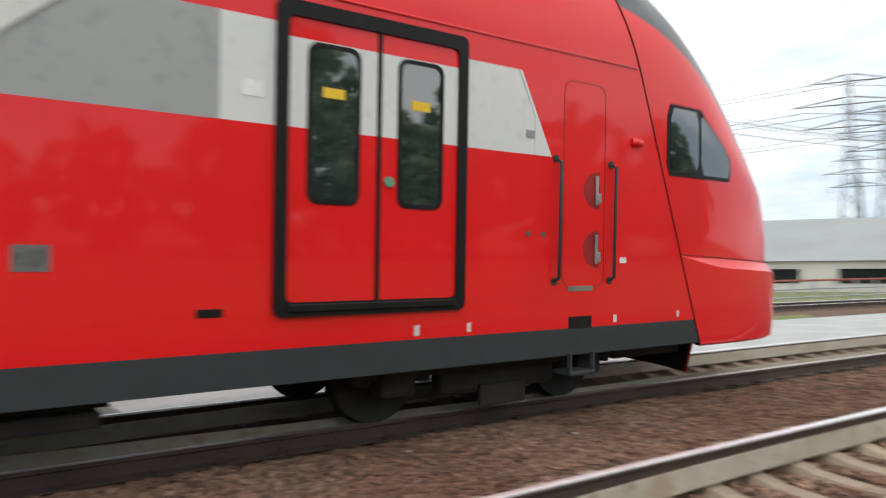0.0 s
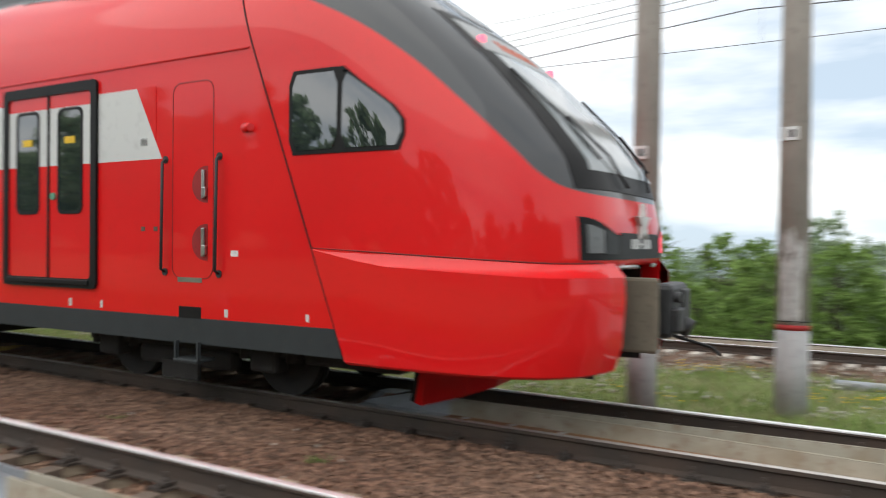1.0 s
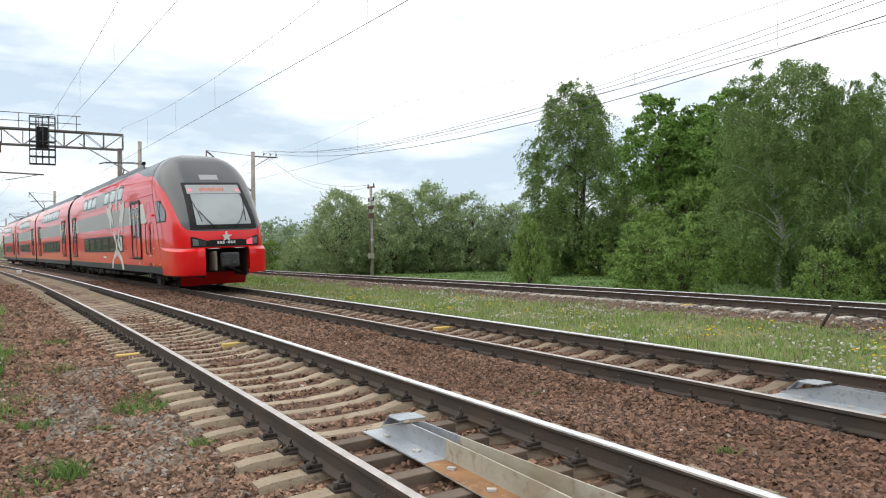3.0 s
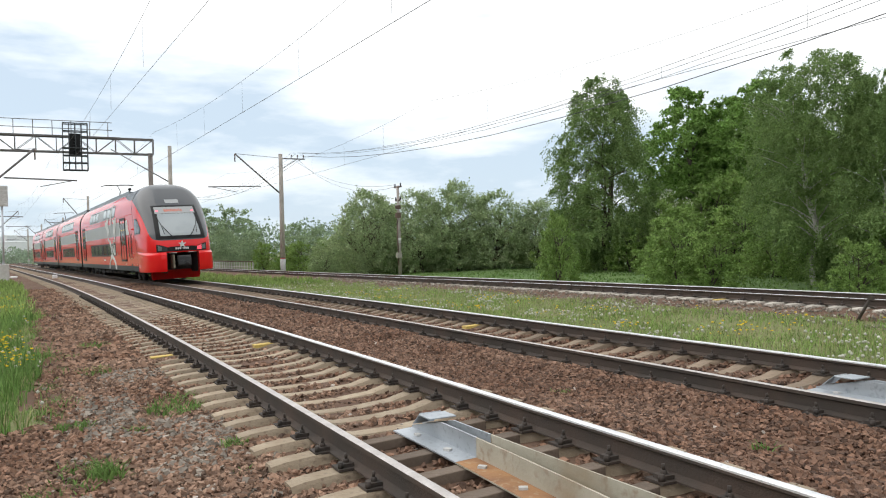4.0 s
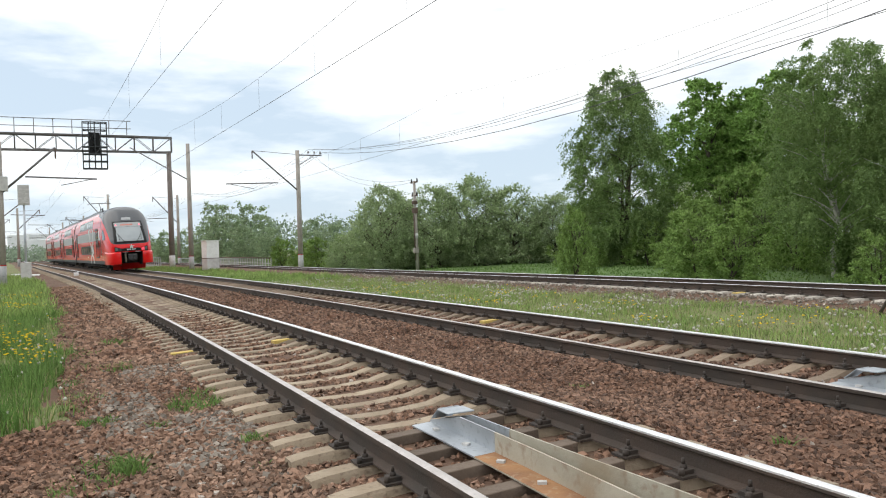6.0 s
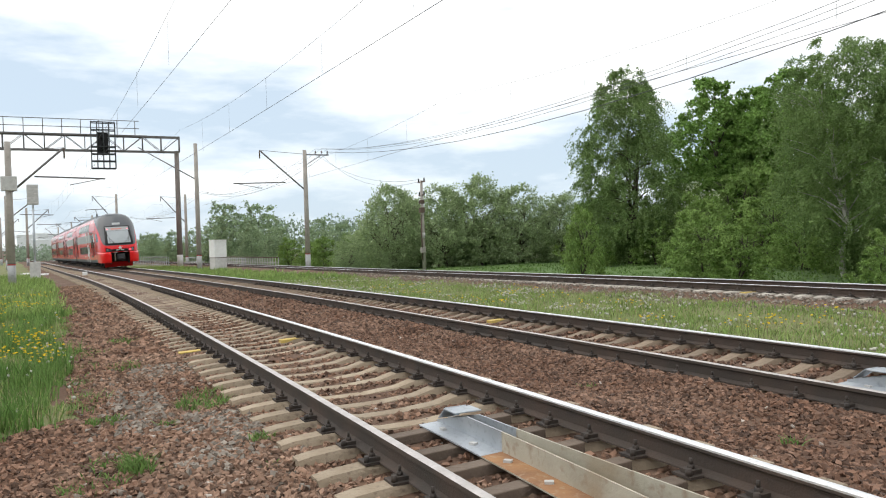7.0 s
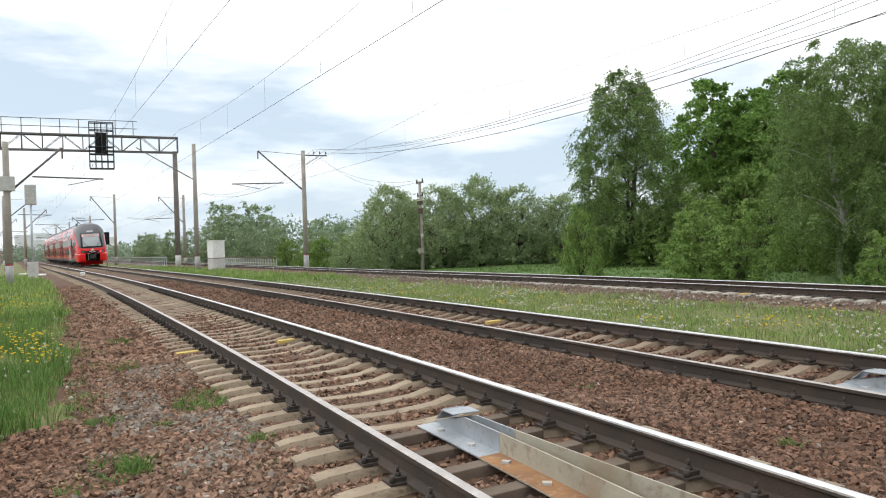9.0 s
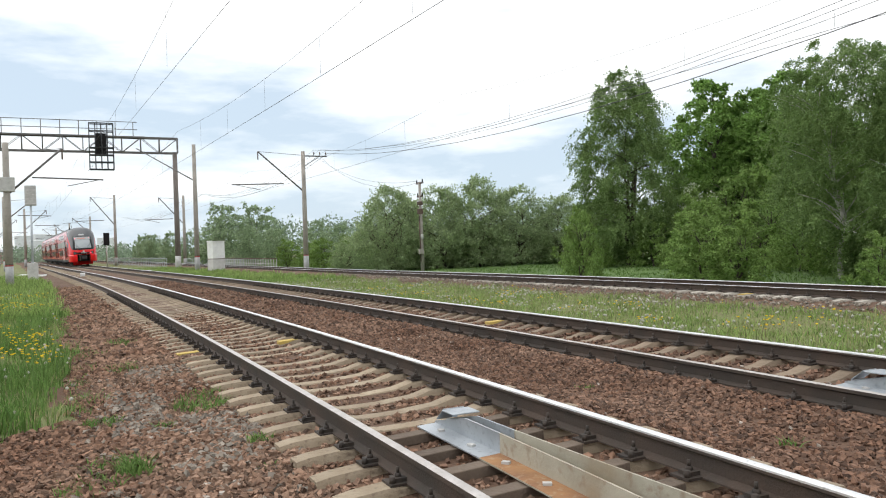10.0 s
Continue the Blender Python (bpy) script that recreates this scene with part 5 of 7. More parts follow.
build_gantry()


def wire(pts, r, name, label, sag=0.0, n=10):
    bm = bmesh.new()
    chain = []
    for a, b in zip(pts[:-1], pts[1:]):
        a, b = Vector(a), Vector(b)
        line = [a.lerp(b, i / n) - Vector((0, 0, sag * 4 * (i / n) * (1 - i / n))) for i in range(n + 1)]
        chain += line if not chain else line[1:]
    pipe(bm, chain, r, seg=5)
    return tagged(part(name, bm, WIRE), label, "wire", group="overhead wires")


for fn, stations, zc in ((y_near, (60, -15, -62, -112, -165, -240), 6.45), (y_mid, (60, -3, -46, -88.5, -135, -190, -250), 6.45), (y_far, (60, 2, -32, -67.3, -118, -180), 6.35)):
    zig = [0.28 if i % 2 else -0.28 for i in range(len(stations))]
    wire([(x, fn(x) + d, zc) for x, d in zip(stations, zig)], 0.0055 if fn is y_near else 0.008, "contact_wire", "thin dark contact wire above the track", 0.05)
    wire([(x, fn(x) + d * 0.4, zc + 1.9) for x, d in zip(stations, zig)], 0.0055, "messenger_wire", "thin dark messenger wire above the track", 0.85)
    bm = bmesh.new()
    for (xa, xb) in zip(stations[:-1], stations[1:]):
        for k in range(1, 7):
            u = k / 7
            x = xa + (xb - xa) * u
            y = fn(xa) + (fn(xb) - fn(xa)) * u
            rod(bm, (x, y, zc - 0.02), (x, y, zc + 1.9 - 0.85 * 4 * u * (1 - u)), 0.004, seg=4, caps=False)
    tagged(part("dropper_wire", bm, WIRE), "thin vertical dropper wires between the line wires", "wire", kind="stuff")
wire([(-200, y_far(-200) + 7.3, 9.95), (-118, 16.2, 9.95), (-67.25, 20.3, 9.95), (-4, 21.7, 8.65), (70, 17.0, 9.8)], 0.017, "feeder_cable", "thick dark feeder cable below the feeder wires", 1.9)
for d, z in ((1.0, 10.2), (1.55, 10.25), (2.1, 10.2)):
    wire([(-200, y_far(-200) + 5 + d, z), (-118, 13.9 + d, z), (-67.25, 18.0 + d, z), (-4, 19.3 + d, 9.0), (70, 14.5 + d, 10.0)], 0.010, "feeder_wire", "thin feeder wire on pole insulators", 1.9)


def build_service_pole():
    p = thing("service_pole", "slim old pole with crossarm, boxes and rusty conduit", "pole", pose(-47.7, 20.8, -0.9))
    bm = bmesh.new()
    rod(bm, (0, 0, 0), (-0.12, 0, 6.6), 0.13, 0.09, seg=12)
    part("shaft", bm, CONCRETE, p)
    for z, h, mt in ((1.7, 0.35, CONCRETE), (4.4, 0.35, RUSTSTEEL), (5.0, 0.25, RUSTSTEEL)):
        bm = bmesh.new()
        box(bm, 0.02, 0.3, -0.3, 0.02, z, z + h, bevel=0.02)
        part("junction_box", bm, mt, p)
    bm = bmesh.new()
    pipe(bm, [(0.05, -0.14, 1.2), (-0.02, -0.14, 4.3)], 0.04)
    part("conduit", bm, RUSTSTEEL, p)
    bm = bmesh.new()
    rod(bm, (-0.03, 0, 2.7), (-0.035, 0, 3.05), 0.125, 0.122, seg=12)
    part("white_band", bm, LIME, p)
    for z, w in ((6.5, 0.55), (5.6, 0.45)):
        bm = bmesh.new()
        box(bm, -w - 0.1, w - 0.1, -0.05, 0.05, z - 0.04, z + 0.04)
        part("crossarm", bm, RUSTSTEEL, p)
        for s in (-1, 1):
            bm = bmesh.new()
            rod(bm, (s * w * 0.85 - 0.1, 0, z), (s * w * 0.85 - 0.1, 0, z + 0.25), 0.06, 0.04, seg=8)
            part("pin_insulator", bm, BLACK, p)


build_service_pole()
wire([(-47.8, 20.6, 5.75), (-67.2, 19.2, 9.6)], 0.010, "service_wire", "slack wire from the service pole", 0.9)
wire([(-47.8, 20.9, 5.7), (-67.2, 19.6, 9.6)], 0.010, "service_wire", "slack wire from the service pole", 1.3)


def build_cabinet():
    c = thing("equipment_cabinet", "pale grey steel equipment cabinet with dirty lower half on the verge", "cabinet", pose(-70.8, 10.75, zg(-70.8, 10.75), 0, 0, -65))
    for name, z0, z1, mt, g in (("lower_body", 0.0, 1.05, CABDIRT, 0.0), ("upper_body", 1.053, 2.55, CAB, 0.0), ("lid", 2.553, 2.62, CAB, 0.06), ("stripe", 1.0, 1.06, RUSTSTEEL, 0.012)):
        bm = bmesh.new()
        box(bm, -0.62 - g, 0.62 + g, -0.42 - g, 0.42 + g, z0, z1, bevel=0.01)
        part(name, bm, mt, c)
    for s in (-1, 1):
        bm = bmesh.new()
        box(bm, s * 0.305 - 0.29, s * 0.305 + 0.29, -0.442, -0.422, 1.1, 2.5)
        part("cabinet_door", bm, CAB, c)


build_cabinet()


def railing(a, b, h, n, mt, label, rails=(1.0, 0.55, 0.15), top=None):
    r = thing("railing", label, "railing")
    a, b = Vector((*a, zg(*a) - 0.1)), Vector((*b, zg(*b) - 0.1))
    for i in range(n + 1):
        p = a.lerp(b, i / n)
        bm = bmesh.new()
        box(bm, p.x - 0.035, p.x + 0.035, p.y - 0.035, p.y + 0.035, p.z, p.z + h + 0.1)
        part("post", bm, mt, r)
    for k, f in enumerate(rails):
        bm = bmesh.new()
        up = Vector((0, 0, 0.1 + h * f))
        rod(bm, a + up, b + up, 0.045 if k == 0 else 0.03, seg=8)
        part("rail_bar", bm, top if top and k == 0 else mt, r)


railing((-88.2, 14.4), (-70.2, 16.0), 1.1, 22, LIME, "pale steel bridge railing with rusty top bar", top=RUSTSTEEL)
railing((-93, 8.6), (-150, 4.0), 1.1, 40, GALV, "grey steel parapet railing along the far tracks")
railing((-120, 14), (-89, 16.5), 1.2, 24, GALV, "grey steel railing behind the poles")
BRICKRED = surf("red_rail_paint", (0.33, 0.075, 0.045), (0.26, 0.06, 0.04), rough=0.7)
railing((-0.3, 19.4), (44.7, 15.6), 1.25, 30, GALV, "grey bridge railing with brick-red top bar", rails=(1.0, 0.72, 0.45), top=BRICKRED)

# bridge edge beside the far track
bm = bmesh.new()
pts = [(x, y_far(x) - 2.75, -0.28) for x in (-1.2, 4, 10, 18, 28, 40)]
pipe(bm, pts, 0.085, seg=14)
cable_pipe = tagged(part("cable_pipe", bm, GALV), "pale grey cable pipe along the bridge edge", "pipe")
bm = bmesh.new()
for a, b in ((1.6, 8), (8.02, 16), (16.02, 28), (28.02, 44)):
    ya, yb = y_far(a) - 2.55, y_far(b) - 2.55
    v = [bm.verts.new(p) for p in ((a, ya - 0.22, -1.3), (b, yb - 0.22, -1.3), (b, yb + 0.22, -1.3), (a, ya + 0.22, -1.3), (a, ya - 0.22, -0.42), (b, yb - 0.22, -0.42), (b, yb + 0.22, -0.42), (a, ya + 0.22, -0.42))]
    for f in ((0, 1, 5, 4), (1, 2, 6, 5), (2, 3, 7, 6), (3, 0, 4, 7), (4, 5, 6, 7)):
        bm.faces.new([v[i] for i in f])
bmesh.ops.recalc_face_normals(bm, faces=bm.faces)
tagged(part("bridge_parapet", bm, LIME), "pale concrete bridge parapet with stains", "parapet", kind="structure")
bm = bmesh.new()
rows = []
for i in range(24):
    x = 2.2 + 1.8 * i
    rows.append([bm.verts.new((x, y_mid(x) + o, z)) for o, z in ((1.75, -0.6), (1.75, -0.20), (2.2, -0.16), (6.8, -0.22), (6.8, -0.6))])
for a, b in zip(rows[:-1], rows[1:]):
    for k in range(4):
        bm.faces.new((a[k], b[k], b[k + 1], a[k + 1]))
bm.faces.new(rows[0])
bmesh.ops.recalc_face_normals(bm, faces=bm.faces)
tagged(part("bridge_deck", bm, surf("pale_concrete", (0.46, 0.46, 0.45), (0.36, 0.36, 0.35), scale=1.0, rough=0.85, fine=8, bump=0.2)), "pale concrete bridge deck between the tracks", "bridge deck", kind="structure")

# ---- small fixtures in the foreground and middle distance ----


def stake(x, y, h, lean, mt, name, label, r=0.035):
    bm = bmesh.new()
    z = zg(x, y)
    rod(bm, (x, y, z - 0.1), (x + lean, y, z + h), r, r * 0.9, seg=8)
    box(bm, x + lean - r * 1.6, x + lean + r * 1.6, y - r, y + r, z + h - 0.05, z + h + 0.03)
    return tagged(part(name, bm, mt), label, name.replace("_", " "))


stake(-10.4, 14.75, 0.55, 0.4, BOLT, "iron_stake", "dark leaning iron stake in the grass")
mk = thing("marker_post", "small white marker plate on a short post in the grass", "marker", pose(-13.3, -2.05, zg(-13.3, -2.05)))
bm = bmesh.new()
box(bm, -0.03, 0.03, -0.03, 0.03, -0.1, 0.25)
part("post", bm, CONCRETE, mk)
bm = bmesh.new()
box(bm, -0.05, 0.03, -0.10, 0.10, 0.25, 0.55, bevel=0.01)
part("plate", bm, WHITE, mk)
for x, y, w, d in ((-76.5, -3.6, 1.5, 1.1), (-83.0, -5.2, 1.4, 0.8), (-66.0, -0.1, 0.7, 0.35), (-66.2, 4.75, 0.5, 0.3)):
    bm = bmesh.new()
    z = zg(x, y) + (0.18 if w < 1 else 0.05)
    box(bm, x - w, x + w, y - d / 2, y + d / 2, z - 0.2, z + 0.06, bevel=0.03)
    tagged(part("concrete_slab", bm, WHITE), "small white concrete slab beside the rails", "slab")
sg = thing("dwarf_signal", "black two-lamp signal on a white post beside the track", "signal", pose(-126, 3.2, zg(-126, 3.2)))
bm = bmesh.new()
rod(bm, (0, 0, 0), (0, 0, 3.3), 0.09, seg=10)
part("post", bm, LIME, sg)
bm = bmesh.new()
box(bm, -0.12, 0.12, -0.42, 0.42, 3.2, 5.1, bevel=0.08)
part("signal_head", bm, BLACK, sg)
lm = thing("lamp_mast", "slim grey mast with a pale ribbed signal panel", "mast", pose(-64, -3.4, zg(-64, -3.4)))
bm = bmesh.new()
rod(bm, (0, 0, 0), (0, 0, 5.6), 0.09, 0.07, seg=10)
part("post", bm, GALV, lm)
bm = bmesh.new()
box(bm, -0.12, 0.12, -0.38, 0.38, 5.5, 7.0, bevel=0.05)
part("panel", bm, LIME, lm)
for k in range(4):
    bm = bmesh.new()
    box(bm, 0.121, 0.14, -0.36, 0.36, 5.62 + 0.33 * k, 5.72 + 0.33 * k)
    part("rib", bm, CABDIRT, lm)
bm = bmesh.new()
box(bm, -0.3, 0.3, -0.35, 0.35, 0, 1.3, bevel=0.03)
part("relay_box", bm, CABDIRT, lm)

# yellow marks on the sleepers
for fn, x, o0, o1, zc in ((y_near, -13.19, -1.33, -0.98, 0.0), (y_near, -13.33, 0.33, 0.66, 0.07), (y_mid, -13.63, 0.30, 0.66, CANT), (y_mid, -13.3, -1.33, -1.0, 0.0), (y_far, -14.6, -1.33, -0.95, 0.06)):
    par = {y_near: track_near, y_mid: track_mid, y_far: track_far}[fn]
    cand = [ob for ob in par.children if ob.name.startswith("sleeper") and abs(ob.matrix_basis.translation.x - x) < 0.28]
    if cand:
        bm = bmesh.new()
        box(bm, -0.088, 0.088, o0, o1, -0.045, 0.024 if abs(o0) > 0.9 else 0.014, bevel=0.006)
        part("yellow_mark", bm, YSLEEPER, cand[0], "yellow painted mark")


# ---- trees and bushes ----


def leaf_cloud(centres, sizes, per, leaf, droop, rng):
    """Leaf blades scattered in clumps: vertices and faces of small pointed blades."""
    c = np.repeat(np.array(centres), per, axis=0)
    s = np.repeat(np.array(sizes), per)[:, None]
    d = rng.normal(size=c.shape)
    d /= np.linalg.norm(d, axis=1)[:, None] + 1e-9
    r = rng.random((len(c), 1)) ** 0.45
    pos = c + d * r * s * (np.array([0.8, 0.8, 1.35]) if droop > 1 else np.array([1, 1, 0.8]))
    pos[:, 2] -= droop * rng.random(len(c)) * s[:, 0]
    u = rng.normal(size=c.shape)
    u[:, 2] -= droop * 1.2
    u /= np.linalg.norm(u, axis=1)[:, None] + 1e-9
    w = np.cross(u, rng.normal(size=c.shape))
    w /= np.linalg.norm(w, axis=1)[:, None] + 1e-9
    k = leaf * (0.6 + 0.8 * rng.random((len(c), 1)))
    verts = np.stack([pos, pos + u * k * 0.85 + w * k * 0.36, pos + u * k * 0.75 - w * k * 0.42], axis=1).reshape(-1, 3)
    faces = np.arange(len(verts)).reshape(-1, 3)
    return verts, faces


def sprays(centres, sizes, strands, leaves, leaf, rng, out, up, bend, length, flat, slim=0.4):
    """Leaf blades along bent twigs that leave each clump outwards (out), upwards (up) and sag (bend); flat lays the blades level."""
    def unit(a):
        return a / (np.linalg.norm(a, axis=1)[:, None] + 1e-9)
    c = np.repeat(np.array(centres), strands, axis=0)
    s = np.repeat(np.array(sizes), strands)[:, None]
    radial = unit(c * np.array([1, 1, 0]) + rng.normal(size=c.shape) * 0.02)
    way = unit(out * radial + np.array([0, 0, up]) + 0.5 * rng.normal(size=c.shape))
    start = c + rng.normal(size=c.shape) * s * np.array([0.40, 0.40, 0.20])
    run = s * length * (0.6 + 0.8 * rng.random((len(c), 1)))
    start, way, run, s = (np.repeat(a, leaves, axis=0) for a in (start, way, run, s))
    t = np.tile(np.arange(leaves), len(c))[:, None] / leaves + rng.random((len(start), 1)) / leaves
    pos = start + way * run * t + rng.normal(size=start.shape) * s * 0.07
    pos[:, 2] -= (bend * run * t * t)[:, 0]
    u = unit(way * 0.6 + 0.75 * rng.normal(size=pos.shape) - np.array([0, 0, 1]) * bend * 0.5)
    w = unit(np.cross(u, (1 - flat) * rng.normal(size=pos.shape) + np.array([0, 0, flat])))
    k = leaf * (0.6 + 0.8 * rng.random((len(pos), 1)))
    verts = np.stack([pos, pos + u * k * 0.95 + w * k * slim, pos + u * k * 0.8 - w * k * slim], axis=1).reshape(-1, 3)
    return verts, np.arange(len(verts)).reshape(-1, 3)


# how each kind of crown grows: outwards, upwards, sag, twig length, level blades, blade width
HABIT = {"birch": (0.4, -0.05, 1.0, 1.35, 0.55, 0.38), "tallbirch": (0.4, -0.05, 1.0, 1.35, 0.55, 0.38), "maple": (0.8, 0.25, 0.45, 1.0, 0.5, 0.46),
         "bush": (0.6, 0.35, 0.35, 0.95, 0.5, 0.42), "willow": (0.40, 0.9, 0.12, 1.35, 0.25, 0.32)}


def mesh_np(verts, faces):
    me = bpy.data.meshes.new("mesh")
    me.vertices.add(len(verts))
    me.vertices.foreach_set("co", np.asarray(verts, dtype=np.float32).ravel())
    n = len(faces)
    k = faces.shape[1]
    me.loops.add(n * k)
    me.loops.foreach_set("vertex_index", faces.astype(np.int32).ravel())
    me.polygons.add(n)
    me.polygons.foreach_set("loop_start", np.arange(0, n * k, k, dtype=np.int32))
    me.update(calc_edges=True)
    return me


def envelope(kind, u):
    """Crown radius, as a share of the widest, at a share u of the tree's height."""
    if kind == "tallbirch":
        return 0.0 if u < 0.17 else (min(1.0, (u - 0.17) / 0.14) ** 0.7 * (1 - 0.25 * u) * min(1.0, (1 - u) / 0.16) ** 0.5)
    if kind == "birch":
        return 0.0 if u < 0.06 else (min(1.0, (u - 0.06) / 0.14) ** 0.7 * (1 - 0.42 * u ** 1.6) * min(1.0, (1 - u) / 0.10) ** 0.45)
    if kind == "maple":
        return 0.0 if u < 0.05 else min(1.0, (u - 0.02) / 0.25) ** 0.6 * min(1.0, (1 - u) / 0.35) ** 0.6
    return min(1.0, (u + 0.12) / 0.3) ** 0.5 * max(0.0, 1 - u) ** 0.38


def build_tree(kind, h, w, leaf_mat, seed, label, clumps=170, per=60, leaf=0.2, name="tree", bark=BARK, blossom=0.0, stems=1):
    rng = np.random.default_rng(seed)
    t = thing(name, label, name)
    bm = bmesh.new()
    tops = []
    for k in range(stems):
        ox, oy = (0, 0) if stems == 1 else (rng.uniform(-0.25, 0.25) * w, rng.uniform(-0.25, 0.25) * w)
        hh = h * ((0.78 if kind in ("bush", "willow", "tallbirch") else 0.93) if k == 0 else rng.uniform(0.6, 0.85))
        r0 = 0.05 if kind == "bush" else 0.013 * hh + 0.02 if kind == "tallbirch" else 0.018 * hh + 0.03
        p, segs = Vector((ox * 0.3, oy * 0.3, -0.2)), 7
        pts = [p]
        for i in range(1, segs + 1):
            f = i / segs
            pts.append(Vector((ox * f + rng.normal() * 0.06 * w * 0.3, oy * f + rng.normal() * 0.06 * w * 0.3, hh * f)))
        for i in range(segs):
            rod(bm, pts[i], pts[i + 1], r0 * (1 - i / segs) + 0.015, r0 * (1 - (i + 1) / segs) + 0.015, seg=8, caps=False)
        for i in range(16 if kind != "bush" else 6):
            f = rng.uniform(0.22, 0.92)
            a = rng.uniform(0, math.tau)
            base = pts[int(f * segs)].lerp(pts[min(segs, int(f * segs) + 1)], f * segs % 1)
            ln = w * 0.5 * envelope(kind, f) * rng.uniform(0.6, 0.95)
            tip = base + Vector((math.cos(a) * ln, math.sin(a) * ln, ln * (0.55 if kind != "birch" else 0.35)))
            mid = base.lerp(tip, 0.5) + Vector((0, 0, 0.08 * ln))
            rod(bm, base, mid, r0 * 0.35 * (1.1 - f) + 0.012, r0 * 0.2 * (1.1 - f) + 0.01, seg=5, caps=False)
            rod(bm, mid, tip, r0 * 0.2 * (1.1 - f) + 0.01, 0.006, seg=5, caps=False)
    part("trunk", bm, bark, t)
    # lopsided lobes make the outline uneven
    lobes = [(rng.uniform(0, math.tau), rng.uniform(0.1, 0.95), rng.uniform(0.12, 0.38)) for _ in range(16)]
    centres, sizes = [], []
    while len(centres) < clumps:
        u = rng.uniform(0.03, 1.0) if kind not in ("bush", "willow") else 0.01 + 0.99 * rng.random() ** 1.3
        a = rng.uniform(0, math.tau)
        e = envelope(kind, u)
        k = 1.0 + sum(g * math.exp(-((((a - b + math.pi) % math.tau) - math.pi) / 0.55) ** 2 - ((u - v) / 0.12) ** 2) for b, v, g in lobes) - 0.28 * rng.random()
        if rng.random() > 0.25 + 0.75 * e:
            continue
        r = w * 0.5 * e * k * (1 - 0.75 * rng.random() ** 2.2)
        centres.append((math.cos(a) * r, math.sin(a) * r, min(h * 0.985, h * u * (0.98 + 0.05 * rng.normal()))))
        sizes.append(rng.uniform(0.5, 1.15) * (0.036 * h + 0.034 * w) * (0.75 if u > 0.85 else 1.0) * (1.55 if kind == "willow" else 1.25 if kind == "bush" else 1.0))
    v, f = sprays(centres, sizes, max(4, round(per ** 0.5 * 0.7)), round(per / max(4, round(per ** 0.5 * 0.7))), leaf, rng, *HABIT[kind])
    crown = part("crown", mesh_np(v, f), leaf_mat, t)
    if blossom:
        pick = [i for i in range(len(centres)) if rng.random() < blossom]
        v, f = leaf_cloud([Vector(centres[i]) * 1.04 for i in pick], [sizes[i] * 1.05 for i in pick], max(6, per // 4), leaf * 0.9, 0.0, rng)
        part("blossom", mesh_np(v, f), BLOSSOM, t, "clusters of white blossom")
    return t


def place(t, x, y, rz=0.0, s=1.0, group=""):
    t.matrix_basis = pose(x, y, zg(x, y), 0, 0, rz)
    t.scale = (s, s, s)
    return t


def again(t, x, y, rz, s=1.0, sz=1.0):
    c = copy_thing(t, pose(x, y, zg(x, y), 0, 0, rz))
    c.scale = (t.scale[0] * s, t.scale[1] * s, t.scale[2] * s * sz)
    return c


birch = place(build_tree("birch", 12.3, 6.0, LEAF_BIRCH, 1, "tall weeping birch in full leaf", 330, 380, 0.108, bark=BARK, stems=2), -38.9, 31.1)
birch_b = place(build_tree("tallbirch", 9.3, 5.6, LEAF_BIRCH, 2, "weeping birch with white trunk near the far track", 300, 340, 0.078, bark=BIRCHBARK, stems=2), -20.0, 26.5)
again(birch_b, -17.9, 27.7, 140, 0.74, 1.20)
maple = place(build_tree("maple", 12.9, 7.0, LEAF_DARK, 3, "dense green broadleaf tree in the wood", 380, 100, 0.20), -40.9, 40.6, 0, 0.98)
again(maple, -40.6, 43.6, 160, 1.0, 0.95)
again(maple, -43.6, 46.0, 320, 0.95, 0.95)
again(maple, -37.0, 43.4, 100, 1.05, 0.94)
again(maple, -38.0, 39.2, 250, 0.62, 0.9)
again(maple, -32.5, 41.0, 200, 0.85, 0.95)
again(maple, -28.0, 42.5, 310, 0.85, 0.93)
again(maple, -24.0, 44.0, 20, 0.8, 0.9)
again(maple, -20.6, 44.5, 290, 0.6, 1.05)
birch_c = place(build_tree("birch", 10.2, 6.4, LEAF_BIRCH, 4, "rounded birch behind the flowering bush", 260, 160, 0.14, stems=3), -15.0, 35.1, 0, 0.80)
birch_c.scale.z = 0.80
again(birch_c, -12.4, 37.7, 75, 0.5, 1.6)
willow = place(build_tree("willow", 5.9, 6.2, LEAF_WILLOW, 5, "grey-green willow thicket beside the line", 250, 120, 0.14, name="bush", stems=4), -53.6, 20.8)
for x, y, r, s, z in ((-52.2, 24.3, 60, 0.98, 1.0), (-51.5, 27.0, 130, 1.05, 1.02), (-49.8, 29.4, 200, 0.98, 0.96), (-48.0, 32.4, 260, 0.9, 0.9), (-60, 19.6, 30, 0.52, 0.9), (-58, 24, 150, 0.95, 0.95), (-65, 21.5, 220, 0.4, 0.9), (-47, 36, 310, 0.9, 0.85)):
    again(willow, x, y, r, s, z)
shrub = place(build_tree("bush", 3.9, 4.4, LEAF_LIGHT, 6, "bright green leafy shrub at the edge of the wood", 140, 72, 0.135, name="bush", stems=4), -31.4, 30.0)
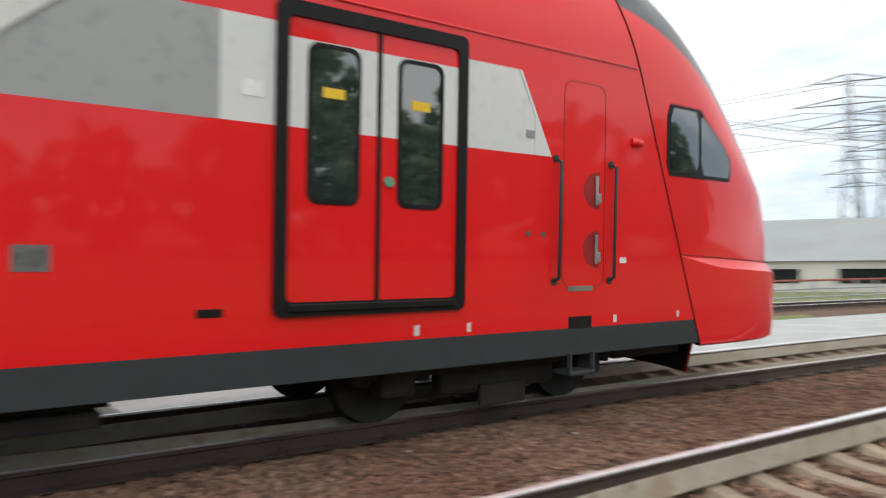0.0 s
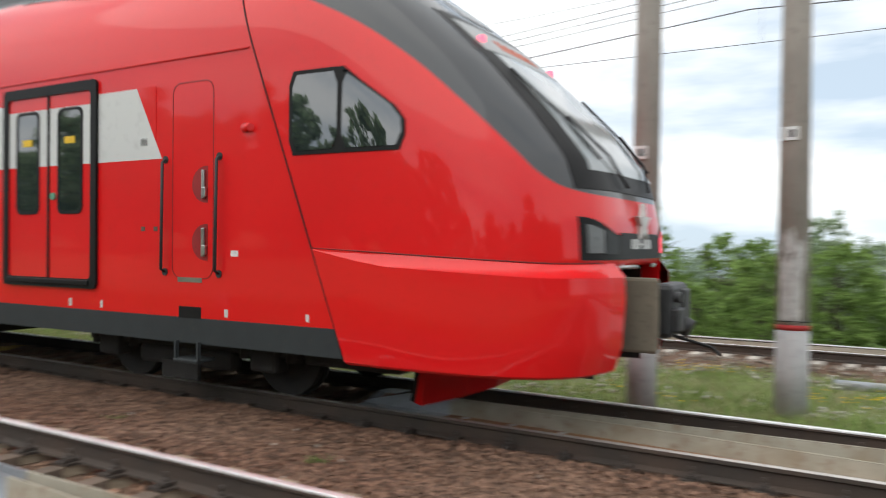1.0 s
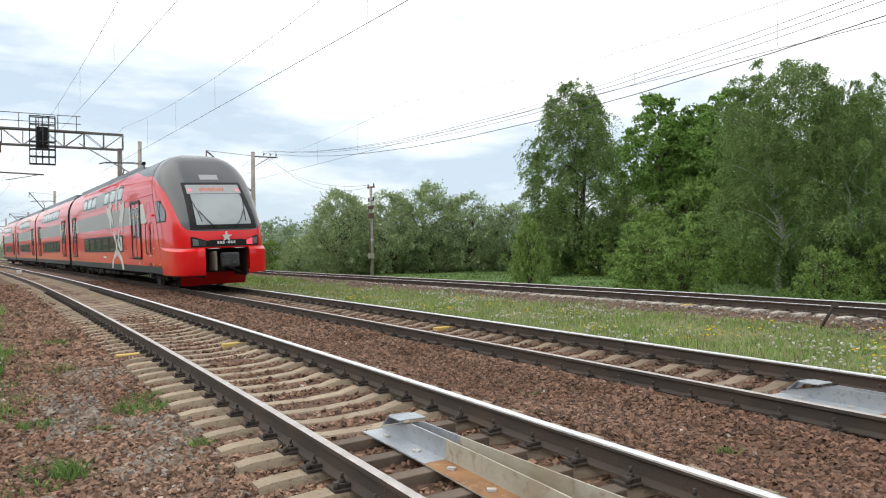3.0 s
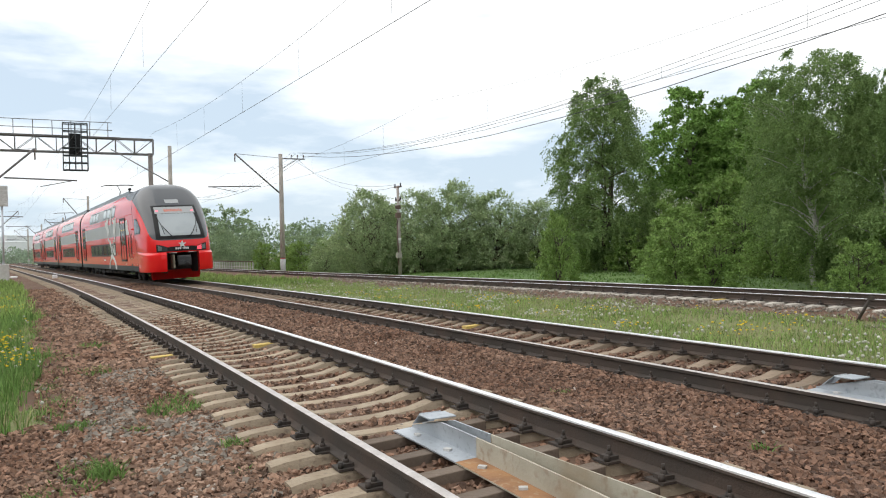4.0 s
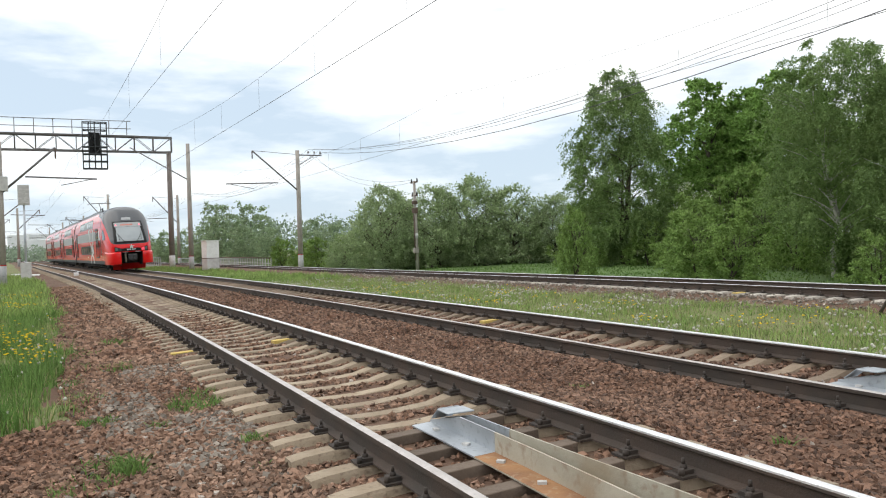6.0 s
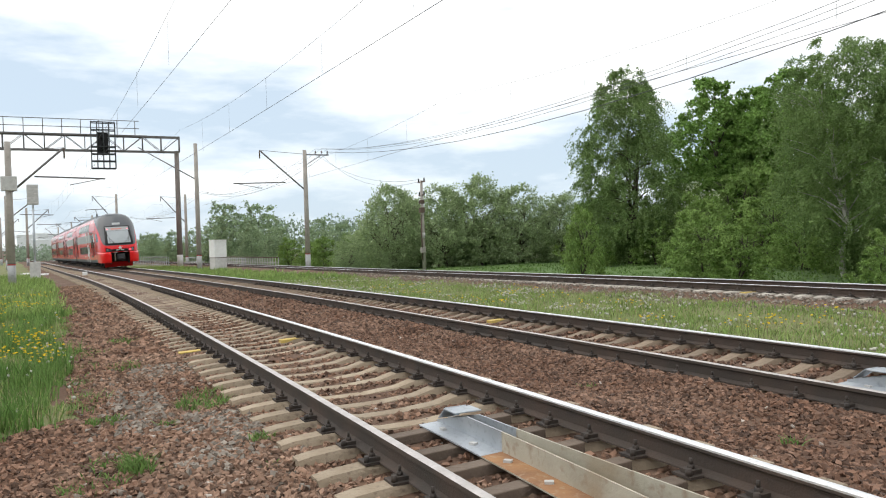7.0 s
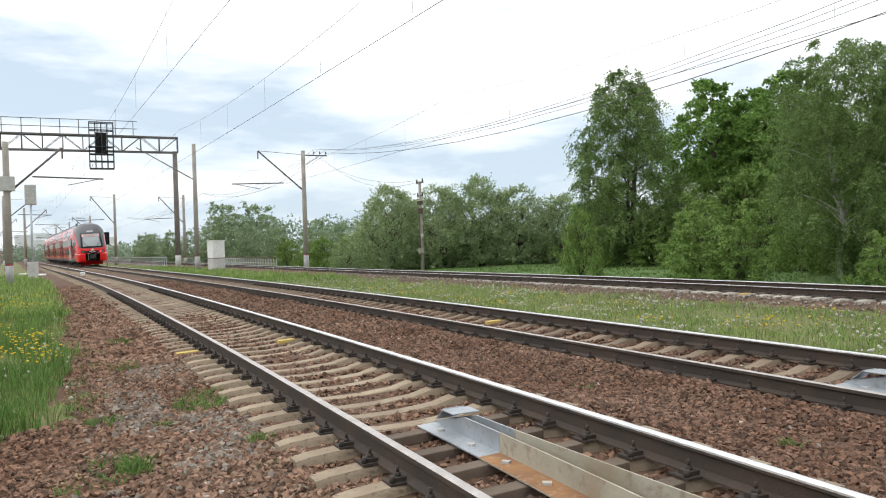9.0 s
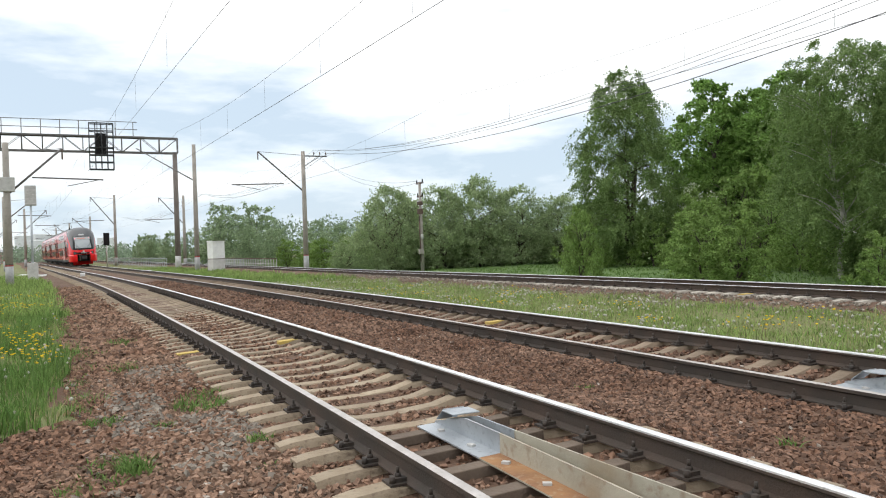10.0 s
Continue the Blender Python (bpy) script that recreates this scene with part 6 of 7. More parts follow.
for x, y, r, s in ((-23.2, 22.4, 15, 0.72), (-21.4, 22.2, 95, 0.62), (-14.9, 21.4, 330, 0.5), (-26.2, 25.2, 120, 0.8), (-28.4, 31.4, 80, 0.95), (-25.0, 30.0, 150, 0.75), (-22.5, 29.0, 40, 0.7), (-14.0, 27.5, 10, 0.8), (-12.0, 29.0, 100, 0.95), (-44.0, 31.5, 170, 0.9), (-34.0, 33.0, 300, 0.9),
                   (-4.6, 27.5, 60, 0.8), (-2.5, 30.0, 190, 0.95), (-6.2, 31.0, 250, 1.05), (0.8, 31.0, 310, 0.85), (-10.5, 33.0, 20, 1.1), (-66, 24.5, 33, 0.7), (-3.8, 24.5, 140, 0.5), (-5.8, 23.9, 12, 0.55), (-12.6, 23.4, 77, 0.5), (-38.5, 28.5, 50, 0.5), (-80, 22, 20, 0.8), (-74, 21.5, 100, 0.85), (-70, 23, 210, 0.95), (-76, 27, 300, 1.1), (-86, 21, 44, 0.9), (-36.2, 31.0, 15, 0.75), (-34.2, 36.5, 215, 1.5), (-17.2, 26.6, 200, 0.62), (-15.6, 25.8, 260, 0.5), (-19.2, 29.5, 120, 0.8), (-16.0, 29.8, 330, 1.0), (-12.0, 25.5, 35, 0.85), (-13.9, 26.3, 290, 0.75), (-10.4, 24.2, 180, 0.5)):
    again(shrub, x, y, r, s)
flowering = place(build_tree("bush", 3.5, 4.2, LEAF_LIGHT, 7, "rounded bush covered in white blossom", 220, 96, 0.10, name="bush", blossom=0.85, stems=4), -8.6, 22.2)
sapling = again(shrub, -28.6, 20.3, 30, 0.48, 1.9)
again(flowering, -37.2, 34.5, 90, 1.35)
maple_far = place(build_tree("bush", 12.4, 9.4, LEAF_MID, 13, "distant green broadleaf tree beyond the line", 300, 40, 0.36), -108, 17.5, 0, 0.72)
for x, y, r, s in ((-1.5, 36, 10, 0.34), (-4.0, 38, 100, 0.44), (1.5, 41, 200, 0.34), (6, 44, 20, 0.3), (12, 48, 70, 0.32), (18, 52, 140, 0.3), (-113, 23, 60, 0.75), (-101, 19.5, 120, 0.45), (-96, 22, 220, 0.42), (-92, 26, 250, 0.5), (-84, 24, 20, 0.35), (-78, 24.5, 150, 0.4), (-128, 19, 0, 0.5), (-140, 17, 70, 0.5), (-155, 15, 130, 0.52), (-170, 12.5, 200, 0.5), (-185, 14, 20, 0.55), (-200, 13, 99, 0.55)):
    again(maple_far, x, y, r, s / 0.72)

# the wood behind the camera, seen only as reflection in the train
back_tree = place(build_tree("maple", 13.0, 9.0, LEAF_MID, 15, "broad green tree in the wood across the line", 130, 36, 0.7), -66, -40, 0, 0.6)
for i in range(26):
    x = -66 + 5.2 * i
    side = ease((abs(x - 1) - 9) / 9)
    again(back_tree, x, -42 + 10 * side - 2.0 * (i % 3), 47 * i, (0.80, 1.05, 0.7, 1.2, 0.9, 0.65, 1.1)[i % 7] * (1 + 0.5 * side), 0.9 + 0.1 * (i % 3))

# far woods all round the horizon
rng = np.random.default_rng(11)
cs, ss = [], []
for i in range(900):
    a = radians(rng.uniform(-75, 82))
    d = rng.uniform(300, 420)
    hh = 15 + 5 * noise.noise((a * 6, 0, 0)) + rng.uniform(-2, 2)
    for k in range(2):
        cs.append((-math.sin(a) * d, math.cos(a) * d, -2 + hh * (k + 0.5) / 2))
        ss.append(5.5)
v, f = leaf_cloud(cs, ss, 60, 1.15, 0.0, rng)
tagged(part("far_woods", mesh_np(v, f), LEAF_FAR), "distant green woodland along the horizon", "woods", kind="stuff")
cs, ss = [], []
for i in range(420):
    a = radians(rng.uniform(84, 101))
    d = rng.uniform(230, 420)
    cs.append((-math.sin(a) * d, math.cos(a) * d, rng.uniform(-1, 3.5)))
    ss.append(3.2)
v, f = leaf_cloud(cs, ss, 45, 0.8, 0.0, rng)
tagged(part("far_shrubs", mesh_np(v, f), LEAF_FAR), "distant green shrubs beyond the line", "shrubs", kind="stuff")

# ---- buildings and pylons beyond the bridge, town at the end of the line ----


def building(x, y, rz, w, d, h, wall, roof, label, storeys=2, bays=6, ridge=0.0):
    b = thing("building", label, "building", pose(x, y, -1.5, 0, 0, rz))
    bm = bmesh.new()
    box(bm, -w / 2, w / 2, -d / 2, d / 2, 0, h)
    part("wall", bm, wall, b)
    bm = bmesh.new()
    vs = [bm.verts.new(p) for p in ((-w / 2 - 0.4, -d / 2 - 0.4, h + 0.01), (w / 2 + 0.4, -d / 2 - 0.4, h + 0.01), (w / 2 + 0.4, d / 2 + 0.4, h + 0.01), (-w / 2 - 0.4, d / 2 + 0.4, h + 0.01), (-w / 2 - 0.4, 0, h + 0.5 + ridge), (w / 2 + 0.4, 0, h + 0.5 + ridge))]
    for q in ((0, 1, 5, 4), (2, 3, 4, 5), (0, 4, 3), (1, 2, 5), (0, 3, 2, 1)):
        bm.faces.new([vs[i] for i in q])
    bmesh.ops.recalc_face_normals(bm, faces=bm.faces)
    part("roof", bm, roof, b)
    for s in range(storeys):
        for i in range(bays):
            bm = bmesh.new()
            cx = -w / 2 + w * (i + 0.5) / bays
            z = h * (s + 0.35) / storeys
            box(bm, cx - w / bays * 0.28, cx + w / bays * 0.28, -d / 2 - 0.06, -d / 2 + 0.02, z, z + h / storeys * 0.42)
            # windows of far blocks are pale grey, haze put into the colour
            part("window", bm, GLASS if wall is not HAZEWALL else WALLGREY, b)
    return b


PALEWALL = surf("pale_render", (0.62, 0.60, 0.56), (0.54, 0.52, 0.48), scale=0.3, rough=0.85, fine=3)
# far walls paled to bluish grey in place of haze
HAZEWALL = surf("distant_render", (0.70, 0.72, 0.74), (0.64, 0.66, 0.68), scale=0.05, rough=0.95, fine=0.3)
hall = building(92, 44, -62, 76, 24, 3.6, PALEWALL, WALLGREY, "long pale workshop under a broad grey sheet roof", 1, 9, 4.6)
building(62, 120, 10, 30, 12, 4.5, PALEWALL, WALLGREY, "pale low works building beyond the bridge", 2, 7, 1.0)
building(32, 330, 5, 34, 14, 13, PALEWALL, WALLGREY, "pale apartment block behind the trees", 3, 9, 0.6)
for i in range(16):
    a = radians(random.uniform(88, 100))
    d = random.uniform(1000, 1500)
    hh = random.choice((12, 16, 22, 30, 38))
    building(-math.sin(a) * d, math.cos(a) * d, -90 + random.uniform(-15, 15), random.uniform(18, 50), 14, hh, HAZEWALL, HAZEWALL, "hazy distant apartment block", max(2, hh // 12), 5, 0.2)
for x, y, w in ((-260, -38, 34),):
    building(x, y, -80, w, 9, 4.5, surf("red_cladding", (0.36, 0.10, 0.09), (0.5, 0.45, 0.42), scale=0.15, rough=0.6), WALLGREY, "long low shed with red cladding by the line", 1, 8, 0.4)


def pylon(x, y, h, rz):
    p = thing("power_pylon", "tall lattice power pylon with three pairs of arms", "pylon", pose(x, y, -1.5, 0, 0, rz), group="power pylons")
    legs = lambda z: (2.5 * (1 - z / h) ** 1.7 + 0.42)
    n = 9
    for sx, sy in ((-1, -1), (1, -1), (1, 1), (-1, 1)):
        bm = bmesh.new()
        pipe(bm, [(sx * legs(h * i / n), sy * legs(h * i / n), h * i / n) for i in range(n + 1)], 0.13, seg=5)
        part("leg", bm, GREYSTEEL, p)
    for i in range(n):
        z0, z1 = h * i / n, h * (i + 1) / n
        bm = bmesh.new()
        for (ax, ay), (bx, by) in (((-1, -1), (1, -1)), ((1, -1), (1, 1)), ((1, 1), (-1, 1)), ((-1, 1), (-1, -1))):
            rod(bm, (ax * legs(z0), ay * legs(z0), z0), (bx * legs(z1), by * legs(z1), z1), 0.08, seg=4)
            rod(bm, (bx * legs(z0), by * legs(z0), z0), (ax * legs(z1), ay * legs(z1), z1), 0.08, seg=4)
        part("lattice", bm, GREYSTEEL, p)
    for z, r in ((h * 0.97, 6.5), (h * 0.86, 9.5), (h * 0.75, 7.5)):
        for s in (-1, 1):
            bm = bmesh.new()
            for dz in (0.0, 1.4):
                rod(bm, (s * 0.4, 0, z + dz), (s * r, 0, z), 0.14, 0.08, seg=5)
            rod(bm, (s * r, 0, z), (s * r, 0, z - 1.8), 0.08, seg=5)
            part("arm", bm, GREYSTEEL, p)


pylon(146, 71, 39, 118)
pylon(176, 78, 38, 118)
pylon(235, 112, 36, 118)
for z, r in ((36.3, 5.3), (31, 7.3), (26, 5.8)):
    for s in (-1, 1):
        wire([(146 - s * r * 0.47, 71 + s * r * 0.88, z), (60, 230, z + 2)], 0.05, "power_line", "thin far-off power line between pylons", 5.0)
        wire([(146 - s * r * 0.47, 71 + s * r * 0.88, z), (240 + s * r * 0.8, -60, z + 2)], 0.05, "power_line", "thin far-off power line between pylons", 5.0)

# ---- ballast stones, grass and flowers ----
ICO = bmesh.new()
bmesh.ops.create_icosphere(ICO, subdivisions=1, radius=1.0)
ICO_V = np.array([v.co[:] for v in ICO.verts])
ICO_F = np.array([[v.index for v in f.verts] for f in ICO.faces])
ICO.free()
ROCK_V = np.array([[x, y, z] for x in (-1, 1) for y in (-1, 1) for z in (-1, 1)]) * 0.62
ROCK_F = np.array([(0, 1, 3), (0, 3, 2), (4, 6, 7), (4, 7, 5), (0, 4, 5), (0, 5, 1), (2, 3, 7), (2, 7, 6), (1, 5, 7), (1, 7, 3)])


def stone_shape(rng):
    """An angular broken stone: a skewed block with knocked-off corners."""
    v = ROCK_V * (0.62 + 0.62 * rng.random((8, 1))) + 0.16 * rng.normal(size=(8, 3))
    return v * np.array([1.08, 0.88, 0.68])


def rotations(n, rng, tilt=0.5):
    a, b, c = rng.random(n) * math.tau, rng.normal(size=n) * tilt, rng.normal(size=n) * tilt
    ca, sa, cb, sb, cc, sc = np.cos(a), np.sin(a), np.cos(b), np.sin(b), np.cos(c), np.sin(c)
    R = np.empty((n, 3, 3))
    R[:, 0] = np.stack([ca * cb, ca * sb * sc - sa * cc, ca * sb * cc + sa * sc], 1)
    R[:, 1] = np.stack([sa * cb, sa * sb * sc + ca * cc, sa * sb * cc - ca * sc], 1)
    R[:, 2] = np.stack([-sb, cb * sc, cb * cc], 1)
    return R


def near_sleeper(o):
    return -5.68 < o < -2.98 or -1.37 < o < 1.37 or 8.2 < o < 11.0


def scatter(n, x0, x1, o0, o1, rng, power=1.0, keep=None):
    out = []
    while len(out) < n:
        x = x1 + (x0 - x1) * rng.random() ** power
        o = o0 + (o1 - o0) * rng.random()
        if keep is None or keep(x, o):
            out.append((x, y_mid(x) + o, ground_at(x, o), o))
    return np.array(out)


def stones(n, x0, x1, o0, o1, size, rng, mt, name, label, power=1.0, keep=None, sink=0.2):
    shapes = [stone_shape(rng) for _ in range(24)]
    P = scatter(n, x0, x1, o0, o1, rng, power, keep)
    R = rotations(n, rng)
    s = size * (0.55 + 0.9 * rng.random(n))
    V = np.array(shapes)[rng.integers(0, 24, n)]
    V = np.einsum("nij,nkj->nki", R, V) * s[:, None, None]
    V += P[:, None, :3] + (s * (0.5 - sink))[:, None, None] * np.array([0, 0, 1])
    F = (ROCK_F[None] + (np.arange(n) * 8)[:, None, None]).reshape(-1, 3)
    me = mesh_np(V.reshape(-1, 3), F)
    me.shade_flat()
    return tagged(part(name, me, mt), label, "ballast", kind="stuff")


rng = np.random.default_rng(21)
bed = lambda x, o: not is_grass(x, o)
crib = lambda x, o: abs((8.7 - x - math.sin(heading(y_near, x)) * (o + 4.25)) / 0.545 % 1 - 0.5) < 0.24
stones(23000, -12.5, 7, -7.3, -5.45, 0.027, rng, STONE, "ballast_stones", "loose reddish-brown crushed stones", 1.0, bed)
stones(9000, -9.5, -2, -9.6, -7.3, 0.027, rng, STONE, "ballast_stones", "loose reddish-brown crushed stones", 1.0, bed)
stones(5000, -2, 8, -9.7, -7.3, 0.029, rng, STONE, "ballast_stones", "loose reddish-brown crushed stones", 1.0, bed)
stones(9000, -46, -12.5, -7.3, -5.3, 0.05, rng, STONE, "ballast_stones", "loose reddish-brown crushed stones", 2.0, bed)
stones(34000, -13, 10, -3.2, -1.0, 0.026, rng, OILSTONE, "ballast_stones", "loose reddish-brown crushed stones", 1.0)
stones(4000, 10, 18, -3.2, -1.0, 0.035, rng, OILSTONE, "ballast_stones", "loose dark brown crushed stones")
stones(10000, -46, -13, -3.25, -1.02, 0.042, rng, OILSTONE, "ballast_stones", "loose reddish-brown crushed stones", 2.0)
stones(10000, -22, 10, -5.6, -2.95, 0.030, rng, STONE, "ballast_stones", "crushed stones between the sleepers", 1.0, crib)
midcrib = lambda x, o: abs((15.9 - x - math.sin(heading(y_mid, x)) * o) / 0.545 % 1 - 0.5) < 0.27
stones(8000, -26, 8, -1.0, 1.4, 0.030, rng, OILSTONE, "ballast_stones", "crushed stones between the sleepers", 1.0, midcrib, 0.05)
stones(3500, -24, 6, -1.5, -0.98, 0.028, rng, OILSTONE, "ballast_stones", "crushed stones over the sleeper ends", 1.0, None, -0.1)
stones(4500, -24, 12, 1.0, 2.7, 0.034, rng, OILSTONE, "ballast_stones", "crushed stones beside the sleepers", 1.0)
stones(5500, -44, 8, 7.1, 8.5, 0.036, rng, GREYSTONE, "ballast_stones", "greyish stones on the far shoulder", 1.3)
stones(1600, -34, -4, -7.3, -5.5, 0.028, rng, GREYSTONE, "ballast_stones", "grey-brown stones among the ballast", 1.3, bed)
stones(900, -13, -5.5, -6.9, -5.6, 0.035, rng, GREYSTONE, "ballast_stones", "grey stones near the sleeper ends", 1.0, lambda x, o: noise.noise((x * 0.8, o * 0.8, 1)) > 0.05)
stones(900, -44, 6, 7.0, 8.5, 0.034, rng, PALESTONE, "pale_stones", "pale stones on the far shoulder", 1.3)
stones(1000, -34, 6, -7.4, 2.4, 0.023, rng, PALESTONE, "pale_stones", "scattered pale stones", 1.4, bed)

# the stones nearest the camera, one by one
shapes = []
for k in range(6):
    me = mesh_np(stone_shape(rng) * (0.038 if k < 5 else 0.022), ROCK_F)
    me.shade_flat()
    me.materials.append(STONE if k < 5 else PALESTONE)
    shapes.append(me)
for i in range(280):
    x, o = random.uniform(-8.0, -3.2), random.uniform(-6.9, -5.75)
    ob = new("stone", shapes[random.randrange(6) if random.random() < 0.35 else random.randrange(5)])
    ob.parent = ground
    k = random.uniform(0.6, 1.35)
    ob.matrix_basis = Matrix.Translation((x, y_mid(x) + o, ground_at(x, o) + 0.02)) @ Euler((random.uniform(-0.5, 0.5), random.uniform(-0.5, 0.5), random.uniform(0, 6.28))).to_matrix().to_4x4() @ Matrix.Scale(k, 4)


def blades(P, hgt, width, rng, lean=0.35):
    """Bent grass blades, each of two quads tapering to a point."""
    n = len(P)
    a = rng.random(n) * math.tau
    h = hgt * (0.45 + 0.9 * rng.random(n)) * np.array([1 + 0.75 * noise.noise((v[0] * 0.9, v[1] * 0.9, 2)) + 0.45 * noise.noise((v[0] * 3.1, v[1] * 3.1, 5)) for v in P])
    side = np.stack([np.cos(a), np.sin(a), np.zeros(n)], 1) * (width * (0.6 + 0.8 * rng.random(n)))[:, None]
    b = a + math.pi / 2 + rng.normal(size=n)
    ln = np.stack([np.cos(b), np.sin(b), np.zeros(n)], 1) * (lean * h * rng.random(n) * 2)[:, None]
    up = np.array([0, 0, 1.0])
    p = P[:, :3] - up * 0.02
    m = p + ln * 0.35 + up * (h * 0.6)[:, None]
    t = p + ln + up * h[:, None] * 0.97
    V = np.stack([p - side, p + side, m + side * 0.8, m - side * 0.8, t + side * 0.12, t - side * 0.12], 1).reshape(-1, 3)
    base = (np.arange(n) * 6)[:, None]
    F = np.concatenate([base + np.array([[0, 1, 2, 3]]), base + np.array([[3, 2, 4, 5]])])
    return mesh_np(V, F)


grassy = is_grass
P = scatter(42000, -40, 6, 2.3, 7.9, rng, 1.35, grassy)
tagged(part("meadow_grass", blades(P, 0.13, 0.008, rng, 0.6), GRASS), "rough green meadow grass between the tracks", "grass", kind="stuff")
P = scatter(12000, -40, 6, 2.4, 7.8, rng, 1.35, grassy)
tagged(part("meadow_grass", blades(P, 0.19, 0.005, rng), DRYGRASS), "dry seeding grass between the tracks", "grass", kind="stuff")
P = scatter(12000, -95, -40, 2.5, 7.8, rng, 1.5, grassy)
tagged(part("meadow_grass", blades(P, 0.22, 0.02, rng), GRASS), "distant meadow grass between the tracks", "grass", kind="stuff")
ragged = lambda x, o: is_grass(x, o) and noise.noise((x * 1.1, o * 1.1, 31)) + 0.4 * (-7.1 - o) > -0.18
edge = lambda x, o: is_grass(x, o - 0.4) and noise.noise((x * 1.5, o * 1.5, 47)) > 0.0
P = scatter(3600, -28, -5, -8.6, -6.0, rng, 1.2, edge)
tagged(part("verge_grass", blades(P, 0.11, 0.006, rng, 0.8), LUSH), "thin grass creeping over the edge of the ballast", "grass", kind="stuff")
clump = lambda x, o: ragged(x, o) and noise.noise((x * 0.5, o * 0.7, 41)) + 0.6 * noise.noise((x * 1.6, o * 1.6, 43)) > 0.0
P = scatter(15000, -24, -5, -11.5, -6.6, rng, 1.2, clump)
tagged(part("verge_grass", blades(P, 0.27, 0.007, rng), LUSH), "tall dark green grass clumps on the verge", "grass", kind="stuff")
P = scatter(9000, -26, -5, -11.5, -6.7, rng, 1.3, ragged)
tagged(part("verge_grass", blades(P, 0.15, 0.005, rng), DRYGRASS), "dry pale grass stems on the verge", "grass", kind="stuff")
P = scatter(13000, -24, -5, -11.5, -6.7, rng, 1.2, ragged)
tagged(part("verge_grass", blades(P, 0.13, 0.007, rng), GRASS), "lush green grass on the verge", "grass", kind="stuff")
P = scatter(9000, -5, 9, -12.5, -8.4, rng, 1.0, grassy)
tagged(part("verge_grass", blades(P, 0.16, 0.009, rng), GRASS), "lush green grass on the verge", "grass", kind="stuff")
P = scatter(14000, -75, -24, -11.5, -6.2, rng, 1.6, grassy)
tagged(part("verge_grass", blades(P, 0.26, 0.016, rng), GRASS), "lush green grass on the verge", "grass", kind="stuff")
P = scatter(30000, -64, 14, 11.6, 32, rng, 1.1, grassy)
tagged(part("meadow_grass", blades(P, 0.12, 0.026, rng, 0.9), LAWN), "smooth green grass below the far embankment", "grass", kind="stuff")


def tuft(x, o, r, n, h, label):
    a, d = rng.random(n) * math.tau, r * np.sqrt(rng.random(n))
    xs = x + np.cos(a) * d
    os_ = o + np.sin(a) * d
    P = np.array([(p, y_mid(p) + q, ground_at(p, q)) for p, q in zip(xs, os_)])
    return tagged(part("weed_tuft", blades(P, h, 0.008, rng, 0.7), LUSH), label, "weed", kind="stuff")


for x, o, r, n, h in ((-8.95, -5.95, 0.30, 240, 0.11), (-9.5, -5.8, 0.26, 130, 0.09), (-6.55, -6.8, 0.14, 170, 0.13), (-6.3, -7.15, 0.26, 130, 0.09), (-6.8, -7.0, 0.22, 90, 0.07), (-6.9, -5.75, 0.12, 120, 0.08), (-6.1, -5.85, 0.10, 90, 0.07), (-8.1, -6.4, 0.14, 110, 0.06),
                      (-12.5, -6.5, 0.25, 160, 0.08), (-16, -6.3, 0.3, 200, 0.09), (-7.1, -2.1, 0.10, 60, 0.06), (-4.3, -2.2, 0.09, 60, 0.06), (-8.7, -6.95, 0.2, 160, 0.08)):
    tuft(x, o, r, n, h, "small green weed tuft growing in the ballast")


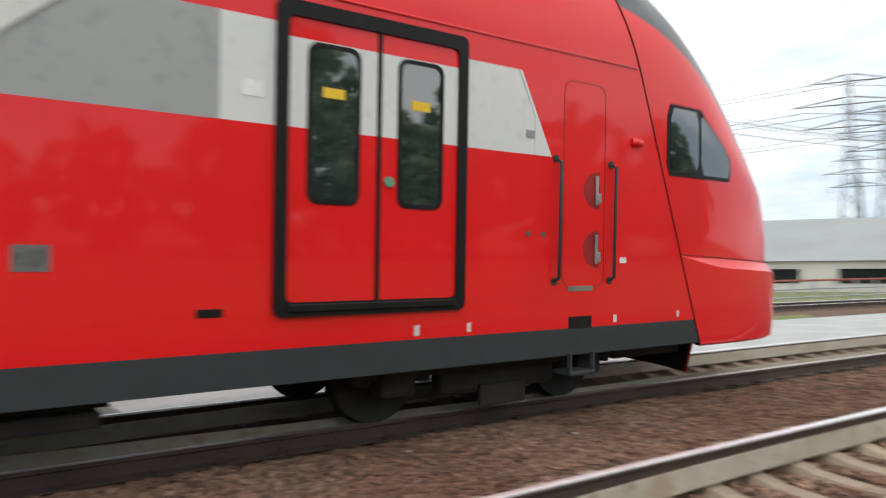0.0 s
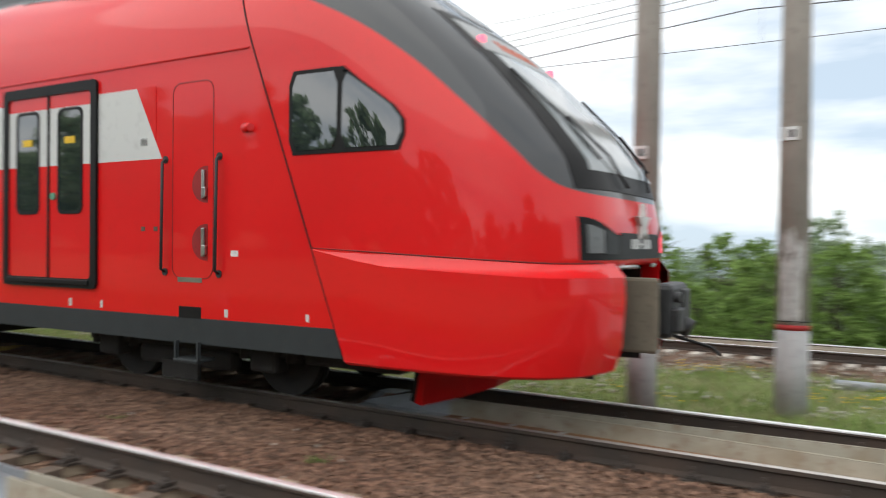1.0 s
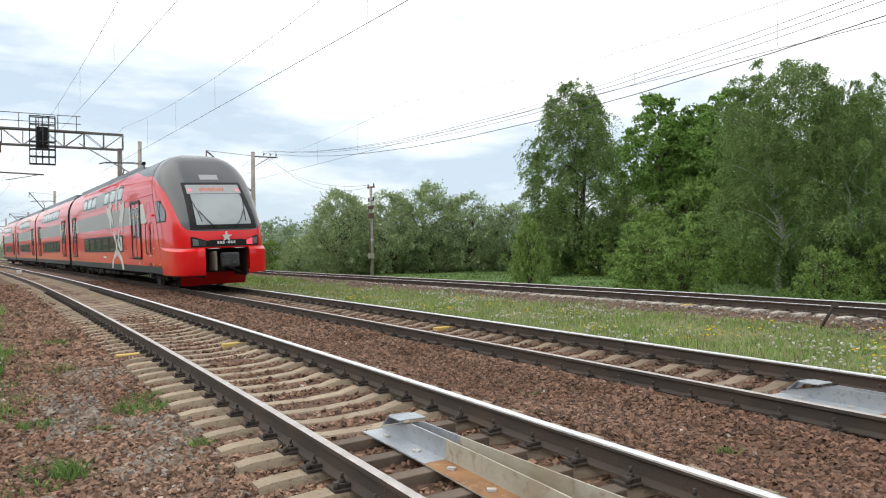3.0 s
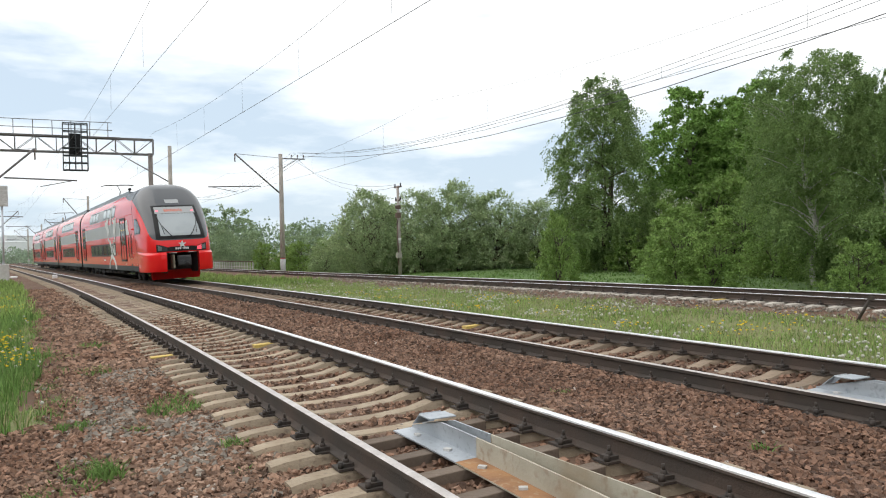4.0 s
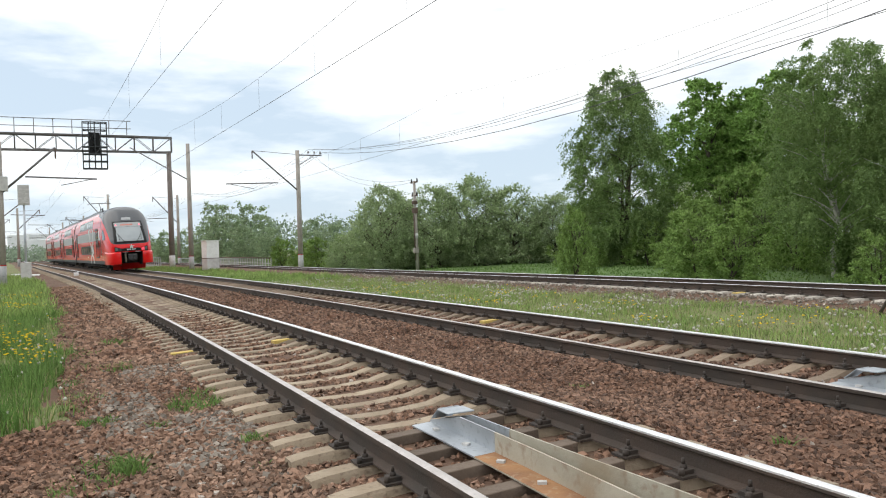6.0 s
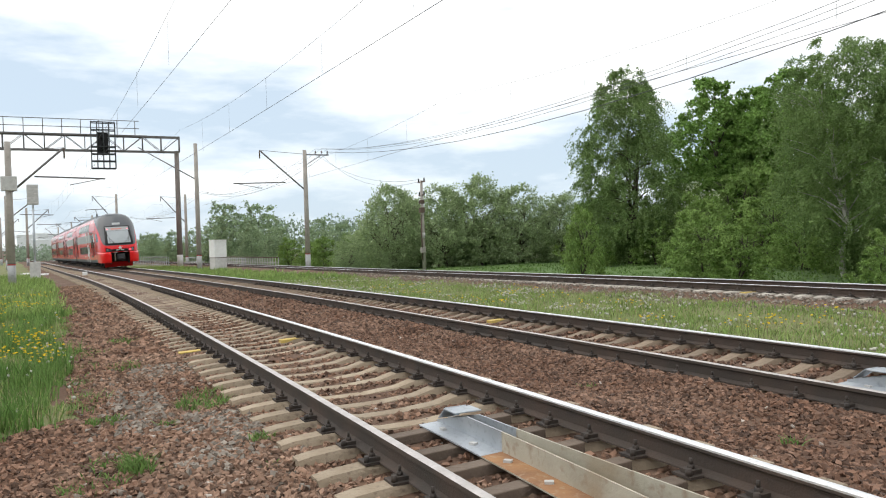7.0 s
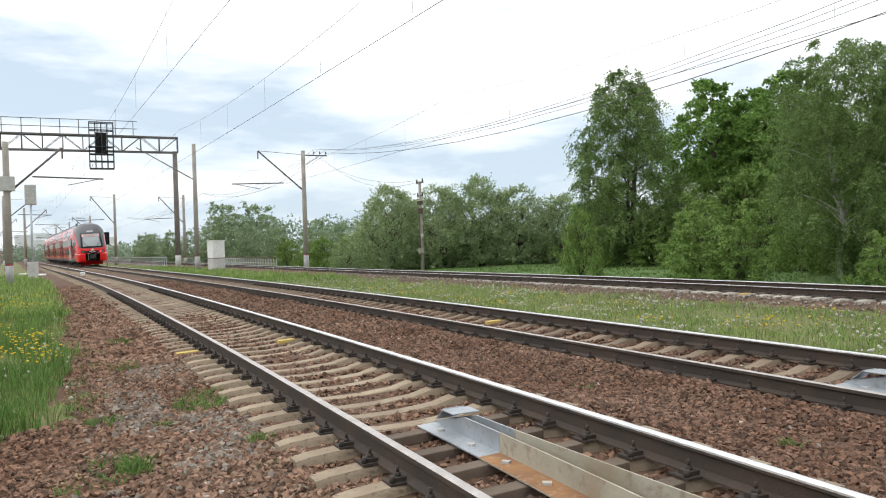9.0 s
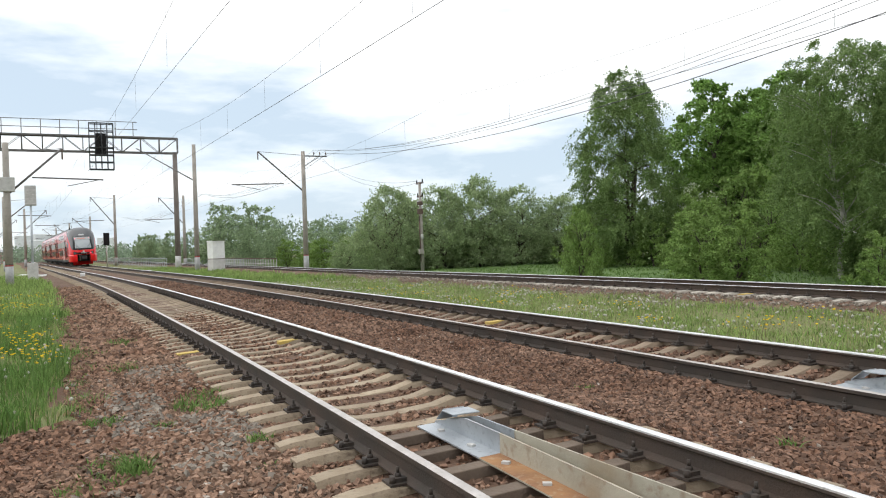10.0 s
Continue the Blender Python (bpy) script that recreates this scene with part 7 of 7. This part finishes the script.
def flowers(n, x0, x1, o0, o1, size, hgt, mt, name, label, power, keep, squash=1.0):
    P = scatter(n, x0, x1, o0, o1, rng, power, keep)
    s = size * (0.7 + 0.6 * rng.random(n))
    V = ICO_V[None] * s[:, None, None] * np.array([1, 1, squash])
    V = V + P[:, None, :3] + (hgt * (0.6 + 0.7 * rng.random(n)))[:, None, None] * np.array([0, 0, 1])
    F = (ICO_F[None] + (np.arange(n) * len(ICO_V))[:, None, None]).reshape(-1, 3)
    tagged(part(name, mesh_np(V.reshape(-1, 3), F), mt), label, "flowers", kind="stuff")


patch = lambda x, o: is_grass(x, o) and noise.noise((x * 0.35, o * 0.5, 4)) + 0.9 * noise.noise((x * 1.3, o * 1.3, 8)) > 0.12
ypatch = lambda x, o: is_grass(x, o) and noise.noise((x * 0.5, o * 0.6, 14)) > 0.22
flowers(1500, -42, 5, 2.6, 7.6, 0.025, 0.115, PUFF, "dandelion_clocks", "white dandelion seed heads in the grass", 1.2, patch)
flowers(420, -30, 5, 2.6, 7.6, 0.026, 0.15, DANDELION, "dandelions", "yellow dandelion flowers in the grass", 1.2, ypatch, 0.4)
flowers(900, -36, -7, -10.5, -7.3, 0.025, 0.25, DANDELION, "dandelions", "yellow dandelion flowers on the verge", 1.3, lambda x, o: is_grass(x, o) and noise.noise((x * 0.45, o * 0.7, 14)) + 0.5 * noise.noise((x * 1.8, o * 1.8, 3)) > 0.16, 0.4)
flowers(160, -40, -8, -11, -7.1, 0.022, 0.22, PUFF, "dandelion_clocks", "white dandelion seed heads on the verge", 1.3, patch)


def settle():
    """Holders without faces take over their first piece."""
    for ob in [o for o in scene.collection.objects if o.type == "MESH" and not o.data.vertices and o.children]:
        if ob.type == "MESH" and not ob.data.vertices and ob.children:
            kids = sorted(ob.children, key=lambda c: c.name)
            first = next((c for c in ob.children if c.name.split(".")[0] in ("door_frame", "window_frame", "bogie_frame", "shank", "lamp_surround", "screen_border", "arm", "pocket", "lower_arm", "strut", "hoop")), kids[0])
            ob.data = first.data
            for c in list(first.children):
                c.parent = ob
            bpy.data.objects.remove(first)


settle()


def motions():
    walk(rear_car, [(t, car_pose(s, -2.0, -18.0)) for t, s in RUN])
    walk(mid_car_a, [(t, car_pose(s - 22.55, -2.4, -17.5)) for t, s in RUN])
    walk(mid_car_b, [(t, car_pose(s - 42.8, -2.4, -17.5)) for t, s in RUN])
    walk(lead_car, [(t, car_pose(s - 63.05, -2.4, -17.5)) for t, s in RUN])


motions()
